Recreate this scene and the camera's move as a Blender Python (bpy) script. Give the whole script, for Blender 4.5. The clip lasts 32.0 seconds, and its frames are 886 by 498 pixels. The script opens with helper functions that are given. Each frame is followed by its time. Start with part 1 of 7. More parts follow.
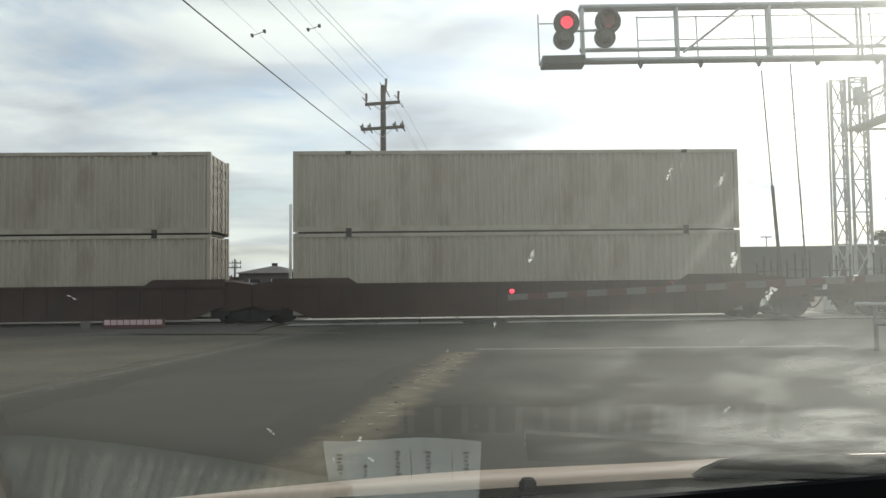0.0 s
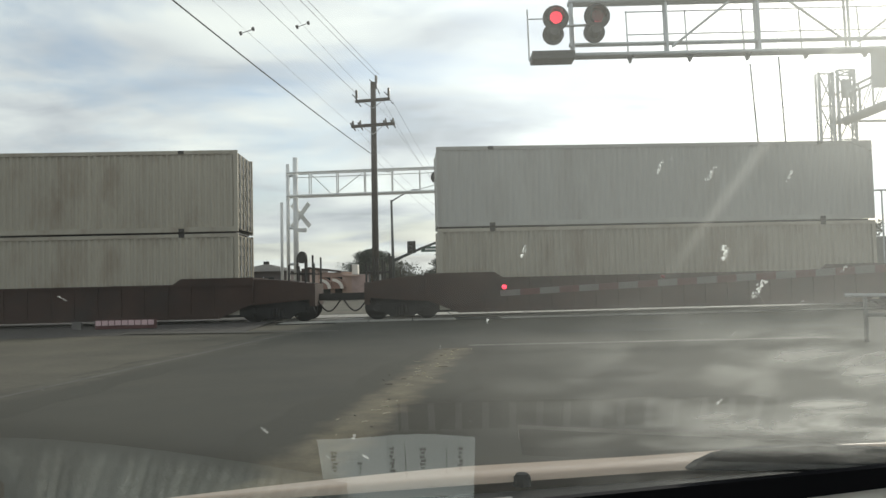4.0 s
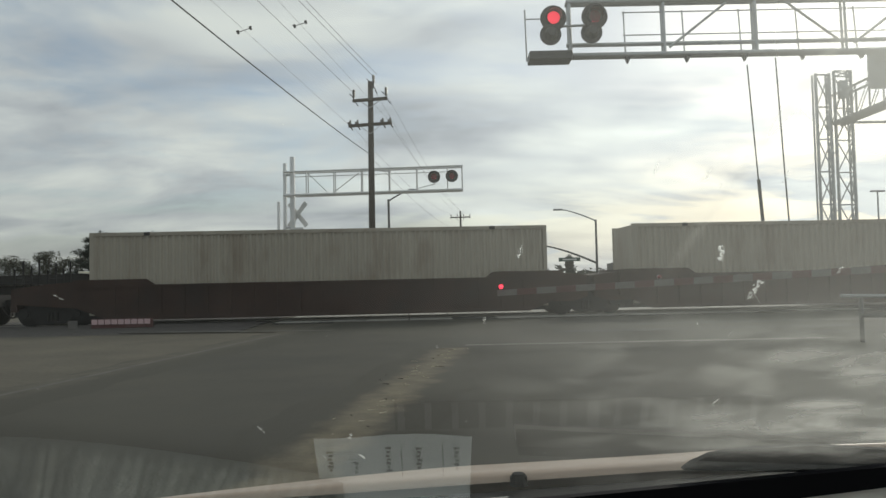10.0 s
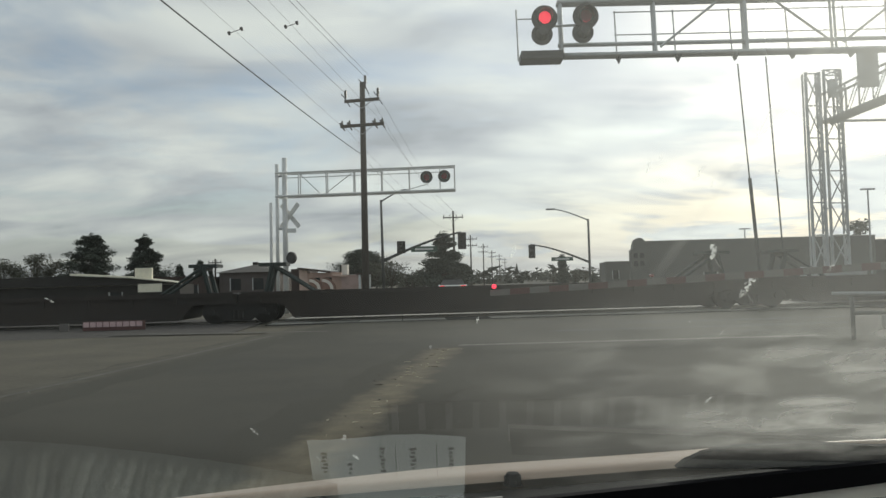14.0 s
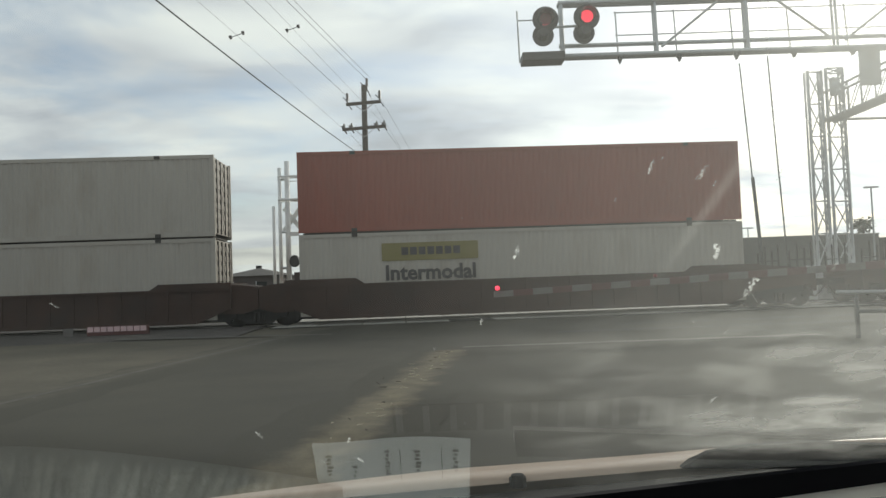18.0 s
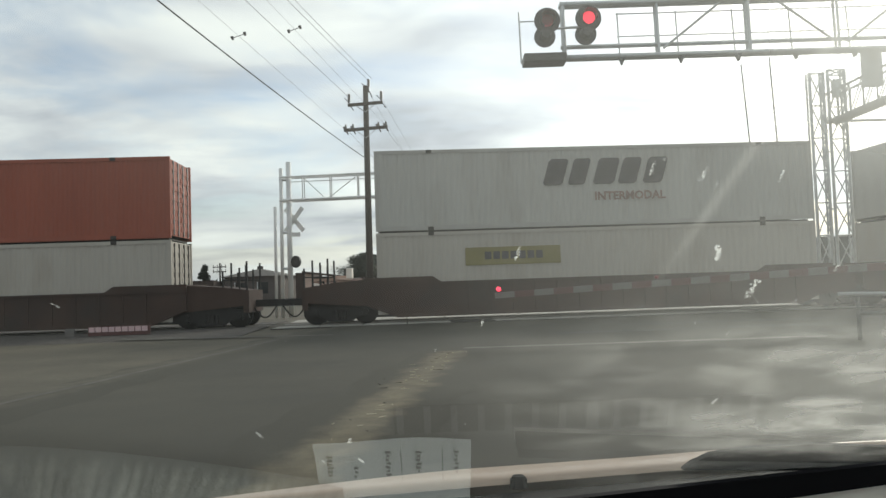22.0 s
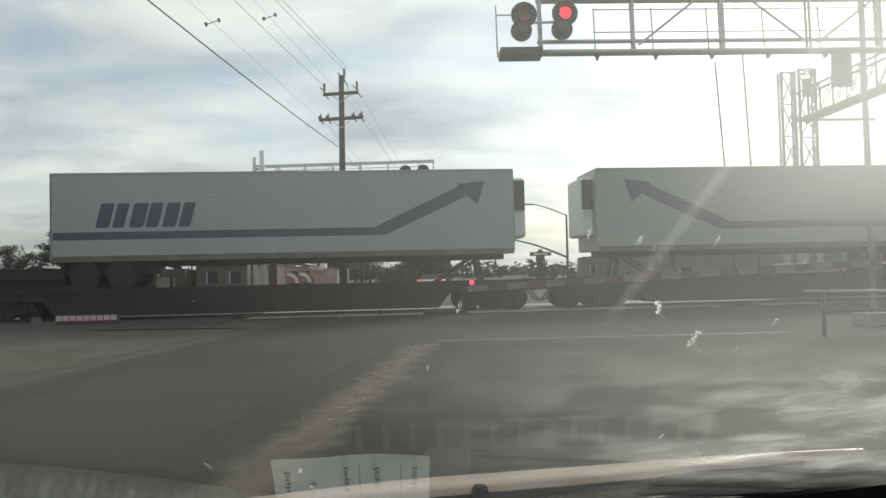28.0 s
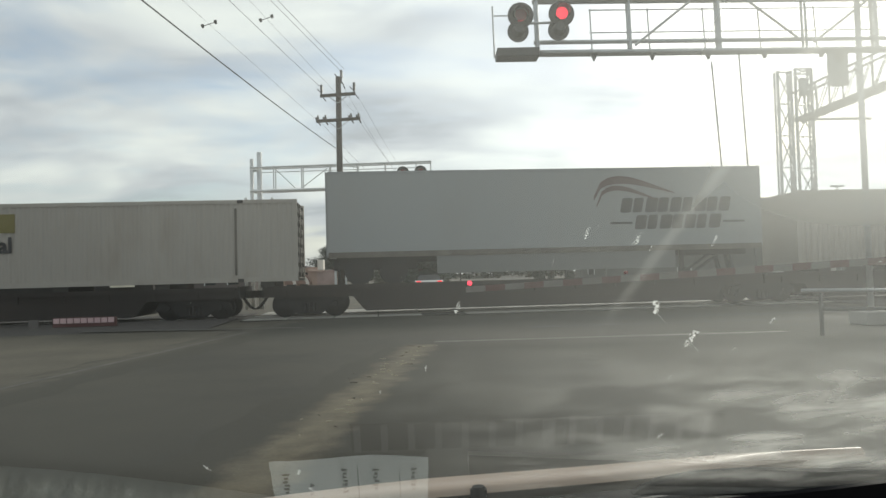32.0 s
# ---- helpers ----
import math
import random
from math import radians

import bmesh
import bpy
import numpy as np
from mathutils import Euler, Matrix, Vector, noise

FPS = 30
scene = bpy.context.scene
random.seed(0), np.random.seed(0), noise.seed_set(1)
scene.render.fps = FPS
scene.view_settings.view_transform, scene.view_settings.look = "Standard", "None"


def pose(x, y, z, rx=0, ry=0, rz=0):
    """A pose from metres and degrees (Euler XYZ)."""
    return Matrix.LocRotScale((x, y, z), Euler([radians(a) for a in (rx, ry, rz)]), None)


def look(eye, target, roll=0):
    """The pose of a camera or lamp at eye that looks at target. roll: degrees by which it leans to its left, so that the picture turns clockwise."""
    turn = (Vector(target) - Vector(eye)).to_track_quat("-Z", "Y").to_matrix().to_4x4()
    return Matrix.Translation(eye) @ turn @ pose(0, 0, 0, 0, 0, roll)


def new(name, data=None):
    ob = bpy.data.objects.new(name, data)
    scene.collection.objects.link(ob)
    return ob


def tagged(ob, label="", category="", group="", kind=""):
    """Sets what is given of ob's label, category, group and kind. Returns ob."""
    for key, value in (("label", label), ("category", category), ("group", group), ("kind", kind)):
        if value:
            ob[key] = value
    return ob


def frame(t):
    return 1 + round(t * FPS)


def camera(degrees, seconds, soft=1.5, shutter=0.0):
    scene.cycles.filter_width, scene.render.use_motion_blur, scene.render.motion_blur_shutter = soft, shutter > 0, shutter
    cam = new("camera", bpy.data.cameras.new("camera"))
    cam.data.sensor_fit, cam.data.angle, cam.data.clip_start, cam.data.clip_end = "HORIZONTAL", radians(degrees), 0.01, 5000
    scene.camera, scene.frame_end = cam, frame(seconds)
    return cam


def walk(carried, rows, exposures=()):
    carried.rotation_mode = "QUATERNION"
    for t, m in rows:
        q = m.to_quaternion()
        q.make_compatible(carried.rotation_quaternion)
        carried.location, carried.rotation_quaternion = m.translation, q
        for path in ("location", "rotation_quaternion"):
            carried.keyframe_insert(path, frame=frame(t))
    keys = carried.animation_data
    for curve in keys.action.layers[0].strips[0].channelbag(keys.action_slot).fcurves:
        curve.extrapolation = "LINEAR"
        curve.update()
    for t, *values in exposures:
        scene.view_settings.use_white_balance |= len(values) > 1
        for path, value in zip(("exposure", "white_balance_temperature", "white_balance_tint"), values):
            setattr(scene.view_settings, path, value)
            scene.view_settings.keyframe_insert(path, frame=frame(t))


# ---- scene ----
# ---- camera and its path ----
cam = camera(62, 32.0, soft=1.5)
EYE = (0.0, 0.0, 1.322)


SHIFT = (0.022, 0.0, 0.039)          # the camera is moved a few centimetres inside the car


def aim(t, yaw, pitch, roll):
    """Camera pose from degrees: yaw to the right, pitch up, roll."""
    k = min(1.0, max(0.0, (t - 23.1) / 2.2))
    k = k * k * (3 - 2 * k)
    eye = Vector(EYE) + Vector(SHIFT) * k
    a, b = radians(yaw), radians(pitch)
    way = Vector((math.sin(a) * math.cos(b), math.cos(a) * math.cos(b), math.sin(b)))
    return look(eye, eye + way, roll)


PATH = [
    (0, -1.416, 2.798, -0.676),
    (0.5, -1.224, 2.654, -0.828),
    (1, -1.039, 2.498, -1.013),
    (1.5, -0.925, 2.419, -1.104),
    (2, -0.873, 2.383, -1.185),
    (2.5, -0.819, 2.395, -1.225),
    (3, -0.794, 2.490, -1.156),
    (3.5, -0.818, 2.514, -1.360),
    (5.5, -0.723, 2.495, -1.341),
    (6, -0.723, 2.469, -1.387),
    (6.5, -0.750, 2.388, -1.384),
    (7, -0.720, 2.391, -1.242),
    (7.5, -0.710, 2.472, -1.326),
    (8, -0.697, 2.565, -1.315),
    (8.5, -0.659, 2.537, -1.182),
    (9, -0.652, 2.516, -1.286),
    (9.5, -0.575, 2.483, -1.218),
    (10, -0.556, 2.484, -1.227),
    (10.5, -0.549, 2.468, -1.380),
    (11, -0.484, 2.480, -1.252),
    (11.5, -0.373, 2.429, -0.929),
    (12, -0.106, 2.247, -0.500),
    (12.5, 0.022, 2.200, -0.814),
    (13, 0.008, 2.278, -1.166),
    (13.5, 0.013, 2.451, -1.532),
    (14, 0.000, 2.489, -1.594),
    (14.5, -0.096, 2.547, -1.708),
    (16.5, -0.234, 2.586, -1.987),
    (17, -0.209, 2.654, -1.962),
    (17.5, -0.233, 2.654, -1.962),
    (18, -0.224, 2.646, -2.080),
    (18.5, -0.250, 2.676, -2.159),
    (19, -0.233, 2.609, -2.121),
    (19.5, -0.230, 2.582, -2.059),
    (20, -0.281, 2.691, -2.191),
    (20.5, -0.249, 2.760, -2.157),
    (21, -0.298, 2.753, -2.279),
    (21.5, -0.314, 2.766, -2.074),
    (22, -0.320, 2.723, -1.954),
    (22.5, -0.332, 2.681, -1.851),
    (23, -0.487, 2.461, -1.755),
    (23.5, -0.704, 2.297, -1.754),
    (24, -0.822, 1.928, -1.457),
    (24.5, -0.491, 1.486, -0.878),
    (25, 0.523, 1.396, -0.318),
    (25.5, 1.251, 1.501, -0.660),
    (27.5, 1.551, 1.905, -1.380),
    (28, 1.623, 1.968, -1.291),
    (28.5, 1.672, 1.942, -1.249),
    (29, 1.751, 1.911, -1.306),
    (29.5, 1.759, 1.959, -1.416),
    (30, 1.754, 2.023, -1.440),
    (30.5, 1.768, 2.034, -1.465),
    (31, 1.814, 2.022, -1.450),
    (31.5, 1.801, 2.016, -1.511),
    (32, 1.802, 2.029, -1.550),
]
EXPO = [(t, e, 6480, 8) for t, e in ((0, 0.25), (5.5, 0.17), (7, 0.25), (8, -0.04), (9, -0.28), (12, -0.26), (13, -0.14), (14, -0.26), (17, -0.26), (18, 0.0), (19, 0.24), (20, 0.22), (23.5, 0.18), (24.8, 0.28), (27, 0.07), (32, 0.05))]
walk(cam, [(t, aim(t, a, b, c)) for t, a, b, c in PATH], exposures=EXPO)

# ---- light ----
SUN_AZ, SUN_EL = 36.0, 27.0          # degrees to the right of +y, and above the horizon
SUN_WAY = Vector((math.sin(radians(SUN_AZ)) * math.cos(radians(SUN_EL)),
                  math.cos(radians(SUN_AZ)) * math.cos(radians(SUN_EL)), math.sin(radians(SUN_EL))))


def make_world():
    w = bpy.data.worlds.new("sky")
    scene.world = w
    w.use_nodes = True
    nt = w.node_tree
    nt.nodes.clear()
    N, K = nt.nodes.new, nt.links.new
    out, bg = N("ShaderNodeOutputWorld"), N("ShaderNodeBackground")
    sky = N("ShaderNodeTexSky")
    sky.sky_type, sky.sun_disc = "NISHITA", False
    sky.sun_elevation, sky.sun_rotation = radians(SUN_EL), radians(SUN_AZ)
    sky.air_density, sky.dust_density, sky.ozone_density = 1.0, 1.5, 1.0
    tc, sep = N("ShaderNodeTexCoord"), N("ShaderNodeSeparateXYZ")
    K(tc.outputs["Generated"], sep.inputs[0])

    def m(op, a, b=None, c=None):
        n = N("ShaderNodeMath")
        n.operation = op
        for i, v in enumerate((a, b, c)):
            if v is None:
                continue
            if isinstance(v, (int, float)):
                n.inputs[i].default_value = v
            else:
                K(v, n.inputs[i])
        return n.outputs[0]
    up = m("ADD", m("MAXIMUM", sep.outputs[2], 0.0), 0.20)
    comb = N("ShaderNodeCombineXYZ")
    K(m("MULTIPLY", m("DIVIDE", sep.outputs[0], up), 0.62), comb.inputs[0])
    K(m("MULTIPLY", m("DIVIDE", sep.outputs[1], up), 1.0), comb.inputs[1])
    big, small = N("ShaderNodeTexNoise"), N("ShaderNodeTexNoise")
    K(comb.outputs[0], big.inputs["Vector"])
    K(comb.outputs[0], small.inputs["Vector"])
    big.inputs["Scale"].default_value, big.inputs["Detail"].default_value = 1.15, 7
    big.inputs["Roughness"].default_value, big.inputs["Distortion"].default_value = 0.6, 0.35
    small.inputs["Scale"].default_value, small.inputs["Detail"].default_value = 2.3, 7
    small.inputs["Distortion"].default_value = 0.4
    cover = N("ShaderNodeMapRange")
    K(big.outputs["Fac"], cover.inputs[0])
    cover.inputs[1].default_value, cover.inputs[2].default_value = 0.36, 0.54
    cover.inputs[3].default_value, cover.inputs[4].default_value = 0.12, 0.98
    shade = N("ShaderNodeMapRange")
    K(small.outputs["Fac"], shade.inputs[0])
    shade.inputs[1].default_value, shade.inputs[2].default_value = 0.3, 0.7
    shade.inputs[3].default_value, shade.inputs[4].default_value = 0.58, 1.2
    # thin cloud glows round the sun
    dot = N("ShaderNodeVectorMath")
    dot.operation = "DOT_PRODUCT"
    K(tc.outputs["Generated"], dot.inputs[0])
    dot.inputs[1].default_value = SUN_WAY
    near = m("MAXIMUM", dot.outputs["Value"], 0.0)
    glow = m("ADD", m("MULTIPLY", m("POWER", near, 60.0), 5.0), m("MULTIPLY", m("POWER", near, 7.0), 0.85))
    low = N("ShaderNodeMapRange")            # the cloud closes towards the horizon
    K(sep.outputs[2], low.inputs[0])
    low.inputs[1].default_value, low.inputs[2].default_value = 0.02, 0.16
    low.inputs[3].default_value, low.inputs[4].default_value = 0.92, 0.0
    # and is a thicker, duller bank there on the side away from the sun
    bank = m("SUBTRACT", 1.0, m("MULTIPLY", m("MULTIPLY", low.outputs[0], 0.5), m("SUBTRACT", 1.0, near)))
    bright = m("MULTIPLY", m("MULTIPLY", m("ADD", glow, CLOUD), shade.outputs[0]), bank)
    # thick cloud is lavender grey, thin cloud a warm white
    tint = N("ShaderNodeCombineColor")
    for i, (thick, thin) in enumerate(((0.922, 0.964), (0.98, 1.0), (1.06, 0.975))):
        hue = N("ShaderNodeMapRange")
        K(small.outputs["Fac"], hue.inputs[0])
        hue.inputs[1].default_value, hue.inputs[2].default_value = 0.35, 0.62
        hue.inputs[3].default_value, hue.inputs[4].default_value = thick, thin
        K(m("MULTIPLY", bright, hue.outputs[0]), tint.inputs[i])
    scl = N("ShaderNodeMix")
    scl.data_type, scl.blend_type = "RGBA", "MULTIPLY"
    scl.inputs[0].default_value = 1.0
    K(sky.outputs[0], scl.inputs["A"])
    scl.inputs["B"].default_value = (SKYK, SKYK, SKYK, 1)
    mix = N("ShaderNodeMix")
    mix.data_type = "RGBA"
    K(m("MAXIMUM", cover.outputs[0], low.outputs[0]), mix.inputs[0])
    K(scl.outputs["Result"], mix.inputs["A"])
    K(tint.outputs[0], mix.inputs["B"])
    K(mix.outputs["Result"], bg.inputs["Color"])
    bg.inputs["Strength"].default_value = 1.0
    K(bg.outputs[0], out.inputs[0])


CLOUD, SKYK = 0.79, 0.12
make_world()
lamp = bpy.data.lights.new("sun", "SUN")
lamp.energy, lamp.angle, lamp.color = 1.5, radians(12.0), (1.0, 0.93, 0.82)
sun = new("sun", lamp)
sun.matrix_world = look((40, 60, 60), Vector((40, 60, 60)) - SUN_WAY)


# ---- materials ----
def mat(name, color, rough=0.7, metal=0.0, var=0.18, scale=3.0, fine=40.0, bump=0.02, dirt=None, dirt_amount=0.0,
        dirt_scale=1.5, spec=0.5, rand=0.0, emit=0.0, streak=1.0):
    m = bpy.data.materials.new(name)
    m.use_nodes = True
    nt = m.node_tree
    N, K = nt.nodes.new, nt.links.new
    b = nt.nodes["Principled BSDF"]
    b.inputs["Roughness"].default_value, b.inputs["Metallic"].default_value = rough, metal
    b.inputs["Specular IOR Level"].default_value = spec
    tc, mp = N("ShaderNodeTexCoord"), N("ShaderNodeMapping")
    mp.inputs["Scale"].default_value = (1, 1, 1.0 / streak)
    K(tc.outputs["Object"], mp.inputs[0])
    n1, n2 = N("ShaderNodeTexNoise"), N("ShaderNodeTexNoise")
    for n, s, d in ((n1, scale, 5), (n2, fine, 3)):
        n.inputs["Scale"].default_value, n.inputs["Detail"].default_value = s, d
        K(mp.outputs[0], n.inputs["Vector"])
    addn = N("ShaderNodeMath")
    addn.operation = "MULTIPLY_ADD"
    K(n2.outputs["Fac"], addn.inputs[0])
    addn.inputs[1].default_value = 0.45
    K(n1.outputs["Fac"], addn.inputs[2])
    rg = N("ShaderNodeMapRange")
    K(addn.outputs[0], rg.inputs[0])
    rg.inputs[1].default_value, rg.inputs[2].default_value = 0.45, 1.0
    rg.inputs[3].default_value, rg.inputs[4].default_value = 1.0 - var, 1.0 + var
    col = N("ShaderNodeMix")
    col.data_type, col.blend_type = "RGBA", "MULTIPLY"
    col.inputs[0].default_value = 1.0
    col.inputs["A"].default_value = (*color, 1)
    src = rg.outputs[0]
    if rand:
        oi, rr, mm = N("ShaderNodeObjectInfo"), N("ShaderNodeMapRange"), N("ShaderNodeMath")
        K(oi.outputs["Random"], rr.inputs[0])
        rr.inputs[3].default_value, rr.inputs[4].default_value = 1 - rand, 1 + rand
        mm.operation = "MULTIPLY"
        K(src, mm.inputs[0])
        K(rr.outputs[0], mm.inputs[1])
        src = mm.outputs[0]
    K(src, col.inputs["B"])
    res = col.outputs["Result"]
    if dirt:
        n3 = N("ShaderNodeTexNoise")
        n3.inputs["Scale"].default_value, n3.inputs["Detail"].default_value = dirt_scale, 8
        n3.inputs["Roughness"].default_value = 0.65
        K(mp.outputs[0], n3.inputs["Vector"])
        r3 = N("ShaderNodeMapRange")
        K(n3.outputs["Fac"], r3.inputs[0])
        r3.inputs[1].default_value, r3.inputs[2].default_value = 0.48, 0.72
        r3.inputs[4].default_value = dirt_amount
        mx = N("ShaderNodeMix")
        mx.data_type = "RGBA"
        K(r3.outputs[0], mx.inputs[0])
        K(res, mx.inputs["A"])
        mx.inputs["B"].default_value = (*dirt, 1)
        res = mx.outputs["Result"]
    K(res, b.inputs["Base Color"])
    if bump:
        bp = N("ShaderNodeBump")
        bp.inputs["Strength"].default_value, bp.inputs["Distance"].default_value = 0.6, bump
        K(n2.outputs["Fac"], bp.inputs["Height"])
        K(bp.outputs[0], b.inputs["Normal"])
    if emit:
        b.inputs["Emission Color"].default_value = (*color, 1)
        b.inputs["Emission Strength"].default_value = emit
    return m


GRIME = (0.10, 0.085, 0.07)
M_GROUND = mat("dry_dirt", (0.088, 0.076, 0.053), 0.95, var=0.3, scale=0.5, fine=9, bump=0.03, dirt=(0.055, 0.049, 0.033), dirt_amount=0.7, dirt_scale=0.3)
M_ASPHALT = mat("asphalt", (0.0402, 0.0360, 0.0238), 0.9, var=0.4, scale=0.35, fine=60, bump=0.005, dirt=(0.053, 0.047, 0.032), dirt_amount=0.7, dirt_scale=0.4)
M_PATCH = mat("asphalt_patch", (0.028, 0.0275, 0.025), 0.75, var=0.25, scale=0.8, fine=60, bump=0.012)
M_LINE = mat("worn_road_paint", (0.15, 0.142, 0.12), 0.8, var=0.35, scale=2, fine=25, bump=0.004, dirt=(0.035, 0.033, 0.027), dirt_amount=1.0, dirt_scale=2.5)
M_STRAW = mat("pale_dry_straw", (0.55, 0.49, 0.36), 0.8, var=0.2, bump=0.0)
M_FAINT = mat("nearly_gone_road_paint", (0.092, 0.086, 0.070), 0.85, var=0.4, scale=2, fine=25, bump=0.004, dirt=(0.04, 0.037, 0.03), dirt_amount=0.95, dirt_scale=1.5)
M_TAN = mat("dark_twig", (0.080, 0.068, 0.048), 0.95, var=0.5, scale=2, fine=30, bump=0.0)
M_BALLAST = mat("ballast", (0.07, 0.062, 0.055), 0.95, var=0.5, scale=6, fine=22, bump=0.06)
M_RAIL = mat("rail_steel", (0.30, 0.27, 0.24), 0.35, 0.8, var=0.2, scale=3, bump=0.0)
M_CONC = mat("concrete", (0.38, 0.37, 0.34), 0.9, var=0.2, scale=1.5, fine=30, bump=0.008, dirt=GRIME, dirt_amount=0.5)
M_SLAB = mat("worn_concrete_slab", (0.31, 0.295, 0.26), 0.85, var=0.3, scale=1.2, fine=25, bump=0.006, dirt=GRIME, dirt_amount=0.8, dirt_scale=1.3, rand=0.25)
M_ALU = mat("galvanised_aluminium", (0.55, 0.56, 0.56), 0.5, 0.55, var=0.14, scale=4, bump=0.003)
M_BLACK = mat("black_paint", (0.02, 0.02, 0.021), 0.55, var=0.3, bump=0.004, dirt=(0.08, 0.075, 0.07), dirt_amount=0.4)
M_HOODGREY = mat("weathered_visor_grey", (0.055, 0.055, 0.055), 0.6, var=0.2, bump=0.004)
M_DULLW = mat("dirty_white_stripe", (0.15, 0.138, 0.125), 0.6, var=0.2, bump=0.0, dirt=GRIME, dirt_amount=0.5)
M_DULLR = mat("faded_red_stripe", (0.10, 0.032, 0.028), 0.6, var=0.2, bump=0.0, dirt=GRIME, dirt_amount=0.4)
M_WHITE = mat("white_paint", (0.72, 0.72, 0.70), 0.55, var=0.08, bump=0.002, dirt=GRIME, dirt_amount=0.25)
M_LENS = mat("unlit_red_lens", (0.21, 0.014, 0.019), 0.25, var=0.1, bump=0.0)
M_LIT = mat("lit_red_lens", (1.0, 0.03, 0.07), 0.3, var=0.05, bump=0.0, emit=1.15)
M_GLOW = mat("lit_red_lamp", (1.0, 0.04, 0.08), 0.3, var=0.05, bump=0.0, emit=2.2)
M_WOOD = mat("creosoted_pole", (0.052, 0.043, 0.036), 0.9, var=0.35, scale=2, fine=30, bump=0.01, streak=6)
M_CABLE = mat("cable_black", (0.03, 0.03, 0.032), 0.7, bump=0.0)
M_INSUL = mat("insulator_grey", (0.07, 0.066, 0.062), 0.35, bump=0.0)
M_STEEL = mat("grey_steel", (0.33, 0.34, 0.34), 0.55, 0.4, var=0.2, bump=0.003)
M_PALESTEEL = mat("silver_painted_steel", (0.5, 0.51, 0.51), 0.5, 0.3, var=0.2, bump=0.003)
M_DARKSTEEL = mat("dark_green_steel", (0.05, 0.055, 0.055), 0.6, 0.1, var=0.2, bump=0.003)
M_LEAF = mat("conifer_foliage", (0.062, 0.076, 0.058), 0.85, var=0.5, scale=1.2, fine=12, bump=0.03)
M_LEAF2 = mat("broadleaf_foliage", (0.085, 0.088, 0.062), 0.85, var=0.5, scale=1.2, fine=12, bump=0.03)
M_BARK = mat("bark", (0.07, 0.055, 0.045), 0.95, var=0.4, fine=20, bump=0.02)
M_SKYLEAF = mat("far_foliage", (0.075, 0.078, 0.062), 0.9, var=0.4, scale=0.4, fine=4, bump=0.0)


def band_material(name, core, edge, x0, slope, half):
    """Dirt gathered along the line x = x0 + slope * y, thinning out unevenly to both sides."""
    m = mat(name, core, 0.95, var=0.35, scale=3, fine=35, bump=0.008)
    nt = m.node_tree
    N, K = nt.nodes.new, nt.links.new
    tc, sep, noise_n = N("ShaderNodeTexCoord"), N("ShaderNodeSeparateXYZ"), N("ShaderNodeTexNoise")
    K(tc.outputs["Object"], sep.inputs[0])
    K(tc.outputs["Object"], noise_n.inputs["Vector"])
    noise_n.inputs["Scale"].default_value, noise_n.inputs["Detail"].default_value, noise_n.inputs["Roughness"].default_value = 1.6, 8, 0.65

    def f(op, a, b, c=0.0):
        n = N("ShaderNodeMath")
        n.operation = op
        for i, v in enumerate((a, b, c)):
            if isinstance(v, (int, float)):
                n.inputs[i].default_value = v
            else:
                K(v, n.inputs[i])
        return n.outputs[0]
    off = f("ABSOLUTE", f("SUBTRACT", f("SUBTRACT", sep.outputs[0], x0), f("MULTIPLY", sep.outputs[1], slope)), 0.0)
    v = f("MULTIPLY_ADD", noise_n.outputs["Fac"], 2.6, f("MULTIPLY", off, -1.0 / half))
    r = N("ShaderNodeMapRange")
    r.interpolation_type = "SMOOTHSTEP"
    K(v, r.inputs[0])
    r.inputs[1].default_value, r.inputs[2].default_value = -0.1, 1.1
    mx = N("ShaderNodeMix")
    mx.data_type = "RGBA"
    K(r.outputs[0], mx.inputs[0])
    mx.inputs["A"].default_value = (*edge, 1)
    base = nt.nodes["Principled BSDF"].inputs["Base Color"]
    K(base.links[0].from_socket, mx.inputs["B"])
    K(mx.outputs["Result"], base)
    return m


# ---- mesh helpers ----
def box(bm, x0, x1, y0, y1, z0, z1):
    v = [bm.verts.new((x, y, z)) for z in (z0, z1) for y in (y0, y1) for x in (x0, x1)]
    for f in ((0, 2, 3, 1), (4, 5, 7, 6), (0, 1, 5, 4), (2, 6, 7, 3), (0, 4, 6, 2), (1, 3, 7, 5)):
        bm.faces.new([v[i] for i in f])
    return v


def rod(bm, a, b, r0, r1=None, n=8):
    a, b = Vector(a), Vector(b)
    r1 = r0 if r1 is None else r1
    q = (b - a).to_track_quat("Z", "Y")
    rings = []
    for p, r in ((a, r0), (b, r1)):
        rings.append([bm.verts.new(p + q @ Vector((math.cos(k * math.tau / n) * r, math.sin(k * math.tau / n) * r, 0))) for k in range(n)])
    for k in range(n):
        j = (k + 1) % n
        bm.faces.new((rings[0][k], rings[0][j], rings[1][j], rings[1][k]))
    bm.faces.new(list(reversed(rings[0])))
    bm.faces.new(rings[1])


def tube(bm, pts, r, n=6):
    for a, b in zip(pts, pts[1:]):
        rod(bm, a, b, r, r, n)


def prism(bm, outline, y0, y1):
    """Extrude an outline of (x, z) between two y."""
    a = [bm.verts.new((x, y0, z)) for x, z in outline]
    b = [bm.verts.new((x, y1, z)) for x, z in outline]
    n = len(outline)
    for k in range(n):
        j = (k + 1) % n
        bm.faces.new((a[k], a[j], b[j], b[k]))
    bm.faces.new(list(reversed(a)))
    bm.faces.new(b)


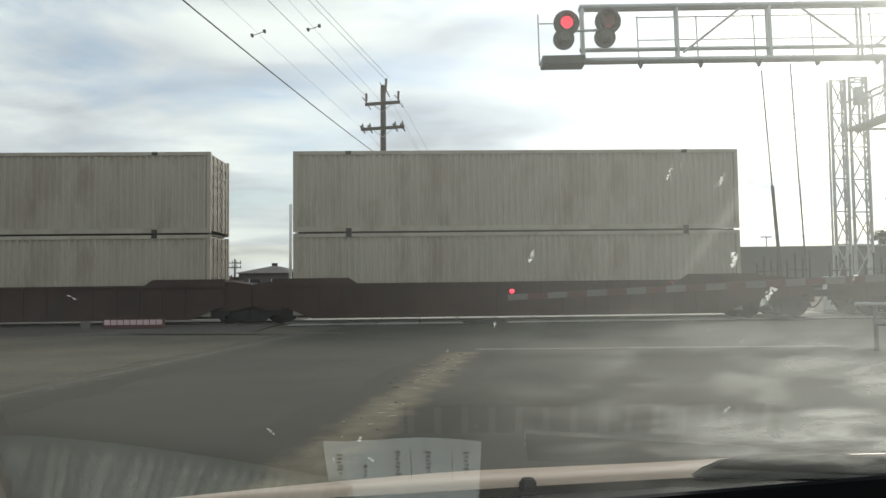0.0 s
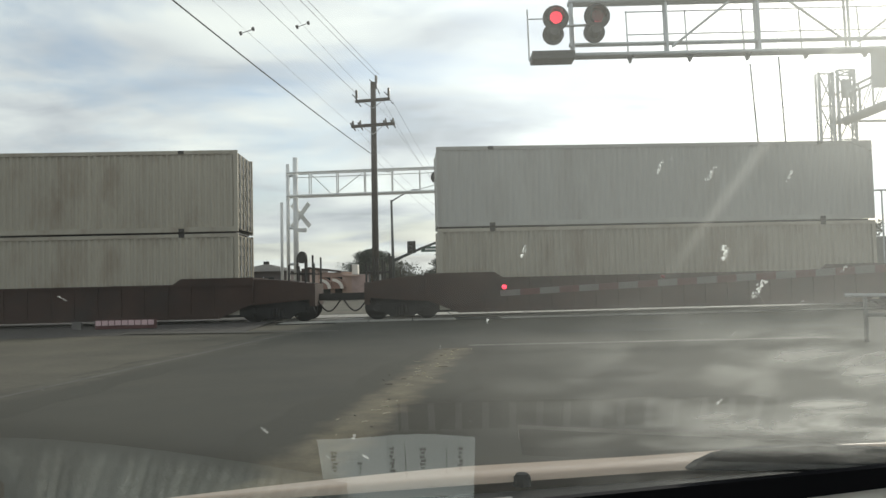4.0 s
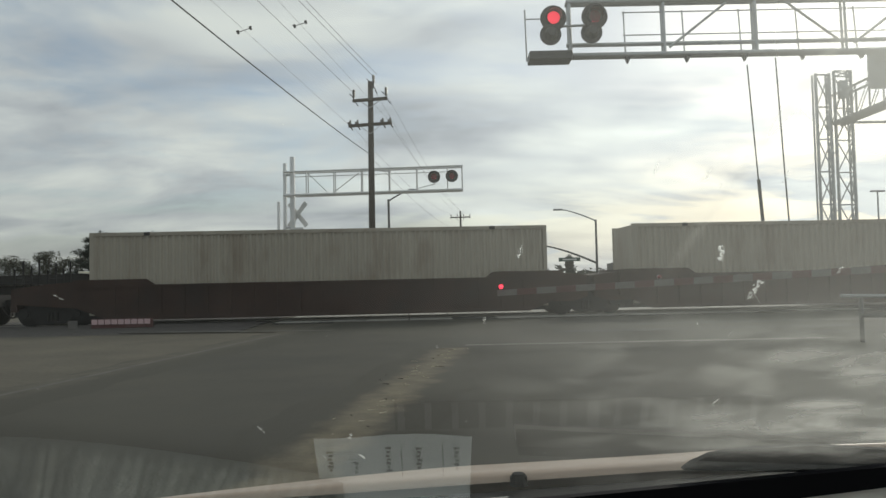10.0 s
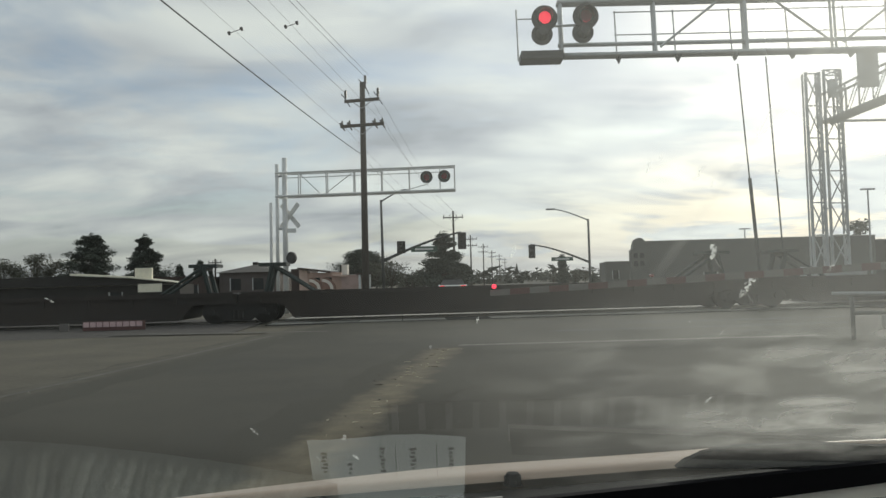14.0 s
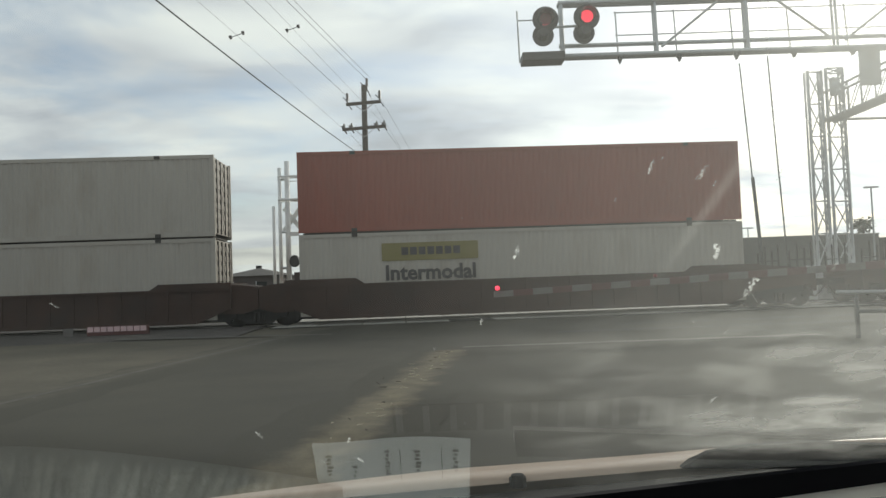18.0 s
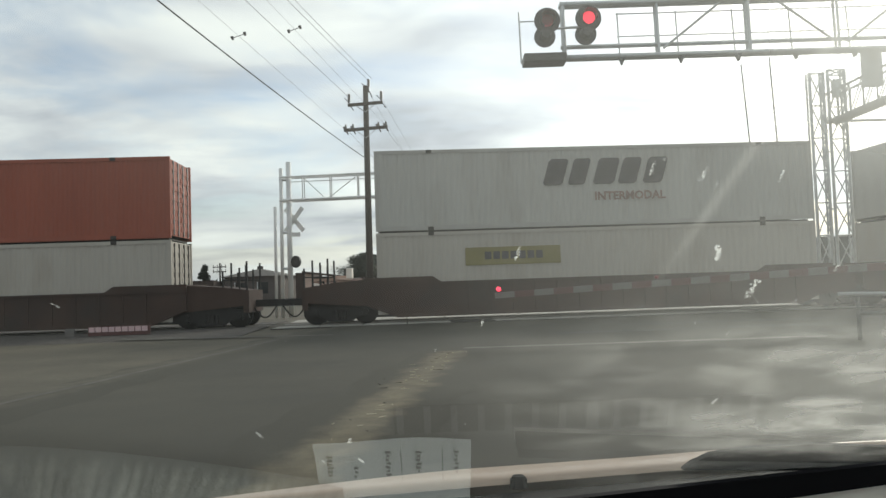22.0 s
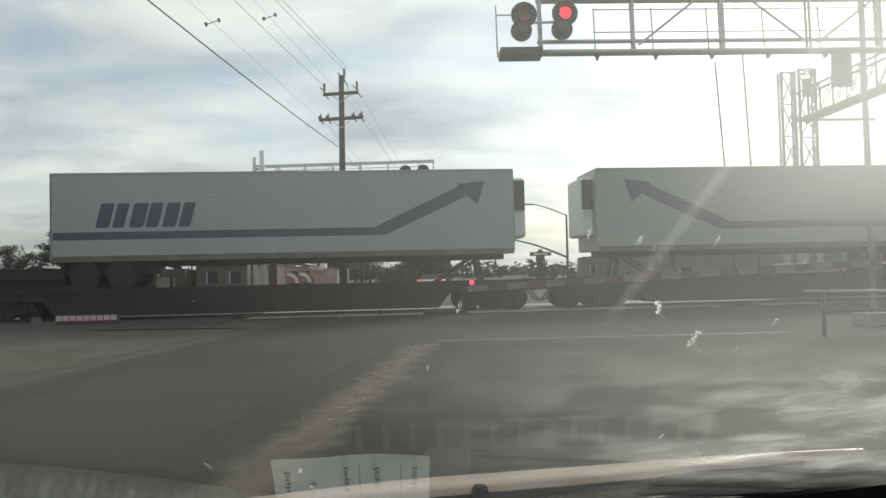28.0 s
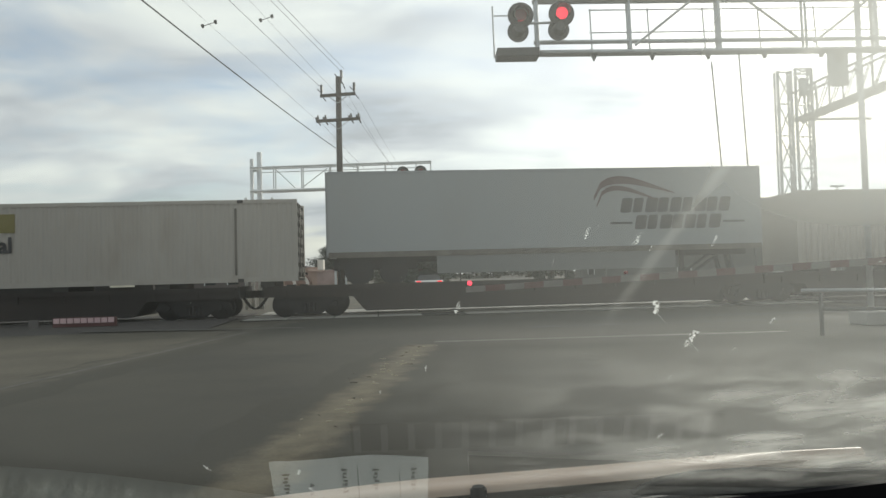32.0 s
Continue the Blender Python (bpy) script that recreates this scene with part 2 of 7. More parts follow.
def finish(bm, name, material, smooth=False):
    bmesh.ops.recalc_face_normals(bm, faces=bm.faces)
    me = bpy.data.meshes.new(name)
    bm.to_mesh(me)
    bm.free()
    me.materials.append(material)
    if smooth:
        for p in me.polygons:
            p.use_smooth = True
    return me


def part(name, bm, material, parent, label="", smooth=False, at=None):
    me = bm if isinstance(bm, bpy.types.Mesh) else finish(bm, name, material, smooth)
    ob = new(name, me)
    ob.parent = parent
    if at is not None:
        ob.matrix_basis = at
    return tagged(ob, label)


def boxpart(name, dims, material, parent, label="", bevel=0.0):
    bm = bmesh.new()
    box(bm, *dims)
    if bevel:
        bmesh.ops.bevel(bm, geom=bm.edges[:], offset=bevel, segments=1, affect="EDGES")
    return part(name, bm, material, parent, label)


def rodpart(name, a, b, r, material, parent, label="", r1=None, n=8):
    bm = bmesh.new()
    rod(bm, a, b, r, r1, n)
    return part(name, bm, material, parent, label, smooth=n > 8)


def thing(name, m, label, category, group="", kind=""):
    ob = new(name)
    ob.matrix_basis = m
    ob.empty_display_size = 0.2
    return tagged(ob, label, category, group, kind)


def sheet(name, pts, z, material, label, category="", kind="structure"):
    bm = bmesh.new()
    bm.faces.new([bm.verts.new((x, y, z)) for x, y in pts])
    me = finish(bm, name, material)
    return tagged(new(name, me), label, category, kind=kind)


# ---- ground, road and tracks ----
Y0, SLANT = 26.42, math.atan(0.06)      # the train's near side and the way of the track
UX, UY = math.cos(SLANT), math.sin(SLANT)
ROAD = math.tan(radians(6.2))             # the road drifts to the right as it goes


def on_track(s, off=0.0, z=0.0):
    """Pose s metres along the track, off metres behind the train's near side."""
    return pose(UX * s - UY * off, Y0 + UY * s + UX * off, z, 0, 0, math.degrees(SLANT))


def road_x(y, side):
    return -0.9 + ROAD * (y - 5.2) + side


sheet("ground", [(-2500, -600), (2500, -600), (2500, 4000), (-2500, 4000)], -0.03, M_GROUND, "dry brown dirt and weeds beside the road", "ground")
sheet("road", [(road_x(-30, -5.4), -30), (road_x(-30, 11), -30), (road_x(25.2, 13), 25.2), (road_x(25.2, -5.2), 25.2)],
      0.0, M_ASPHALT, "grey worn asphalt road before the crossing", "road")
sheet("road", [(road_x(31.8, -5), 31.8), (road_x(31.8, 13), 31.8), (road_x(700, 10), 700), (road_x(700, -5), 700)],
      0.0, M_ASPHALT, "grey asphalt road beyond the crossing", "road")
# the line of the crossing, its panels and rails
def track_box(name, s0, s1, o0, o1, z0, z1, material, label, category):
    bm = bmesh.new()
    box(bm, s0, s1, o0, o1, z0, z1)
    ob = new(name, finish(bm, name, material))
    ob.matrix_basis = on_track(0)
    return tagged(ob, label, category, kind="structure")


def ballast_bed(s0, s1, label):
    bm = bmesh.new()
    prism(bm, [(-4.6, -0.026), (-0.6, 0.03), (3.2, 0.03), (5.6, -0.026)], s0, s1)
    bm.transform(Matrix(((0, 1, 0, 0), (1, 0, 0, 0), (0, 0, 1, 0), (0, 0, 0, 1))))
    ob = new("ballast", finish(bm, "ballast", M_BALLAST))
    ob.matrix_basis = on_track(0)
    tagged(ob, label, "ballast", kind="structure")


ballast_bed(-400, -6.5, "grey stone ballast under the track")
ballast_bed(15, 400, "grey stone ballast under the track")
# crossing surface: concrete slabs laid end to end, a few of them blackened
M_TARRED = mat("tarred_slab", (0.03, 0.028, 0.025), 0.9, var=0.3, scale=2, fine=30, bump=0.006)
for o0, o1, label in ((-1.05, 0.46, "pale concrete slabs along the near rail"), (0.66, 1.95, "concrete slabs between the rails"), (2.1, 5.3, "concrete slabs beyond the far rail")):
    bed = track_box("crossing_panel", -6.15, 15.3, o0, o1, -0.05, 0.004, M_TARRED, label, "crossing panel")
    for k in range(14):
        s0 = -6.11 + 1.532 * k
        bm = bmesh.new()
        box(bm, 0.02, 1.512, 0.03, o1 - o0 - 0.03, 0.004, 0.013)
        bmesh.ops.bevel(bm, geom=[e for e in bm.edges if e.calc_length() > 0.2 and e.verts[0].co.z > 0.01 and e.verts[1].co.z > 0.01], offset=0.006, segments=1, affect="EDGES")
        dark = o0 < 0 and k in (4, 11)
        part("slab", bm, M_TARRED if dark else M_SLAB, bed, "blackened slab" if dark else "", at=pose(s0, o0, 0.0))
for o in (0.58, 2.02):
    track_box("rail", -400, 400, o - 0.035, o + 0.035, 0.0, 0.045, M_RAIL, "polished steel rail in the crossing", "rail")
# road markings
sheet("stop_line", [(0.25, 15.0), (7.6, 15.0), (7.6, 15.28), (0.3, 15.28)], 0.006, M_LINE, "worn white stop line across the lane", "road marking")


def strip(name, rows, z, material, label, category, seed=1):
    """A ribbon on the road with uneven edges; rows of (y, left x, right x)."""
    rnd = random.Random(seed)
    bm = bmesh.new()
    prev = None
    for (ya, la, ra), (yb, lb, rb) in zip(rows, rows[1:]):
        n = max(1, int((yb - ya) / 0.1))
        for k in range(n + 1):
            f = k / n
            if k == 0 and prev:
                continue
            w = (ra + (rb - ra) * f) - (la + (lb - la) * f)
            l = bm.verts.new((la + (lb - la) * f + (rnd.uniform(-.012, .012) + 0.05 * math.sin(k * 0.17 + seed) + 0.03 * math.sin(k * 0.41)) * w, ya + (yb - ya) * f, z))
            r = bm.verts.new((ra + (rb - ra) * f + (rnd.uniform(-.015, .015) + 0.05 * math.sin(k * 0.13 + 2) + 0.04 * math.sin(k * 0.37)) * w, ya + (yb - ya) * f, z))
            if prev:
                bm.faces.new((prev[0], prev[1], r, l))
            prev = (l, r)
    return tagged(new(name, finish(bm, name, material)), label, category, kind="structure")


M_BAND = band_material("gravelly_median_dirt", (0.132, 0.110, 0.071), (0.0402, 0.0360, 0.0238), -1.80, 0.125, 0.31)
M_VERGE = band_material("dusty_road_edge", (0.074, 0.065, 0.046), (0.0402, 0.0360, 0.0238), -6.85, 0.11, 0.42)
strip("median_strip", [(-20, -5.3, -3.3), (2.5, -2.45, -0.55), (5.5, -2.1, -0.15), (9, -1.5, 0.18), (14.6, -0.66, 0.62)], 0.005, M_BAND,
      "strip of tan gravel and debris along the road's middle", "median strip")
strip("road_dust", [(4.0, -6.75, -5.2), (12, -5.87, -4.4), (18.2, -5.19, -3.7), (24, -4.55, -3.1)], 0.003, M_VERGE, "dusty worn asphalt along the road's edge", "road dust", 9)
strip("edge_line", [(7.5, -5.95, -5.84), (11, -5.55, -5.43), (16, -5.0, -4.88), (19.5, -4.62, -4.52)], 0.008, M_FAINT, "faded white edge line", "road marking", 3)
sheet("stop_line", [(-9.8, 21.5), (-3.3, 20.65), (-3.3, 20.95), (-9.8, 21.85)], 0.007, M_FAINT, "nearly worn off stop line on the oncoming side", "road marking")
for x0, x1, y0, y1 in ((2.4, 11.5, 18.3, 18.8), (4.5, 12.5, 20.6, 21.3), (6.0, 12.0, 16.7, 16.95), (1.0, 6.5, 22.4, 22.7)):
    sheet("tar_seam", [(x0, y0), (x1, y0 + 0.1), (x1 - 0.5, y1 + 0.1), (x0 + 0.6, y1)], 0.0045, M_PATCH, "dark tar-patched seam across the road", "road patch")

# debris on the strip: pale twigs and scraps
rnd = random.Random(11)
for k in range(46):
    y = 6.2 + 8.2 * rnd.random() ** 0.8
    x = -1.80 + y * 0.125 + rnd.gauss(0.0, 0.22)
    a, l = rnd.uniform(0, math.pi), rnd.uniform(0.012, 0.06) * (1.8 if k % 9 == 0 else 1.0)
    bm = bmesh.new()
    rod(bm, (-l, 0, 0.009), (l, 0, 0.010), 0.005, 0.002, 5)
    rod(bm, (0, 0, 0.009), (l * .4, l * .3, 0.010), 0.003, 0.002, 4)
    ob = new("twig", finish(bm, "twig", M_STRAW if k % 3 else M_TAN))
    ob.matrix_basis = pose(x, y, 0.0, 0, 0, math.degrees(a))
    tagged(ob, "pale dry twig lying on the median strip", "twig", "twigs on the strip")


# ---- flashing-light cantilevers ----
LENSES = []


def disc_mesh(name, r, y0, y1, material, n=24):
    bm = bmesh.new()
    rod(bm, (0, y0, 0), (0, y1, 0), r, r, n)
    return finish(bm, name, material)


def flasher(parent, x, y, z, r, lit, back=True):
    """One round signal: black background, visor and a lens that shows lit or dark."""
    bg = part("signal_background", disc_mesh("signal_background", r, 0, 0.03, M_BLACK), None, parent, "round black background", at=pose(x, y, z))
    bm = bmesh.new()
    n, rr, d = 18, 0.17, 0.24
    prev = None
    for k in range(n + 1):                       # visor: open below
        a = radians(-60) + radians(300) * k / n
        c, s = math.cos(a), math.sin(a)
        dd = d if s > -0.2 else d * 0.5
        row = [bm.verts.new((c * rr, -q, s * rr)) for q in (0, dd)] + [bm.verts.new((c * (rr - .012), -q, s * (rr - .012))) for q in (dd, 0)]
        if prev:
            for i in range(3):
                bm.faces.new((prev[i], row[i], row[i + 1], prev[i + 1]))
        prev = row
    part("visor", bm, M_BLACK, bg)
    lens = part("lens", disc_mesh("lens", 0.135, -0.012, 0.0, M_LIT), None, bg, "red glass lens", at=pose(0, -0.03, 0))
    dark = lens.data
    dark.materials.append(M_LENS)
    for p in dark.polygons:
        if p.normal.y > 0.5:
            p.material_index = 1
    if not lit:
        lens.matrix_basis = pose(0, -0.03, 0, 0, 0, 180)
    if back:
        rear = part("rear_signal", disc_mesh("rear_signal", r * 0.82, 0.1, 0.16, M_HOODGREY), None, parent, "grey back of the opposite signal",
                    at=pose(x - 0.05, y, z - r * 1.12))
        bm = bmesh.new()
        rod(bm, (0, 0.08, 0), (0, -0.12, 0), 0.15, 0.10, 12)
        part("housing", bm, M_HOODGREY, rear, smooth=False)
    return lens


def near_cantilever():
    c = thing("signal_cantilever", pose(0, 16.3, 0), "aluminium crossing signal cantilever with two red flashers over the road", "crossing signal", "crossing signals")
    y0, y1 = -0.08, 0.08
    for y in (y0, y1):
        rodpart("top_chord", (2.7, y, 7.47), (11.6, y, 7.42), 0.055, M_ALU, c, n=10)
        rodpart("bottom_chord", (1.95 if y < 0 else 2.7, y, 6.27), (11.6, y, 6.22), 0.055, M_ALU, c, n=10)
    rodpart("inner_chord", (2.7, 0, 6.52), (11.6, 0, 6.48), 0.05, M_ALU, c)
    for x, r in ((2.78, 0.042), (4.87, 0.034), (6.9, 0.042), (8.88, 0.03), (10.5, 0.042)):
        for y in (y0, y1):
            rodpart("truss_post", (x, y, 6.25), (x - 0.02, y, 7.45), r, M_ALU, c)
        rodpart("cross_tie", (x, y0, 6.25), (x, y1, 6.25), 0.03, M_ALU, c)
        rodpart("cross_tie", (x, y0, 7.45), (x, y1, 7.45), 0.03, M_ALU, c)
    for a, b in (((4.97, 6.4), (6.25, 7.38)), ((7.55, 7.38), (8.75, 6.45)), ((9.05, 6.4), (10.3, 7.33))):
        rodpart("diagonal", (a[0], y0, a[1]), (b[0], y0, b[1]), 0.028, M_ALU, c)
    for x in (4.03, 5.35, 6.62, 7.9, 9.2):
        rodpart("handrail_post", (x, y1, 6.3), (x, y1 + 0.1, 7.32), 0.018, M_ALU, c, n=6)
        bm = bmesh.new()
        prism(bm, [(x - 0.06, 6.2), (x + 0.06, 6.2), (x, 6.05)], -0.16, -0.02)
        part("u_bolt", bm, M_BLACK, c)
    for z in (7.3, 6.78):
        rodpart("handrail", (4.0, y1 + .1, z), (10.8, y1 + .1, z - .03), 0.014, M_ALU, c, n=6)
    boxpart("end_platform", (1.84, 2.78, -0.3, 0.2, 6.14, 6.33), M_HOODGREY, c, "dark grating platform", 0.015)
    rodpart("end_rail", (1.85, 0.4, 6.3), (1.83, 0.4, 7.5), 0.02, M_ALU, c)
    rodpart("end_rail", (1.85, 0.4, 7.28), (2.7, 0.4, 7.28), 0.016, M_ALU, c)
    rodpart("mast", (10.12, 0, 0), (10.12, 0, 7.9), 0.065, M_ALU, c, n=12)
    boxpart("mast_base", (9.8, 10.45, -0.35, 0.35, 0, 0.3), M_CONC, c, "concrete footing", 0.02)
    LENSES.append(("a", flasher(c, 2.36, -0.42, 7.0, 0.285, True)))
    LENSES.append(("b", flasher(c, 3.26, -0.42, 7.02, 0.285, False)))
    rodpart("signal_arm", (2.2, -0.3, 6.85), (3.4, -0.3, 6.87), 0.03, M_ALU, c)
    return c


def far_cantilever():
    c = thing("signal_cantilever", pose(0, 34.7, 0), "white aluminium cantilever with crossbuck and flashers beyond the track", "crossing signal", "crossing signals")
    for y in (-0.25, 0.25):
        rodpart("top_chord", (-7.8, y, 6.60), (0.67, y, 6.72), 0.04, M_WHITE, c, n=8)
        rodpart("bottom_chord", (-7.8, y, 5.50), (0.67, y, 5.60), 0.055, M_WHITE, c, n=8)
    rodpart("middle_chord", (-7.3, -.25, 6.36), (0.0, -.25, 6.44), 0.02, M_WHITE, c, n=6)
    for x in (-6.7, -5.4, -4.1, -2.8, -1.5, -0.05, 0.64):
        for y in (-0.25, 0.25):
            rodpart("truss_post", (x, y, 5.55), (x, y, 6.68), 0.028, M_WHITE, c, n=6)
    for (xa, za), (xb, zb) in (((-6.6, 6.5), (-5.7, 5.6)), ((-5.4, 5.6), (-4.2, 6.5)), ((-2.7, 6.5), (-3.6, 6.6)), ((-1.6, 5.65), (-0.6, 5.9))):
        rodpart("diagonal", (xa, -.25, za), (xb, -.25, zb), 0.022, M_WHITE, c, n=6)
    rodpart("mast", (-7.42, 0, 0), (-7.4, 0, 7.35), 0.13, M_WHITE, c, r1=0.12, n=12)
    rodpart("mast", (-7.8, 0, 0), (-7.76, 0, 7.05), 0.085, M_WHITE, c, n=10)
    rodpart("mast", (-8.08, -0.1, 0), (-8.05, -.1, 5.22), 0.07, M_WHITE, c, n=10)
    for z in (5.55, 6.5, 4.0, 2.3):
        rodpart("clamp", (-7.85, 0, z), (-7.3, 0, z), 0.06, M_ALU, c)
    # crossbuck seen half from the side
    part("crossbuck", finish(crossed_boards(), "crossbuck", M_WHITE), None, c, "white crossed boards of the crossing sign", at=pose(-7.22, 0.22, 4.62, 0, 0, -22))
    boxpart("track_sign", (-7.3, -6.86, -0.24, -0.2, 3.78, 3.98), M_WHITE, c, "small white plate")
    rodpart("signal_arm", (-7.4, -.1, 2.62), (-6.95, -.1, 2.6), 0.04, M_WHITE, c)
    LENSES.append(("c", flasher(c, -0.68, -0.42, 6.2, 0.29, False, back=False)))
    LENSES.append(("d", flasher(c, 0.15, -0.42, 6.22, 0.29, False, back=False)))
    part("side_signal", disc_mesh("side_signal", 0.28, -0.2, -0.1, M_BLACK), None, c, "round black side signal", at=pose(-7.02, -.1, 2.6, 0, 0, -30))
    return c


def crossed_boards():
    bm = bmesh.new()
    for s in (-1, 1):
        n0 = len(bm.verts)
        v = box(bm, -0.74, 0.74, -0.02 + 0.025 * s, 0.0 + 0.025 * s, -0.115, 0.115)
        bmesh.ops.rotate(bm, verts=v, cent=(0, 0, 0), matrix=Matrix.Rotation(radians(48 * s), 3, "Y"))
    return bm


near_cantilever()
far_cantilever()


def crossing_gate():
    g = thing("crossing_gate", pose(0, 15.5, 0), "lowered red and white striped crossing gate with red lamps", "crossing gate")

    def at(x):
        return 1.045 + (x - 1.0) * 0.0415
    x, k = 0.97, 0
    while x < 10.5:
        l = 0.41
        t = 0.06 + 0.002 * x
        bm = bmesh.new()
        prism(bm, [(x, at(x) - t), (x + l, at(x + l) - t), (x + l, at(x + l) + t), (x, at(x) + t)], -0.03, 0.03)
        part("stripe", bm, M_DULLW if k % 2 == 0 else M_DULLR, g, "white reflective stripe" if k % 2 == 0 else "red reflective stripe")
        x, k = x + l, k + 1
    for lx in (1.05, 4.36):
        rodpart("gate_lamp", (lx, -0.07, at(lx) + 0.13), (lx, 0.07, at(lx) + 0.13), 0.046 if lx < 2 else 0.036, M_GLOW if lx < 2 else M_LENS, g, "small lit red lamp" if lx < 2 else "small unlit red lamp", n=14)
        rodpart("lamp_bracket", (lx, 0, at(lx)), (lx, 0, at(lx) + 0.1), 0.015, M_BLACK, g)
    boxpart("gate_mechanism", (10.6, 11.2, -0.3, 0.3, 0.0, 1.6), M_STEEL, g, "grey gate mechanism case", 0.02)
    rodpart("gate_mast", (10.9, 0.4, 0), (10.9, 0.4, 2.2), 0.08, M_ALU, g, n=12)
    boxpart("counterweight", (11.2, 12.3, -0.12, 0.12, 1.3, 1.5), M_STEEL, g, "steel counterweight arm")


crossing_gate()


def guard_rail():
    g = thing("guard_rail", pose(0, 14, 0), "pale steel guard rail round the signal mast", "guard rail")
    rodpart("rail_pipe", (7.35, 0, 0.88), (10.6, 0.3, 0.80), 0.036, M_STEEL, g, n=12)
    rodpart("rail_pipe", (7.75, 0, 0.50), (10.6, 0.3, 0.45), 0.036, M_DARKSTEEL, g, n=12)
    for x in (7.75, 9.2, 10.4):
        rodpart("rail_post", (x, 0.02 + (x - 7.3) * 0.1, 0), (x, 0.02 + (x - 7.3) * 0.1, 0.84), 0.04, M_DARKSTEEL, g, n=10)


guard_rail()


# ---- signal tower of the railway ----
def lattice(parent, x0, x1, y0, y1, z0, z1, step, r=0.05):
    legs = [(x0, y0), (x1, y0), (x1, y1), (x0, y1)]
    for x, y in legs:
        rodpart("tower_leg", (x, y, z0), (x, y, z1), r * 1.4 if y == y0 else r * 0.9, M_PALESTEEL, parent, n=8)
    z, k = z0, 0
    while z < z1 - 0.1:
        zt = min(z + step, z1)
        for i in (0, 1):
            a, b = legs[i], legs[(i + 1) % 4]
            bm = bmesh.new()
            rod(bm, (*a, z), (*b, zt), r * 0.6, None, 5)
            rod(bm, (*b, z), (*a, zt), r * 0.6, None, 5)
            rod(bm, (*a, zt), (*b, zt), r * 0.7, None, 5)
            part("bracing", bm, M_PALESTEEL, parent)
        z = zt


def signal_tower():
    t = thing("signal_bridge", pose(0, 33, 0), "grey steel lattice signal tower with an arm over the track", "signal bridge")
    lattice(t, 16.45, 17.05, -0.3, 0.0, 0, 10.2, 1.45)
    lattice(t, 17.45, 18.2, 0.05, 0.4, 0, 10.4, 1.45)
    for z in (1.5, 4.1, 6.7, 9.3):
        rodpart("tie", (17.05, -0.15, z), (17.45, 0.2, z), 0.035, M_PALESTEEL, t)
    for x in (17.25, 17.85):
        for z, r in ((8.0, 0.09), (9.25, 0.05)):
            rodpart("arm_chord", (x, 0.3, z), (x + 0.1, -12, z), r, M_STEEL, t)
        for k in range(12):
            rodpart("arm_post", (x, -k * 1.0, 8.0), (x, -k * 1.0, 9.25), 0.03, M_STEEL, t, n=6)
            rodpart("arm_diagonal", (x, -k * 1.0, 8.0), (x, -k * 1.0 - 1.0, 9.25), 0.022, M_STEEL, t, n=6)
    boxpart("walkway", (17.3, 17.8, -12, 0.3, 7.99, 8.03), M_STEEL, t, "steel grating walkway")
    boxpart("signal_head", (17.15, 17.9, -3.4, -3.1, 8.75, 10.3), M_STEEL, t, "grey signal head", 0.03)
    rodpart("signal_lamp", (17.5, -3.55, 9.9), (17.5, -3.4, 9.9), 0.14, M_BLACK, t, "dark signal lamp", n=14)
    boxpart("junction_box", (17.55, 17.85, -0.25, 0.0, 9.1, 9.9), M_PALESTEEL, t, "pale junction box", 0.02)
    rodpart("side_bar", (18.1, -0.2, 8.0), (20.5, -0.6, 7.9), 0.06, M_STEEL, t)
    boxpart("relay_case", (16.2, 18.6, -0.6, 0.6, 0, 1.5), M_ALU, t, "aluminium relay cabinet at the base", 0.03)


signal_tower()


# ---- poles and wires ----
def wire(pts_a, pts_b, sag, r=0.014, label="thin black overhead power wire", n=14):
    a, b = Vector(pts_a), Vector(pts_b)
    bm = bmesh.new()
    pts = []
    for k in range(n + 1):
        f = k / n
        p = a.lerp(b, f)
        p.z -= sag * 4 * f * (1 - f)
        pts.append(p)
    tube(bm, pts, r, 5)
    return tagged(new("overhead_wire", finish(bm, "overhead_wire", M_CABLE)), label, "wire", "overhead wires")


def utility_pole(x, y, h, arms, lean=0.0, yaw=6.0, r=0.15, label="dark wooden utility pole with two crossarms"):
    p = thing("utility_pole", pose(x, y, 0, 0, lean, -yaw), label, "utility pole", "utility poles")
    rodpart("pole", (0, 0, 0), (0, 0, h), r, M_WOOD, p, r1=r * 0.7, n=10)
    for z, w, pins in arms:
        boxpart("crossarm", (-w, w, -0.17, -0.07, z - 0.06, z + 0.06), M_WOOD, p, "wooden crossarm", 0.01)
        for k in range(pins):
            q = -w + 0.08 + (2 * w - 0.16) * k / (pins - 1)
            if abs(q) < 0.1:
                continue
            bm = bmesh.new()
            rod(bm, (q, -0.12, z + 0.05), (q, -0.12, z + 0.15), 0.02, None, 6)
            rod(bm, (q, -0.12, z + 0.13), (q, -0.12, z + 0.3), 0.07, 0.04, 8)
            rod(bm, (q, -0.12, z - 0.16), (q, -0.12, z - 0.06), 0.05, 0.03, 8)
            part("insulator", bm, M_INSUL, p)
        for s in (-1, 1):
            rodpart("brace", (0, -0.12, z - 0.55), (s * w * 0.55, -0.12, z - 0.05), 0.015, M_STEEL, p, n=5)
    return p


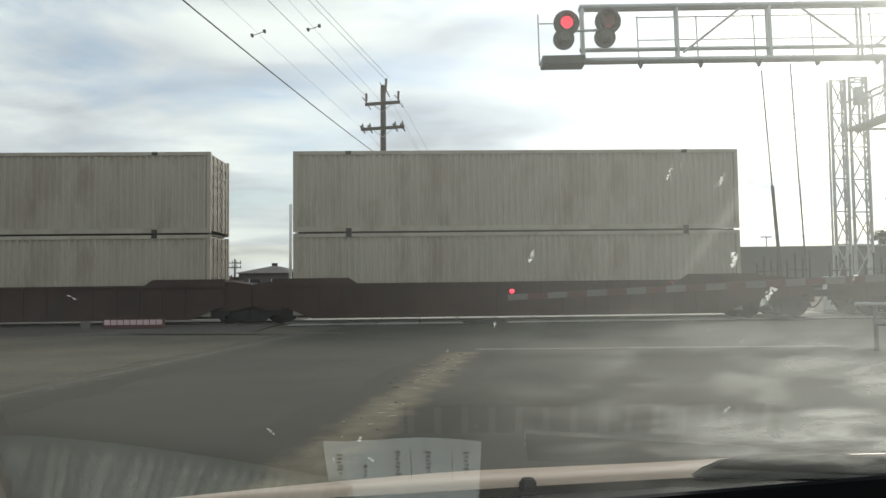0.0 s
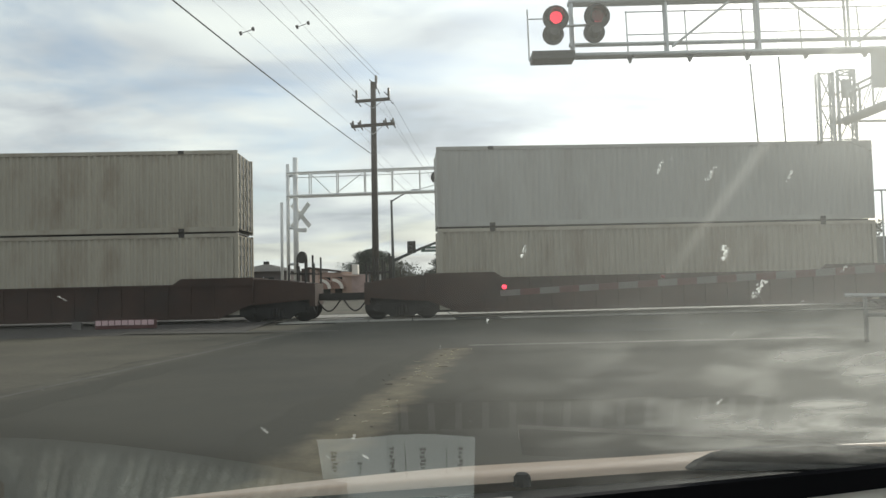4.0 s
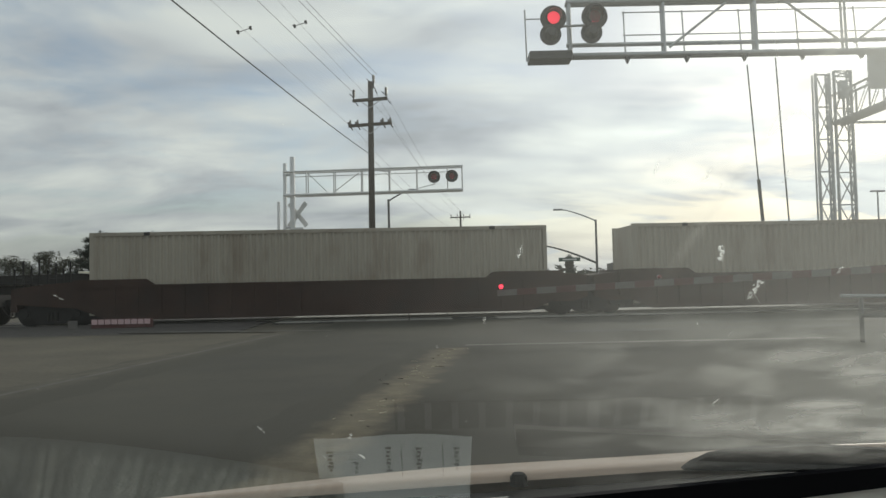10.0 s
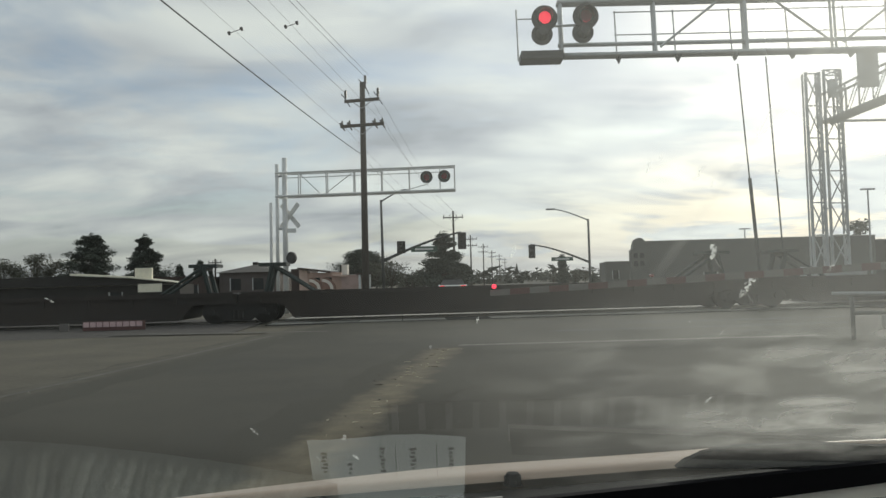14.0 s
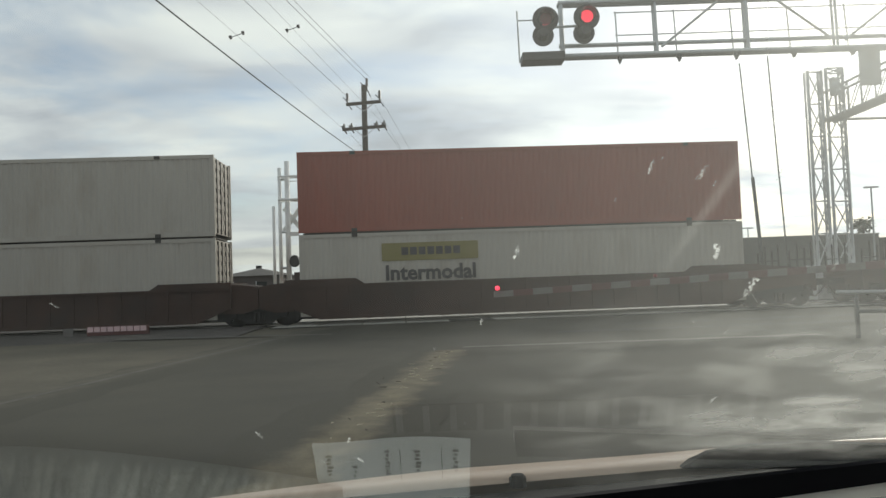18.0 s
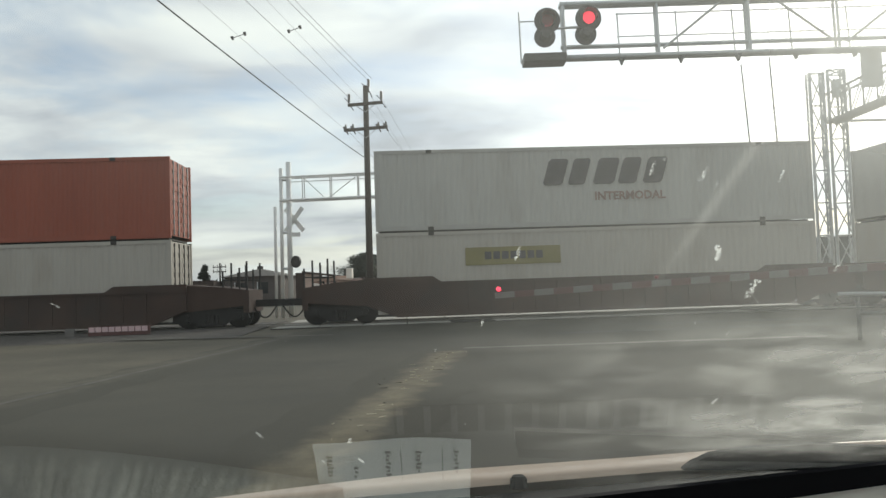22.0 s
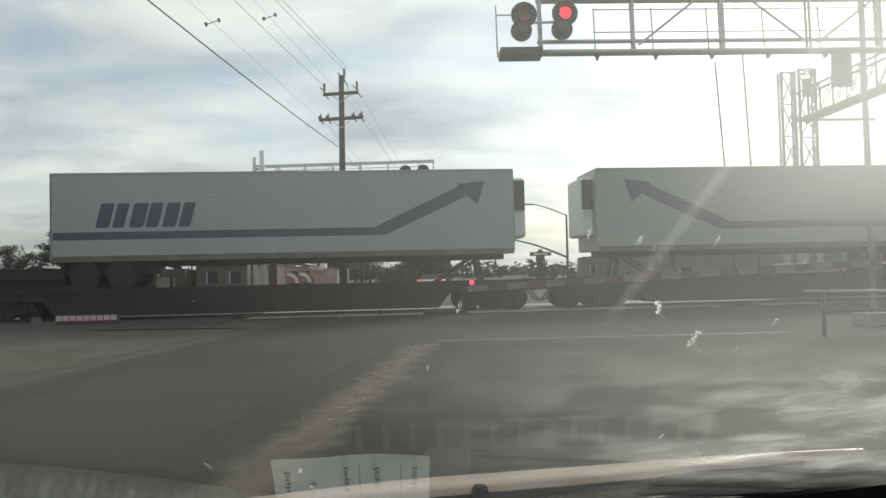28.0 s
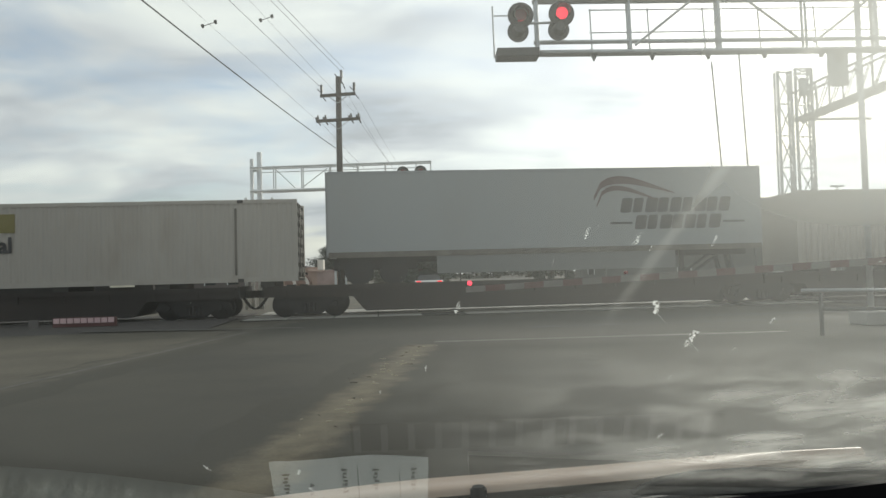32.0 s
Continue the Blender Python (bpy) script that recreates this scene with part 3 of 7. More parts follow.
def crossing_pole():
    """The pole beside the crossing: tall pin insulators on the upper arm, strain insulators on the lower."""
    p = thing("utility_pole", pose(-3.5, 33, 0, 0, 0.3, -6), "dark wooden utility pole with pin and strain insulators on two crossarms", "utility pole", "utility poles")
    rodpart("pole", (0, 0, 0), (0, 0, 10.4), 0.17, M_WOOD, p, r1=0.12, n=12)
    for z, w in ((9.55, 0.8), (8.42, 1.0)):
        bm = bmesh.new()
        box(bm, -w, w, -0.2, -0.1, z - 0.07, z + 0.07)
        bmesh.ops.bevel(bm, geom=bm.edges[:], offset=0.012, segments=1, affect="EDGES")
        bmesh.ops.rotate(bm, verts=bm.verts[:], cent=(0, 0, z), matrix=Matrix.Rotation(radians(-1.8), 3, "Y"))
        part("crossarm", bm, M_WOOD, p, "weathered wooden crossarm")
    for q in (-0.74, 0.74):                       # post insulators with a jumper drooping from each
        z = 9.6 + q * 0.03
        bm = bmesh.new()
        rod(bm, (q, -0.15, z), (q, -0.15, z + 0.14), 0.03, None, 8)
        for j in range(4):
            rod(bm, (q, -0.15, z + 0.12 + 0.085 * j), (q, -0.15, z + 0.2 + 0.085 * j), 0.075, 0.045, 10)
        part("insulator", bm, M_INSUL, p, "ribbed grey post insulator")
        bm = bmesh.new()
        tube(bm, [(q - 0.2, -0.15, z + 0.28), (q - 0.05, -0.15, z + 0.12), (q + 0.06, -0.15, z - 0.1), (q + 0.2, -0.15, z - 0.3)], 0.022, 6)
        part("jumper", bm, M_CABLE, p, "short black jumper wire")
        rodpart("brace", (0, -0.15, 9.18), (q * 0.6, -0.15, 9.5), 0.02, M_STEEL, p, n=6)
    bm = bmesh.new()
    rod(bm, (0.14, 0, 10.1), (0.14, 0, 10.4), 0.03, None, 8)
    for j in range(4):
        rod(bm, (0.14, 0, 10.36 + 0.09 * j), (0.14, 0, 10.44 + 0.09 * j), 0.075, 0.045, 10)
    part("insulator", bm, M_INSUL, p, "ribbed post insulator on the pole top")
    bm = bmesh.new()
    tube(bm, [(-0.16, -0.05, 10.52), (0.02, -0.03, 10.36), (0.2, 0.0, 10.1), (0.3, 0.0, 9.85)], 0.02, 6)
    part("jumper", bm, M_CABLE, p)
    for q in (-0.92, -0.58, 0.58, 0.92):
        z = 8.42 + q * 0.03
        bm = bmesh.new()
        rod(bm, (q - 0.1, -0.15, z + 0.16), (q + 0.12, -0.15, z - 0.2), 0.045, 0.03, 8)
        rod(bm, (q, -0.15, z + 0.05), (q, -0.15, z + 0.26), 0.07, 0.03, 8)
        part("insulator", bm, M_INSUL, p, "dark strain insulator")
    for q in (-0.45, 0.45):
        rodpart("brace", (0, -0.15, 8.0), (q, -0.15, 8.36), 0.015, M_STEEL, p, n=6)


crossing_pole()
utility_pole(1.2, 80, 8.9, ((8.2, 1.1, 4),), r=0.14, label="dark wooden utility pole along the street")
for k, (x, y, h) in enumerate(((4.7, 125, 9), (9.0, 165, 9.4), (13.5, 205, 9.5), (19, 250, 10), (25, 300, 10))):
    utility_pole(x, y, h, ((h - 0.7, 1.1, 4), (h - 1.8, 1.1, 4)), r=0.15, label="distant wooden utility pole along the street")
wire((-3.5, 33, 7.08), (-7.95, -20, 7.45), 0.55, 0.016, "thick black overhead cable to the pole")
for a, b in (((-4.22, 33, 9.92), (-11.23, -20, 10.85)), ((-3.34, 33, 10.68), (-12.33, -20, 11.9)), ((-3.16, 33, 10.74), (-12.19, -20, 12.0))):
    wire(a, b, 0.25, 0.008)
for a, q in (((-2.78, 33, 9.92), 0.4), ((-3.3, 33, 10.1), -0.3), ((-2.6, 33, 8.45), 0.9), ((-4.3, 33, 8.4), -0.9)):
    wire(a, (1.2 + q, 80, 8.5), 0.7, 0.006)
wire((-3.5, 33, 7.0), (1.2, 80, 6.8), 0.7, 0.007)


def whip(x0, z0, x1, y, r0, r1, label):
    """A mast from its foot x1 to its tip x0, stepped halfway."""
    a = thing("antenna_mast", pose(0, y, 0), label, "antenna mast", "antenna masts")
    mid = x1 + (x0 - x1) * 0.5
    rodpart("lower_tube", (x1, 0, 0), (mid, 0, z0 * 0.5), r0, M_DARKSTEEL, a)
    rodpart("upper_tube", (mid, 0, z0 * 0.48), (x0, 0, z0), r1, M_DARKSTEEL, a)


whip(18.5, 14.2, 19.35, 45, 0.11, 0.045, "tall thin dark mast leaning slightly")
whip(20.25, 14.6, 20.85, 45, 0.05, 0.045, "tall thin dark mast")


def wire_marker(x, y, z, w):
    m = thing("wire_marker", pose(x, y, z, 0, -18, 0), "small dark double marker on the overhead wires", "wire marker", "wire markers")
    for s in (-1, 1):
        bm = bmesh.new()
        rod(bm, (s * w, 0, -0.05), (s * w, 0, 0.05), 0.035, 0.05, 8)
        part("weight", bm, M_CABLE, m)
    rodpart("spacer", (-w, 0, 0), (w, 0, 0), 0.012, M_CABLE, m, n=6)


utility_pole(-29.4, 95, 5.0, ((4.5, 0.9, 4), (3.9, 0.9, 4)), r=0.14, label="distant wooden utility pole along the street")
wire((-4.44, 33, 8.45), (-12.44, -20, 11.34), 0.0, 0.004)
wire((-2.52, 33, 8.5), (-13.54, -20, 14.06), 0.0, 0.004)
wire_marker(-6.1, 22, 9.05, 0.2)
wire_marker(-4.6, 23, 9.55, 0.19)


# ---- street beyond the crossing ----
def curved_arm(bm, a, b, rise, r0, r1, n=8):
    a, b = Vector(a), Vector(b)
    pts = []
    for k in range(n + 1):
        f = k / n
        p = a.lerp(b, f)
        p.z += rise * math.sin(f * math.pi * 0.5) - rise * f
        pts.append(p)
    for k, (p, q) in enumerate(zip(pts, pts[1:])):
        rod(bm, p, q, r0 + (r1 - r0) * k / n, r0 + (r1 - r0) * (k + 1) / n, 8)


def traffic_head(parent, x, y, z, h=1.05):
    hd = boxpart("traffic_light_head", (x - 0.26, x + 0.26, y - 0.1, y + 0.1, z - h / 2, z + h / 2), M_BLACK, parent, "black three-lamp traffic light head", 0.02)
    for k in range(3):
        rodpart("lamp_visor", (x, y - 0.1, z + (1 - k) * h / 3), (x, y - 0.3, z + (1 - k) * h / 3), 0.13, M_BLACK, hd, n=12)


def signal_mast_left():
    s = thing("traffic_signal", pose(0, 46, 0), "street light pole with a curved traffic signal arm", "traffic signal", "traffic signals")
    rodpart("pole", (-3.75, 0, 0), (-3.8, 0, 6.5), 0.11, M_DARKSTEEL, s, r1=0.07, n=10)
    bm = bmesh.new()
    curved_arm(bm, (-3.7, 0, 2.7), (1.15, 0, 4.35), 0.75, 0.10, 0.05)
    part("mast_arm", bm, M_DARKSTEEL, s, "curved steel mast arm", smooth=True)
    bm = bmesh.new()
    curved_arm(bm, (-3.8, 0, 6.4), (-2.4, -0.5, 7.0), 0.3, 0.05, 0.035)
    part("lamp_arm", bm, M_DARKSTEEL, s)
    boxpart("luminaire", (-2.5, -1.95, -0.65, -0.4, 6.95, 7.06), M_STEEL, s, "grey street light head", 0.02)
    traffic_head(s, 1.2, -0.1, 3.8)
    traffic_head(s, -2.6, -0.1, 3.5, 0.75)
    boxpart("street_sign", (-2.0, -0.35, -0.06, -0.03, 3.18, 3.52), M_SIGN, s, "green street name sign")
    boxpart("street_sign_bar", (-1.75, -0.6, -0.068, -0.06, 3.29, 3.40), M_WHITE, s, "pale bar in place of a street name")


def signal_mast_right():
    s = thing("traffic_signal", pose(0, 58, 0), "street light pole with a traffic signal arm and sign", "traffic signal", "traffic signals")
    rodpart("pole", (11.5, 0, 0), (11.5, 0, 5.9), 0.11, M_DARKSTEEL, s, r1=0.08, n=10)
    bm = bmesh.new()
    curved_arm(bm, (11.45, 0, 2.5), (6.9, 0, 4.0), 0.9, 0.09, 0.05)
    part("mast_arm", bm, M_DARKSTEEL, s, "curved steel mast arm", smooth=True)
    bm = bmesh.new()
    curved_arm(bm, (11.5, 0, 5.8), (8.8, 0, 6.75), 0.5, 0.06, 0.04)
    part("lamp_arm", bm, M_STEEL, s)
    boxpart("luminaire", (8.2, 8.9, -0.15, 0.15, 6.68, 6.8), M_STEEL, s, "grey street light head", 0.02)
    traffic_head(s, 6.98, -0.1, 3.45)
    boxpart("street_sign", (8.5, 10.2, -0.06, -0.03, 2.65, 2.95), M_SIGN, s, "green street name sign")
    boxpart("street_sign_bar", (8.8, 9.9, -0.068, -0.06, 2.75, 2.85), M_WHITE, s, "pale bar in place of a street name")


M_PINKISH = mat("pale_pink_reflector", (0.60, 0.42, 0.42), 0.4, var=0.12, bump=0)
M_SIGN = mat("sign_green", (0.05, 0.10, 0.075), 0.5, var=0.1, bump=0)
signal_mast_left()
signal_mast_right()

M_STUCCO = mat("grey_stucco", (0.125, 0.126, 0.115), 0.9, var=0.12, scale=0.6, fine=20, bump=0.01, dirt=(0.09, 0.085, 0.075), dirt_amount=0.5, dirt_scale=0.3)
M_PEACH = mat("peach_stucco", (0.50, 0.345, 0.275), 0.9, var=0.12, scale=0.6, fine=20, bump=0.01)
M_TILE = mat("clay_roof", (0.065, 0.045, 0.038), 0.9, var=0.25, scale=4, fine=20, bump=0.03)
M_BRICK = mat("dark_wall", (0.032, 0.029, 0.026), 0.9, var=0.2, scale=1, fine=20, bump=0.01)
M_AWN = mat("striped_awning_white", (0.75, 0.68, 0.6), 0.8, var=0.1, bump=0)
M_AWN2 = mat("brown_awning_cloth", (0.26, 0.15, 0.11), 0.85, var=0.15, bump=0)
M_GLASS = mat("window_glass", (0.03, 0.034, 0.035), 0.15, var=0.1, bump=0, spec=0.4)
M_CREAM = mat("cream_panel", (0.85, 0.80, 0.64), 0.6, var=0.1, bump=0)


def building(name, x0, x1, y0, y1, h, material, label, wins=(), parapet=0.25, roof=M_CONC):
    b = thing(name, pose(x0, y0, 0), label, "building")
    w, d = x1 - x0, y1 - y0
    bm = bmesh.new()
    t = 0.25
    cols = sorted({0.0, w, *[q for wn in wins for q in (wn[0], wn[1])]})
    for a, c in zip(cols, cols[1:]):
        gaps = sorted((wn[2], wn[3]) for wn in wins if wn[0] <= a + 1e-6 and wn[1] >= c - 1e-6)
        z = 0.0
        for g0, g1 in gaps:
            if g0 > z:
                box(bm, a, c, 0, t, z, g0)
            z = g1
        if z < h:
            box(bm, a, c, 0, t, z, h)
    part("front_wall", bm, material, b)
    boxpart("side_wall", (0, t, t, d, 0, h), material, b)
    boxpart("side_wall", (w - t, w, t, d, 0, h), material, b)
    boxpart("back_wall", (t, w - t, d - t, d, 0, h), material, b)
    boxpart("roof", (t, w - t, t, d - t, h - parapet - 0.15, h - parapet), roof, b, "flat roof")
    boxpart("coping", (-0.05, w + 0.05, -0.05, t + 0.05, h, h + 0.08), roof, b, "parapet coping")
    for wn in wins:
        f = boxpart("window", (wn[0], wn[1], 0.12, 0.16, wn[2], wn[3]), M_GLASS, b, "dark window pane")
        for q in (wn[0], wn[1] - 0.08):
            boxpart("frame_bar", (q, q + 0.08, 0.06, 0.12, wn[2], wn[3]), M_WHITE, f)
    return b


b = building("shop_building", 20.4, 44, 75, 80, 4.75, M_STUCCO, "long grey stucco building with a flat roof",
             [(6, 7.5, 0.6, 1.5), (14.5, 16, 0.6, 1.5)])
bm = bmesh.new()
out = [(-1.35, 0), (-1.35, 3.9), (-1.1, 4.1)] + [(-0.45 - 0.6 * math.cos(math.pi * k / 8), 4.55 + 0.6 * math.sin(math.pi * k / 8)) for k in range(9)] + [(0.25, 4.3), (0.25, 0)]
prism(bm, out, -0.3, 0.6)
part("curved_gable", bm, M_STUCCO, b, "rounded stucco gable end")
for z in (2.3, 3.1):
    for x in (-1.1, -0.45):
        boxpart("window", (x, x + 0.4, -0.33, -0.3, z, z + 0.5), M_GLASS, b, "dark window pane")
building("shop_building", 44.5, 70, 78, 98, 4.4, M_BRICK, "low brown building behind the signal tower", [(3, 5, 1, 2.6), (9, 11, 1, 2.6)])
building("shop_building", 18.4, 21.4, 84, 87, 2.95, M_STUCCO, "small grey flat-roofed building", [(0.8, 1.6, 1, 2)])

def restaurant():
    b = thing("restaurant_building", pose(-13.0, 62, 0), "peach stucco building with two quarter-round striped awnings", "building")
    boxpart("rear_wall", (0.0, 0.9, 0.8, 9.0, 0, 2.7), M_TILE, b, "brown set-back wall")
    boxpart("corner_pier", (0.87, 1.58, -0.1, 0.6, 0, 2.72), M_PALEPEACH, b, "pale peach corner pier", 0.02)
    bm = bmesh.new()                              # front wall with its door and window left open
    for x0, x1, z0, z1 in ((1.58, 1.8, 0, 2.3), (1.8, 2.6, 1.9, 2.3), (2.6, 2.95, 0, 2.3), (2.95, 3.6, 1.9, 2.3), (3.6, 4.4, 0, 2.3), (1.8, 2.6, 0, 0.5)):
        box(bm, x0, x1, 0.0, 0.25, z0, z1)
    part("front_wall", bm, M_PEACH, b)
    boxpart("window", (1.8, 2.6, 0.12, 0.16, 0.5, 1.9), M_GLASS, b, "dark window pane")
    boxpart("door", (2.95, 3.6, 0.12, 0.18, 0, 1.9), M_BRICK, b, "dark door")
    bm = bmesh.new()
    prism(bm, [(0.78, 2.62), (0.78, 2.80), (3.55, 2.42), (3.55, 2.26)], -0.35, 4.0)
    part("tile_roof", bm, M_TILE, b, "brown tiled pent roof")
    boxpart("side_wall", (4.4, 5.95, -0.05, 0.25, 0, 2.06), M_PINKWALL, b, "pinkish side wall")
    boxpart("back_wall", (0.9, 5.95, 8.8, 9.0, 0, 2.2), M_PEACH, b)
    boxpart("flat_roof", (0.9, 5.95, 0.25, 8.8, 2.0, 2.1), M_CONC, b)
    bm = bmesh.new()
    prism(bm, [(3.7, 2.02), (3.62, 2.18), (5.05, 2.02), (4.75, 1.9)], -0.3, 0.05)
    part("cornice", bm, M_PALEPEACH, b, "flared cornice")
    boxpart("roof_unit", (4.1, 4.66, 2, 3, 2.1, 2.98), M_AWN, b, "pale rooftop unit", 0.02)
    boxpart("roof_vent", (4.05, 4.15, 1.9, 2.1, 2.1, 2.98), M_BRICK, b, "dark vent pipe")
    for x0, x1 in ((5.86, 6.06), (6.55, 6.88)):
        boxpart("white_column", (x0, x1, -0.3, -0.1, 0.0, 2.05), M_WHITE, b, "white porch column", 0.02)
    boxpart("porch_roof", (5.7, 7.0, -0.4, 1.2, 2.05, 2.16), M_TILE, b, "small porch roof")
    for cx in (1.85, 2.9):                        # quarter-round hoods with a pale stripe along the edge
        for name, r0, r1, mtl, label in (("awning", 0.02, 0.62, M_AWN2, "brown quarter-round awning"), ("awning_stripe", 0.62, 0.86, M_AWN, "pale awning stripe"), ("awning_edge", 0.86, 0.96, M_AWN2, "brown awning edge")):
            bm = bmesh.new()
            arc = [math.pi / 2 * j / 8 for j in range(9)]
            q = [(cx + r1 * 1.1 * math.sin(a), 0.92 + r1 * math.cos(a)) for a in arc] + [(cx + r0 * 1.1 * math.sin(a), 0.92 + r0 * math.cos(a)) for a in reversed(arc)]
            prism(bm, q, -0.9, 0.0)
            part(name, bm, mtl, b, label)


def hip_house(x0, x1, y0, y1, h, ridge, label):
    b = thing("house", pose(x0, y0, 0), label, "house")
    w, d = x1 - x0, y1 - y0
    boxpart("front_wall", (0, w, 0, 0.25, 0, h), M_BROWNWALL, b)
    boxpart("back_wall", (0, w, d - 0.25, d, 0, h), M_BROWNWALL, b)
    for x in (0, w - 0.25):
        boxpart("side_wall", (x, x + 0.25, 0.25, d - 0.25, 0, h), M_BROWNWALL, b)
    bm = bmesh.new()
    e, r = 0.4, min(w, d) / 2
    low = [bm.verts.new(q) for q in ((-e, -e, h - 0.05), (w + e, -e, h - 0.05), (w + e, d + e, h - 0.05), (-e, d + e, h - 0.05))]
    if w >= d:
        top = [bm.verts.new((r, d / 2, ridge)), bm.verts.new((w - r, d / 2, ridge))]
        faces = ((0, 1, 5, 4), (1, 2, 5), (2, 3, 4, 5), (3, 0, 4))
    else:
        top = [bm.verts.new((w / 2, r, ridge)), bm.verts.new((w / 2, d - r, ridge))]
        faces = ((0, 1, 4), (1, 2, 5, 4), (2, 3, 5), (3, 0, 4, 5))
    v = low + top
    for f in faces:
        bm.faces.new([v[i] for i in f])
    bm.faces.new(list(reversed(low)))
    roof = part("hip_roof", bm, M_ROOFGREY, b, "grey-brown shingled hip roof")
    boxpart("vent", (w * 0.42, w * 0.42 + 0.5, d / 2 - 0.3, d / 2 + 0.2, ridge - 0.2, ridge + 0.3), M_BRICK, roof, "dark roof vent")
    for x in (w * 0.2, w * 0.6):
        f = boxpart("window", (x, x + 1.0, -0.02, 0.0, 1.0, 2.1), M_GLASS, b, "dark window pane")
        boxpart("frame_bar", (x - 0.08, x, -0.04, 0.0, 0.95, 2.15), M_WHITE, f)


M_PALEPEACH = mat("pale_peach_stucco", (0.60, 0.44, 0.36), 0.9, var=0.15, scale=0.8, fine=20, bump=0.01)
M_PINKWALL = mat("pinkish_stucco", (0.47, 0.335, 0.295), 0.9, var=0.15, scale=0.8, fine=20, bump=0.01, dirt=(0.2, 0.15, 0.13), dirt_amount=0.4)
M_BROWNWALL = mat("brown_grey_siding", (0.12, 0.10, 0.09), 0.9, var=0.2, scale=1, fine=20, bump=0.01)
M_ROOFGREY = mat("weathered_shingle", (0.10, 0.092, 0.083), 0.95, var=0.25, scale=3, fine=24, bump=0.02)
restaurant()
hip_house(-21.9, -16.4, 72, 80, 2.75, 3.5, "low brown house with a grey hip roof")
building("house", -27.5, -22.3, 70, 78, 2.35, M_TILE, "low house with a red-brown front", [(1, 2.0, 0.6, 1.6), (3.2, 4.2, 0.6, 1.6)], roof=M_TILE)
lb = building("warehouse", -30, -16.1, 45, 47.5, 1.58, M_BRICK, "low dark building with a pale roof edge", [(9.5, 10.4, 0.4, 1.2)])
bm = bmesh.new()
prism(bm, [(7.44, 2.26), (7.44, 2.39), (11.03, 2.11), (13.9, 1.73), (13.9, 1.67), (11.03, 2.02)], -0.5, 0.6)
part("roof_edge", bm, M_CREAM, lb, "white metal roof edge")
bm = bmesh.new()
prism(bm, [(0, 1.62), (0, 2.15), (7.44, 2.26), (11.03, 2.02), (13.9, 1.67), (13.9, 1.62)], -0.3, 0.2)
part("fascia", bm, M_BRICK, lb, "dark sloping fascia")
boxpart("roof_sign", (11.2, 12.24, -0.1, 0.05, 1.95, 2.63), M_CREAM, lb, "cream rooftop sign panel")
boxpart("wall_sign", (11.58, 13.0, -0.6, -0.52, 1.15, 1.65), M_CREAM, lb, "cream sign panel on the wall")
building("warehouse", -60, -31, 50, 62, 2.3, M_BRICK, "low dark building by the street", [(20, 22, 0.5, 1.6)])
building("house", -22, -15.5, 86, 92, 2.6, M_BRICK, "brown house with a low roof", [(1, 2, 1, 2)])


# white car waiting beyond the crossing, tail lights on
def sedan(x, y):
    c = thing("car", pose(x, y, 0), "white car with black roof and lit tail lights beyond the crossing", "car")
    bm = bmesh.new()
    prof = [(0.0, 0.35), (0.0, 0.76), (0.06, 1.02), (0.75, 1.07), (3.2, 0.95), (4.2, 0.82), (4.45, 0.6), (4.45, 0.3)]
    prism(bm, prof, -0.88, 0.88)
    bm.transform(Matrix(((0, 1, 0, 0), (1, 0, 0, 0), (0, 0, 1, 0), (0, 0, 0, 1))))
    bmesh.ops.bevel(bm, geom=bm.edges[:], offset=0.06, segments=2, affect="EDGES")
    body = part("body", bm, M_CARWHITE, c, "white painted body")
    bm = bmesh.new()
    v = []
    for px, pz, w in ((0.6, 1.0, 0.78), (1.25, 1.41, 0.6), (2.35, 1.43, 0.6), (3.15, 0.96, 0.76)):
        v.append([bm.verts.new((s * w, px, pz)) for s in (-1, 1)])
    for a, b in zip(v, v[1:]):
        bm.faces.new((a[0], a[1], b[1], b[0]))
    for s in (0, 1):
        bm.faces.new([q[s] for q in v])
    part("cabin", bm, M_BLACK, c, "dark glazed cabin")
    boxpart("roof", (-0.6, 0.6, 1.25, 2.35, 1.41, 1.46), M_BLACK, c, "black roof", 0.015)
    for s in (-1, 1):
        boxpart("tail_light", tuple(sorted((s * 0.52, s * 0.8))) + (-0.02, 0.05, 0.90, 1.03), M_TAIL, c, "lit red tail light")
    boxpart("bumper", (-0.86, 0.86, -0.08, 0.1, 0.38, 0.6), M_CARWHITE, c, "white rear bumper", 0.03)
    boxpart("plate_bar", (-0.17, 0.17, -0.03, 0.0, 0.66, 0.78), M_DULLW, c, "plain pale plate")
    for sx in (-0.8, 0.8):
        for sy in (0.85, 3.55):
            rodpart("wheel", (sx - 0.1, sy, 0.31), (sx + 0.1, sy, 0.31), 0.31, M_BLACK, c, "black tyre", n=18)


M_CARWHITE = mat("white_car_paint", (0.75, 0.75, 0.73), 0.25, var=0.04, bump=0)
M_TAIL = mat("lit_tail_light", (1.0, 0.03, 0.04), 0.3, var=0.05, bump=0, emit=1.0)
sedan(0.55, 46)

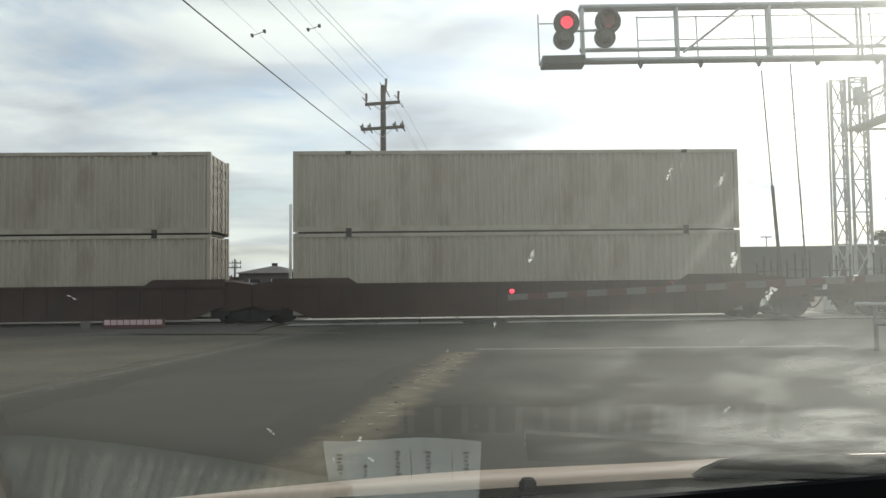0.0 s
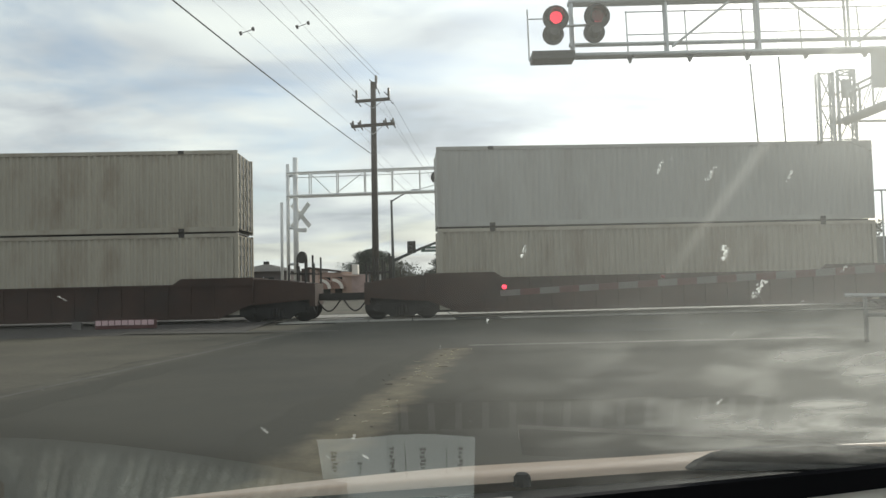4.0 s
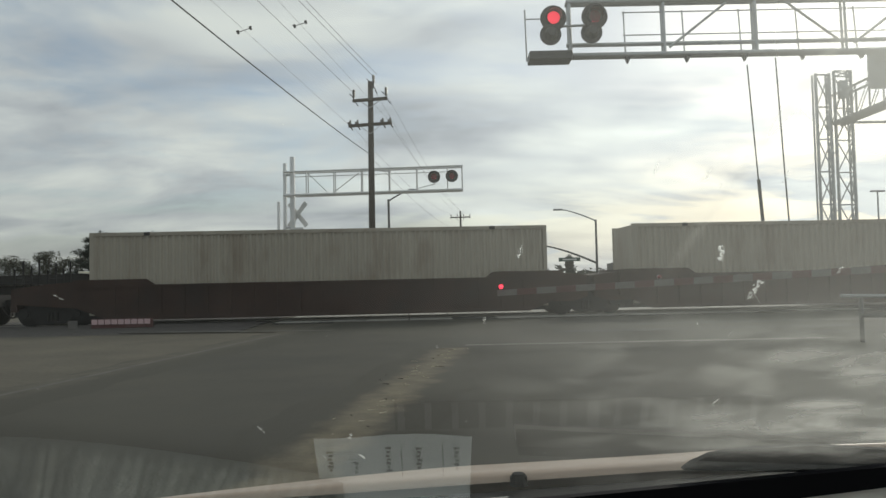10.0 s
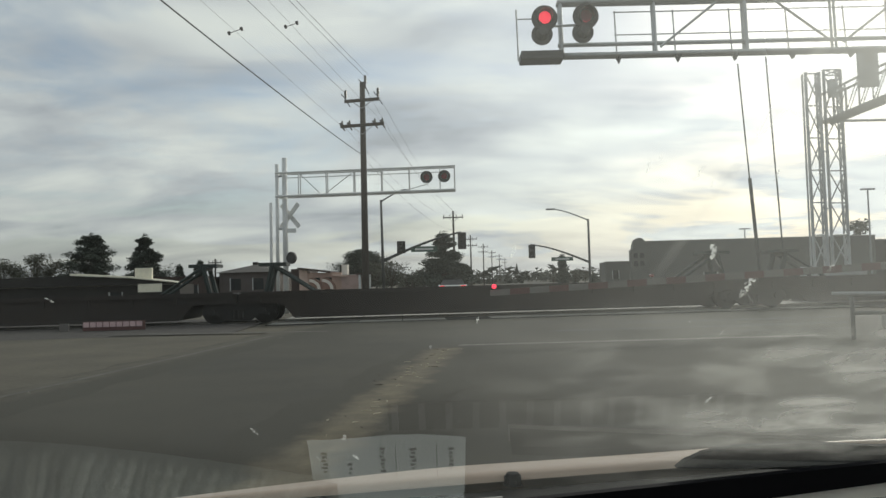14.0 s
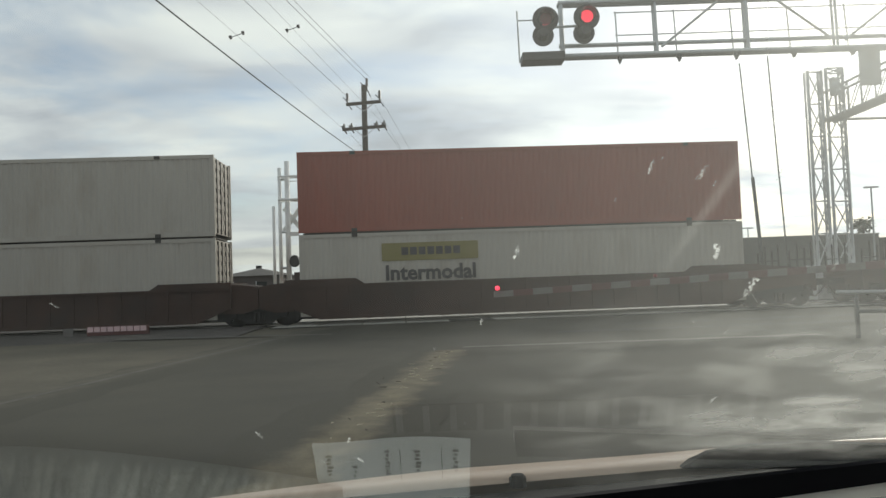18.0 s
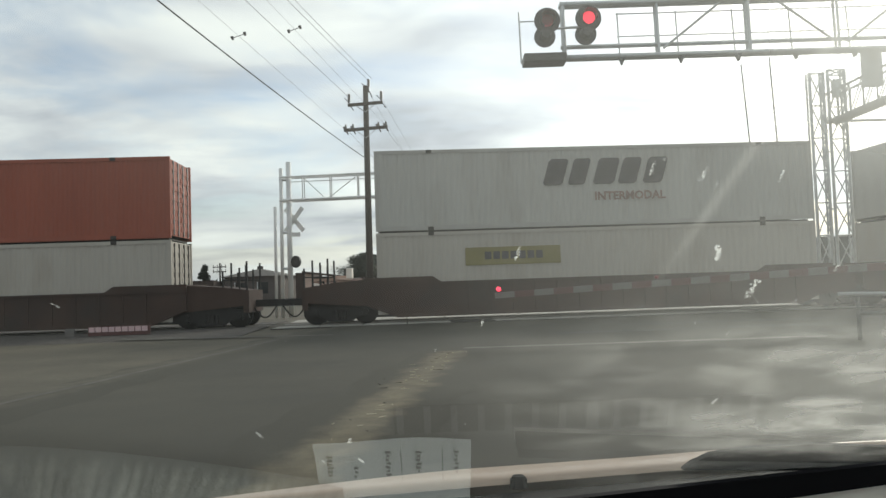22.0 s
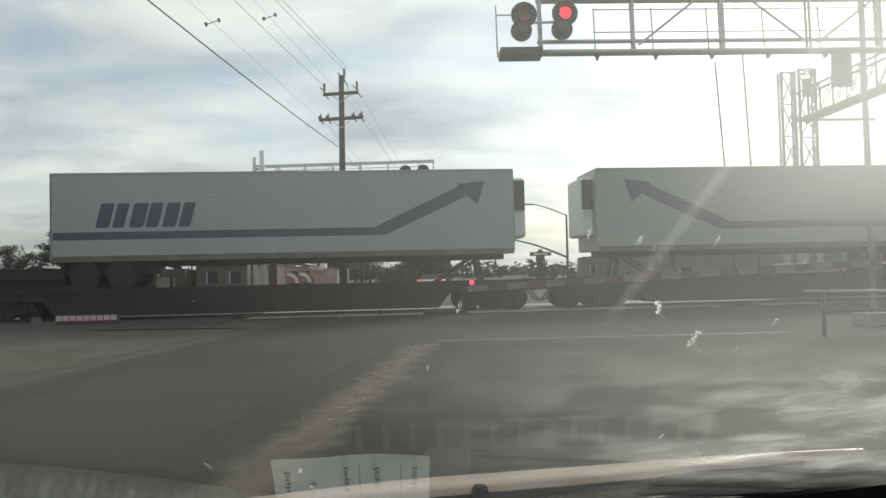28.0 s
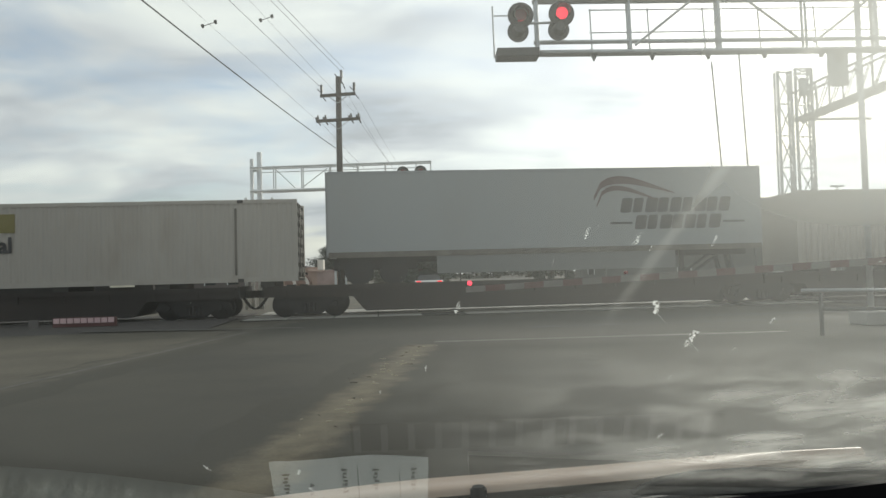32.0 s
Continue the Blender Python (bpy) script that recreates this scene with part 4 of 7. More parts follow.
# low striped board by the track, left of the road
st = thing("striped_board", pose(-10.75, 24.0, 0, 0, 0, 1.8), "low red board with pale square reflectors beside the track", "marker board")
boxpart("backboard", (-1.0, 1.0, 0.0, 0.05, 0.02, 0.32), M_DULLR, st, "red backboard", 0.008)
for k in range(9):
    boxpart("reflector", (-0.97 + k * 0.213, -0.79 + k * 0.213, -0.02, 0.0, 0.14, 0.3), M_PINKISH, st, "pale pink reflector square")
for x in (-0.8, 0.8):
    boxpart("foot", (x - 0.04, x + 0.04, 0.05, 0.12, -0.03, 0.25), M_DARKSTEEL, st)
boxpart("small_marker", (-1.75, -1.45, 0, 0.05, 0.02, 0.28), M_DULLW, st, "small pale marker block")


# ---- trees ----
def leaf_mesh(name, clumps, material, seed, size, per):
    """Many small leaf blades round clump centres of (x, y, z, radius, flatness)."""
    g = np.random.default_rng(seed)
    vs, fs = [], []
    for cx, cy, cz, r, flat in clumps:
        n = per
        d = g.normal(size=(n, 3))
        d /= np.linalg.norm(d, axis=1)[:, None]
        p = d * (g.random(n) ** 0.4)[:, None] * r * np.array((1, 1, flat)) + (cx, cy, cz)
        a = g.normal(size=(n, 3)) * size * np.array((1, 1, 0.6))
        b = g.normal(size=(n, 3)) * size * np.array((1, 1, 0.6))
        k = len(vs)
        for i in range(n):
            vs += [tuple(p[i]), tuple(p[i] + a[i]), tuple(p[i] + b[i])]
            fs.append((k + 3 * i, k + 3 * i + 1, k + 3 * i + 2))
    me = bpy.data.meshes.new(name)
    me.from_pydata(vs, [], fs)
    me.materials.append(material)
    return me


def conifer(x, y, h, w, seed, material=None, label="dark green conifer with drooping layered branches", top=0.0, name="conifer_tree", layers=9, base=0.12):
    material = material or M_LEAF
    t = thing(name, pose(x, y, 0), label, "tree", "trees")
    g = random.Random(seed)
    rodpart("trunk", (0, 0, 0), (g.uniform(-.2, .2), 0, h * 0.97), h * 0.03, M_BARK, t, r1=0.04, n=8)
    clumps = []
    bm = bmesh.new()
    for k in range(layers):
        f = base + (1 - base) * (k + 0.3 * g.random()) / layers
        z = h * f
        reach = w * ((1 - f) ** 0.8 * (1 - top) + top * (0.5 + 0.6 * math.sin(f * 3))) * g.uniform(0.7, 1.1)
        for j in range(7):
            a = j * math.tau / 7 + g.uniform(-.4, .4)
            z = h * min(0.97, max(base, f + g.uniform(-0.07, 0.07)))
            rr = reach * g.uniform(0.45, 1.0)
            ex, ey, ez = math.cos(a) * rr, math.sin(a) * rr, z + rr * 0.12
            rod(bm, (0, 0, z), (ex, ey, ez), 0.05 + 0.006 * h, 0.02, 5)
            for q in (0.45, 0.75, 1.0):
                clumps.append((ex * q, ey * q, z + (ez - z) * q, max(0.3, rr * 0.42), 0.5))
    clumps.append((0, 0, h * 0.98, 0.06 * h, 1.5))
    part("limb", bm, M_BARK, t, "bare limbs")
    part("crown", leaf_mesh("crown", clumps, material, seed, 0.012 * h + 0.05, 170), None, t, "crown of dark needles")


def broadleaf(x, y, h, w, seed, material=None, label="dull green bushy street tree", name="tree", per=100):
    material = material or M_LEAF2
    t = thing(name, pose(x, y, 0), label, "tree", "trees")
    g = random.Random(seed)
    rodpart("trunk", (0, 0, 0), (0, 0, h * 0.45), h * 0.035, M_BARK, t, r1=h * 0.02)
    bm = bmesh.new()
    clumps = []
    for k in range(16):
        a, rr, z = g.uniform(0, math.tau), w * g.uniform(0.15, 0.85), h * g.uniform(0.35, 0.92)
        rr *= 1.1 - abs(z / h - 0.6)
        e = (math.cos(a) * rr, math.sin(a) * rr, z)
        rod(bm, (0, 0, h * 0.35), e, 0.06, 0.02, 5)
        clumps.append((*e, w * g.uniform(0.22, 0.4), 0.8))
    part("limb", bm, M_BARK, t, "bare limbs")
    part("crown", leaf_mesh("crown", clumps, material, seed, 0.02 * h + 0.04, per), None, t, "leafy crown with gaps")


conifer(-43, 90, 7.9, 3.3, 1, top=0.7, layers=8, base=0.32, label="broad dark flat-topped cedar tree")
conifer(-34.4, 85, 7.3, 4.2, 2, top=0.0, layers=12, base=0.1)
conifer(0.0, 60, 5.1, 3.1, 3, top=0.05, label="dark broad conifer beside the street", base=0.02, layers=10)
conifer(1.5, 64, 2.7, 1.5, 4, top=0.4, base=0.02, label="dark low conifer beside the street")
conifer(-8.9, 82, 4.6, 3.6, 5, top=0.8, layers=6, base=0.3, label="flat-topped cedar behind the shops")
conifer(-8.2, 76, 4.7, 2.6, 41, top=0.7, layers=7, base=0.3, label="flat-topped cedar behind the shops")
broadleaf(-6.0, 66, 3.4, 1.9, 6)
broadleaf(-4.4, 62, 3.2, 2.0, 7)
broadleaf(-1.8, 63, 2.6, 1.8, 42)
broadleaf(-2.6, 58, 2.2, 1.3, 8)
for k, (x, h, w) in enumerate(((-62, 5.6, 4.5), (-57.5, 5.4, 3.6), (-54, 6.3, 3.4), (-50.5, 6.0, 3.2), (-66, 5.0, 4.5), (-59.5, 4.4, 3.6), (-70, 5.4, 4.5), (-47.5, 3.6, 2.6))):
    broadleaf(x, 95 + k, h, w, 20 + k, label="greyish tree with bare limbs", per=200)
conifer(-34.0, 95, 4.2, 1.3, 31, label="slim dark green cypress tree")
conifer(-32.4, 98, 4.8, 1.5, 32, label="slim dark green cypress tree")
broadleaf(-36, 92, 4.8, 3, 33)
for k in range(10):
    x = 14 + k * 1.35 + (k % 3) * 0.5
    (conifer if k % 2 else broadleaf)(x * 1.25, 118 + k * 3, 1.9 + (k * 37 % 5) * 0.24, 0.6 + 0.2 * (k % 3), 50 + k, label="small dark tree down the street")
conifer(11.6, 72, 3.4, 0.6, 71, label="slim dark green cypress tree", base=0.03)
palm_xs = [(52, 92, 6.4)]
for x, y, h in palm_xs:
    p = thing("palm_tree", pose(x, y, 0), "palm with a round head of fronds", "tree", "trees")
    rodpart("trunk", (0, 0, 0), (0.1, 0, h), 0.2, M_BARK, p, r1=0.14)
    part("crown", leaf_mesh("crown", [(0.1, 0, h + 0.2, 1.1, 0.9)], M_LEAF2, 77, 0.35, 220), None, p, "round head of fronds")


def street_lamp(x, y, h, label="tall grey lot light on a pole"):
    s = thing("street_lamp", pose(x, y, 0), label, "street lamp", "street lamps")
    rodpart("pole", (0, 0, 0), (0, 0, h), 0.09, M_STEEL, s, r1=0.06)
    boxpart("lamp_head", (-0.55, 0.55, -0.15, 0.15, h, h + 0.12), M_STEEL, s, "twin lamp head", 0.02)


street_lamp(34.8, 60, 7.8)
street_lamp(32.0, 78, 5.9, "short dark lamp post by the building")


# far woods and low roofs along the horizon
def far_band():
    g = np.random.default_rng(5)
    cl = []
    for k in range(150):
        a = radians(-48 + 96 * k / 150 + g.uniform(-.3, .3))
        d = g.uniform(230, 330)
        cl.append((math.sin(a) * d, math.cos(a) * d, g.uniform(0.5, 3.0), g.uniform(3, 6), 0.55))
    ob = new("far_woods", leaf_mesh("far_woods", cl, M_SKYLEAF, 9, 1.4, 60))
    tagged(ob, "far grey-green trees along the horizon", "woods", kind="stuff")


far_band()


# ---- the train ----
M_BEIGE = mat("beige_container_paint", (0.41, 0.368, 0.293), 0.6, var=0.10, scale=0.5, fine=14, bump=0.004, dirt=(0.20, 0.14, 0.09), dirt_amount=0.55, dirt_scale=0.9, rand=0.06, streak=3)
M_GREYC = mat("grey_container_paint", (0.43, 0.412, 0.374), 0.6, var=0.10, scale=0.5, fine=14, bump=0.004, dirt=(0.25, 0.21, 0.16), dirt_amount=0.3, dirt_scale=0.8, rand=0.06, streak=4)
M_WHITEC = mat("white_container_paint", (0.43, 0.392, 0.338), 0.5, var=0.07, scale=0.5, fine=14, bump=0.004, dirt=(0.30, 0.25, 0.19), dirt_amount=0.45, dirt_scale=0.9, rand=0.05, streak=3)
M_REDC = mat("rust_red_container_paint", (0.262, 0.062, 0.038), 0.6, var=0.12, scale=0.5, fine=14, bump=0.004, dirt=(0.2, 0.07, 0.05), dirt_amount=0.3, streak=4)
M_ORANGEC = mat("orange_container_paint", (0.30, 0.073, 0.038), 0.55, var=0.12, scale=0.5, fine=14, bump=0.004, dirt=(0.28, 0.1, 0.06), dirt_amount=0.3, streak=4)
M_TRAILER = mat("white_trailer_panel", (0.345, 0.36, 0.355), 0.4, var=0.05, scale=0.4, fine=8, bump=0.002, dirt=(0.34, 0.31, 0.27), dirt_amount=0.3, dirt_scale=0.6, rand=0.04, streak=3)
M_GREYT = mat("grey_trailer_panel", (0.195, 0.20, 0.19), 0.45, var=0.06, scale=0.4, fine=8, bump=0.002, dirt=(0.16, 0.15, 0.14), dirt_amount=0.3, dirt_scale=0.6)
M_WELL = mat("rusty_brown_well_car", (0.052, 0.028, 0.020), 0.85, var=0.3, scale=0.8, fine=12, bump=0.01, dirt=(0.03, 0.025, 0.022), dirt_amount=0.7, dirt_scale=0.6)
M_FLAT = mat("sooty_flat_car", (0.026, 0.021, 0.018), 0.85, var=0.3, scale=0.8, fine=12, bump=0.01, dirt=(0.045, 0.03, 0.022), dirt_amount=0.5, dirt_scale=0.6)
M_HITCH = mat("dark_green_hitch_paint", (0.016, 0.028, 0.024), 0.6, var=0.3, bump=0.004)
M_TRUCK = mat("greasy_cast_steel", (0.017, 0.015, 0.014), 0.8, var=0.3, bump=0.01)
M_TYRE = mat("tyre_rubber", (0.018, 0.018, 0.018), 0.85, var=0.2, bump=0.004)
M_YELLOW = mat("yellow_sign_panel", (0.20, 0.17, 0.045), 0.6, var=0.12, scale=1.5, bump=0.0, dirt=(0.25, 0.21, 0.1), dirt_amount=0.5)
M_INK = mat("dark_lettering", (0.035, 0.033, 0.035), 0.6, var=0.2, bump=0.0, dirt=(0.2, 0.19, 0.18), dirt_amount=0.25, dirt_scale=3)
M_BLUE = mat("blue_stripe_paint", (0.042, 0.062, 0.105), 0.5, var=0.15, bump=0.0)
M_NAVY = mat("navy_lettering", (0.03, 0.04, 0.09), 0.5, var=0.15, bump=0.0)
M_MAROON = mat("maroon_lettering", (0.085, 0.034, 0.034), 0.5, var=0.15, bump=0.0)
M_SILVER = mat("silver_trailer_panel", (0.215, 0.223, 0.228), 0.4, var=0.06, scale=0.4, fine=8, bump=0.002, dirt=(0.2, 0.19, 0.18), dirt_amount=0.3, dirt_scale=0.6)
M_PALEMARK = mat("worn_grey_mark", (0.21, 0.20, 0.18), 0.6, var=0.2, bump=0.0)
M_RUSTMARK = mat("rusty_brown_lettering", (0.24, 0.15, 0.12), 0.6, var=0.3, bump=0.0)
M_BROWN = mat("brown_emblem", (0.115, 0.10, 0.078), 0.6, var=0.2, bump=0.0)
M_OLIVE = mat("dark_olive_emblem", (0.075, 0.075, 0.045), 0.6, var=0.2, bump=0.0)
M_RAILDIRT = mat("grimy_rail", (0.15, 0.135, 0.11), 0.7, 0.1, var=0.3, scale=2, bump=0.003, dirt=GRIME, dirt_amount=0.7)
M_SEAM = mat("shadow_gap_steel", (0.05, 0.045, 0.04), 0.8, var=0.3, bump=0.0)

M_DOORC = mat("grimy_door_panel", (0.24, 0.21, 0.155), 0.7, var=0.2, scale=2, fine=14, bump=0.006, dirt=(0.12, 0.09, 0.06), dirt_amount=0.6, rand=0.15)
CW, CH = 2.59, 2.896
RIDE = []           # everything that rolls with the train: (thing, s, z)


def ride(ob, s, z=0.0):
    ob.matrix_basis = on_track(s, CW / 2, z)
    RIDE.append((ob, s, z))
    return ob


MESH = {}


def cached(key, build):
    if key not in MESH:
        MESH[key] = build()
    return MESH[key]


def side_panel(L, h, material, pitch, depth):
    """Corrugated steel side, facing -y."""
    bm = bmesh.new()
    x, k, pts = -L / 2 + 0.14, 0, []
    end = L / 2 - 0.14
    while x < end:
        a = pitch * 0.30
        b = pitch * 0.20
        pts += [(x, 0), (min(x + a, end), 0), (min(x + a + b, end), depth), (min(x + 2 * a + b, end), depth)]
        x += pitch
    pts.append((end, 0))
    lo = [bm.verts.new((px, py, 0.17)) for px, py in pts]
    hi = [bm.verts.new((px, py, h - 0.13)) for px, py in pts]
    for i in range(len(pts) - 1):
        bm.faces.new((lo[i], lo[i + 1], hi[i + 1], hi[i]))
    me = bpy.data.meshes.new("side_panel")
    bm.to_mesh(me)
    bm.free()
    me.materials.append(material)
    return me


def bx(key, dims, material, bevel=0.0):
    def build():
        bm = bmesh.new()
        box(bm, *dims)
        if bevel:
            bmesh.ops.bevel(bm, geom=bm.edges[:], offset=bevel, segments=1, affect="EDGES")
        return finish(bm, key, material)
    return cached((key, dims, material.name), build)


def door_mesh(x, y0, y1, h, material):
    bm = bmesh.new()
    box(bm, x - 0.07, x - 0.035, y0, y1, 0.1, h - 0.06)
    for k in range(7):
        z = 0.3 + k * 0.36
        box(bm, x - 0.035, x - 0.015, y0 + 0.08, y1 - 0.08, z, z + 0.2)
    return finish(bm, "door_leaf", material)


def container(material, label, smooth=False, L=16.15):
    c = thing("shipping_container", Matrix(), label, "container", "containers on the train")
    pitch, depth = (0.24, 0.018) if smooth else (0.225, 0.043)
    w, h = CW / 2, CH
    side = cached(("side", material.name, smooth, L), lambda: side_panel(L, h, material, pitch, depth))
    part("side_panel", side, None, c, "corrugated steel side", at=pose(0, -w + 0.015, 0))
    part("side_panel", side, None, c, at=pose(0, w - 0.015, 0, 0, 0, 180))
    x = L / 2
    for s in (-1, 1):
        y0, y1 = sorted((s * w, s * (w - 0.1)))
        part("top_rail", bx("top_rail", (-x + .14, x - .14, y0, y1, h - 0.13, h), material), None, c)
        part("bottom_rail", bx("bottom_rail", (-x + .14, x - .14, y0, y1, 0.0, 0.17), material), None, c)
        for e in (-1, 1):
            x0, x1 = sorted((e * x, e * (x - 0.14)))
            part("corner_post", bx("corner_post", (x0, x1, y0, y1, 0, h), material), None, c)
            for z in (0.0, h - 0.12):
                q0, q1 = sorted((e * 6.2, e * 6.0))
                part("lifting_casting", bx("lifting_casting", (q0, q1, s * w - 0.012, s * w + 0.012, z, z + 0.12), M_SEAM), None, c, "dark steel lifting casting")
    part("roof", bx("roof", (-x + .14, x - .14, -w + .1, w - .1, h - 0.05, h - 0.02), material), None, c)
    part("floor", bx("floor", (-x + .14, x - .14, -w + .1, w - .1, 0.1, 0.16), M_SEAM), None, c)
    part("front_wall", bx("front_wall", (-x + 0.02, -x + 0.07, -w + .1, w - .1, 0.1, h - .05), material), None, c)
    for s in (-1, 1):
        y0, y1 = sorted((0.01 * s, s * (w - 0.1)))
        dm = M_DOORC if material in (M_BEIGE, M_GREYC) else material
        d = part("door_leaf", cached(("leaf", x, y0, dm.name), lambda: door_mesh(x, y0, y1, h, dm)), None, c, "dirty ribbed steel door leaf")
        for y in (0.3, 0.85):
            part("locking_bar", bx("locking_bar", (x - 0.03, x + 0.01, s * y - 0.022, s * y + 0.022, 0.12, h - 0.1), M_SEAM if material is M_WHITEC else M_STEEL), None, d)
    return c


def plate(name, key, dims, material, parent, label, slant=0.0):
    """A thin painted panel on the near side, x0, x1, z0, z1."""
    x0, x1, z0, z1 = dims
    def build():
        bm = bmesh.new()
        k = slant * (z1 - z0)
        prism(bm, [(x0, z0), (x1, z0), (x1 + k, z1), (x0 + k, z1)], -CW / 2 - 0.006, -CW / 2 + 0.012)
        return finish(bm, name, material)
    return part(name, cached((name, key, dims, material.name, slant), build), None, parent, label)


def word_mesh(text, size, material):
    cu = bpy.data.curves.new("lettering", "FONT")
    cu.body, cu.size, cu.extrude, cu.align_x, cu.align_y, cu.resolution_u = text, size, 0.004, "CENTER", "CENTER", 2
    cu.offset = 0.03 * size
    tmp = bpy.data.objects.new("lettering", cu)
    me = bpy.data.meshes.new_from_object(tmp)
    bpy.data.objects.remove(tmp)
    me.materials.clear()
    me.materials.append(material)
    return me


def word(text, size, x, z, parent, label, material=None):
    ink = material or M_INK
    me = cached(("word", text, size, ink.name), lambda: word_mesh(text, size, ink))
    return part("lettering", me, None, parent, label, at=pose(x, -CW / 2 - 0.008, z, 90, 0, 0))


def slab(w, h, slant, material):
    """A plain slanted bar of a letter's size with softened corners."""
    bm = bmesh.new()
    c = 0.12 * w
    pts = [(0, c), (c, 0), (w - c, 0), (w, c), (w, h - c), (w - c, h), (c, h), (0, h - c)]
    prism(bm, [(x + slant * z, z) for x, z in pts], -0.006, 0.012)
    return finish(bm, "mark_bar", material)


def brand_bars(parent, x, z, count, w, h, gap, material, label, slant=0.25, key=""):
    """Plain letter-high bars in place of a brand name."""
    for k in range(count):
        ww = round(w * (1.0, 0.86, 1.08, 0.94)[k % 4], 3)
        me = cached(("slab", ww, h, slant, material.name), lambda: slab(ww, h, slant, material))
        part("mark_bar", me, None, parent, label, at=pose(x + k * (w + gap), -CW / 2, z))


def yellow_sign(c, x, z, text=True):
    s = plate("sign_panel", "y", (x + 0.1, x + 3.55, z, z + 0.64), M_YELLOW, c, "yellow sign panel with dark plain bars")
    for k in range(7):
        w = 0.24
        bm_key = (round(x + 0.8 + k * 0.31, 3), round(x + 0.8 + k * 0.31 + w, 3), round(z + 0.2, 3), round(z + 0.48, 3))
        def build(d=bm_key):
            bm = bmesh.new()
            box(bm, d[0], d[1], -CW / 2 - 0.012, -CW / 2 - 0.004, d[2], d[3])
            return finish(bm, "sign_bar", M_INK)
        part("sign_bar", cached(("sb", bm_key), build), None, s)
    if text:
        word("Intermodal", 0.74, x + 1.83, z - 0.45, c, "dark lettering on the side")


def bogie(parent, x):
    b = part("bogie", cached("bogie", bogie_mesh), None, parent, "black cast steel bogie", at=pose(x, 0, 0))
    for dx in (-0.89, 0.89):
        for s in (-1, 1):
            part("wheel", cached("rwheel", rail_wheel), None, b, at=pose(dx, s * 0.72, 0.46))


def bogie_mesh():
    bm = bmesh.new()
    for s in (-1, 1):
        y0, y1 = sorted((s * 0.98, s * 1.14))
        prism(bm, [(-1.3, 0.36), (-1.22, 0.62), (-0.5, 0.78), (0.5, 0.78), (1.22, 0.62), (1.3, 0.36), (0.72, 0.34), (0.42, 0.12), (-0.42, 0.12), (-0.72, 0.34)], y0, y1)
        for dx in (-0.89, 0.89):
            rod(bm, (dx, s * 1.1, 0.46), (dx, s * 1.22, 0.46), 0.13, 0.11, 10)
            box(bm, dx - 0.17, dx + 0.17, min(s * 0.95, s * 1.16), max(s * 0.95, s * 1.16), 0.30, 0.62)
        for dx in (-0.16, 0.0, 0.16):
            rod(bm, (dx, s * 1.17, 0.2), (dx, s * 1.17, 0.5), 0.065, None, 8)
    box(bm, -0.2, 0.2, -1.0, 1.0, 0.4, 0.85)
    for dx in (-0.38, 0.38):
        box(bm, dx - 0.06, dx + 0.06, -0.95, 0.95, 0.22, 0.42)
    for dx in (-0.89, 0.89):
        rod(bm, (dx, -0.72, 0.46), (dx, 0.72, 0.46), 0.08, None, 8)
    return finish(bm, "bogie", M_TRUCK)


def rail_wheel():
    bm = bmesh.new()
    rod(bm, (0, -0.07, 0), (0, 0.07, 0), 0.46, None, 20)
    rod(bm, (0, -0.1, 0), (0, 0.1, 0), 0.16, None, 10)
    return finish(bm, "wheel", M_TRUCK)


def well_side():
    bm = bmesh.new()
    prism(bm, [(-8.6, 1.62), (-8.6, 0.7), (-7.4, 0.2), (7.4, 0.2), (8.6, 0.7), (8.6, 1.62), (6.1, 1.62), (5.8, 1.42), (-5.8, 1.42), (-6.1, 1.62)], -0.04, 0.04)
    for k in range(19):
        x = -7.2 + k * 0.8
        box(bm, x - 0.05, x + 0.05, -0.08, -0.04, 0.3, 1.36)
    box(bm, -8.6, 8.6, -0.09, -0.04, 1.34, 1.42)
    box(bm, -7.4, 7.4, -0.09, -0.04, 0.2, 0.32)
    return finish(bm, "well_side", M_WELL)


def well_car(s, front, back, label="rusty brown double-stack well car unit"):
    """One well unit centred at s; front and back tell whether that end couples to another car."""
    u = thing("well_car", Matrix(), label, "rail car", "cars of the train")
    me = cached("well_side", well_side)
    part("well_side", me, None, u, "ribbed steel well side", at=pose(0, -1.36, 0))
    part("well_side", me, None, u, at=pose(0, 1.36, 0, 0, 0, 180))
    part("well_floor", bx("well_floor", (-7.4, 7.4, -1.3, 1.3, 0.22, 0.28), M_WELL), None, u)
    for e, far in ((1, front), (-1, back)):
        part("end_platform", cached(("platform", e, far), lambda e=e, far=far: platform_mesh(e, far)), None, u, "steel end platform over the bogie")
        x0, x1 = sorted((e * 8.3, e * 8.6))
        part("bulkhead", bx("bulkhead", (x0, x1, -1.32, 1.32, 0.7, 1.6), M_WELL), None, u)
        # black block added to shut out light under the car's end
        part("brake_gear", bx("brake_gear", tuple(sorted((e * 7.4, e * 8.55))) + (-1.15, 1.15, 0.22, 0.8), M_TRUCK), None, u, "black block added to darken the car's underside")
        if far:
            for y in (-1.2, 1.2):
                part("grab_rail", cached(("grab", y > 0), lambda y=y: grab_mesh(y)), None, u, "thin steel grab rail", at=pose(e * 10.25, 0, 1.42))
            part("coupler", bx("coupler", tuple(sorted((e * 10.7, e * 11.72))) + (-0.13, 0.13, 0.72, 0.98), M_TRUCK), None, u, "steel coupler")
            part("air_hose", cached(("hose", e), lambda e=e: hose_mesh(e)), None, u, "sagging black air hose")
    bogie(u, 9.53 if not front else 9.42)
    if back:
        bogie(u, -9.42)
    return u


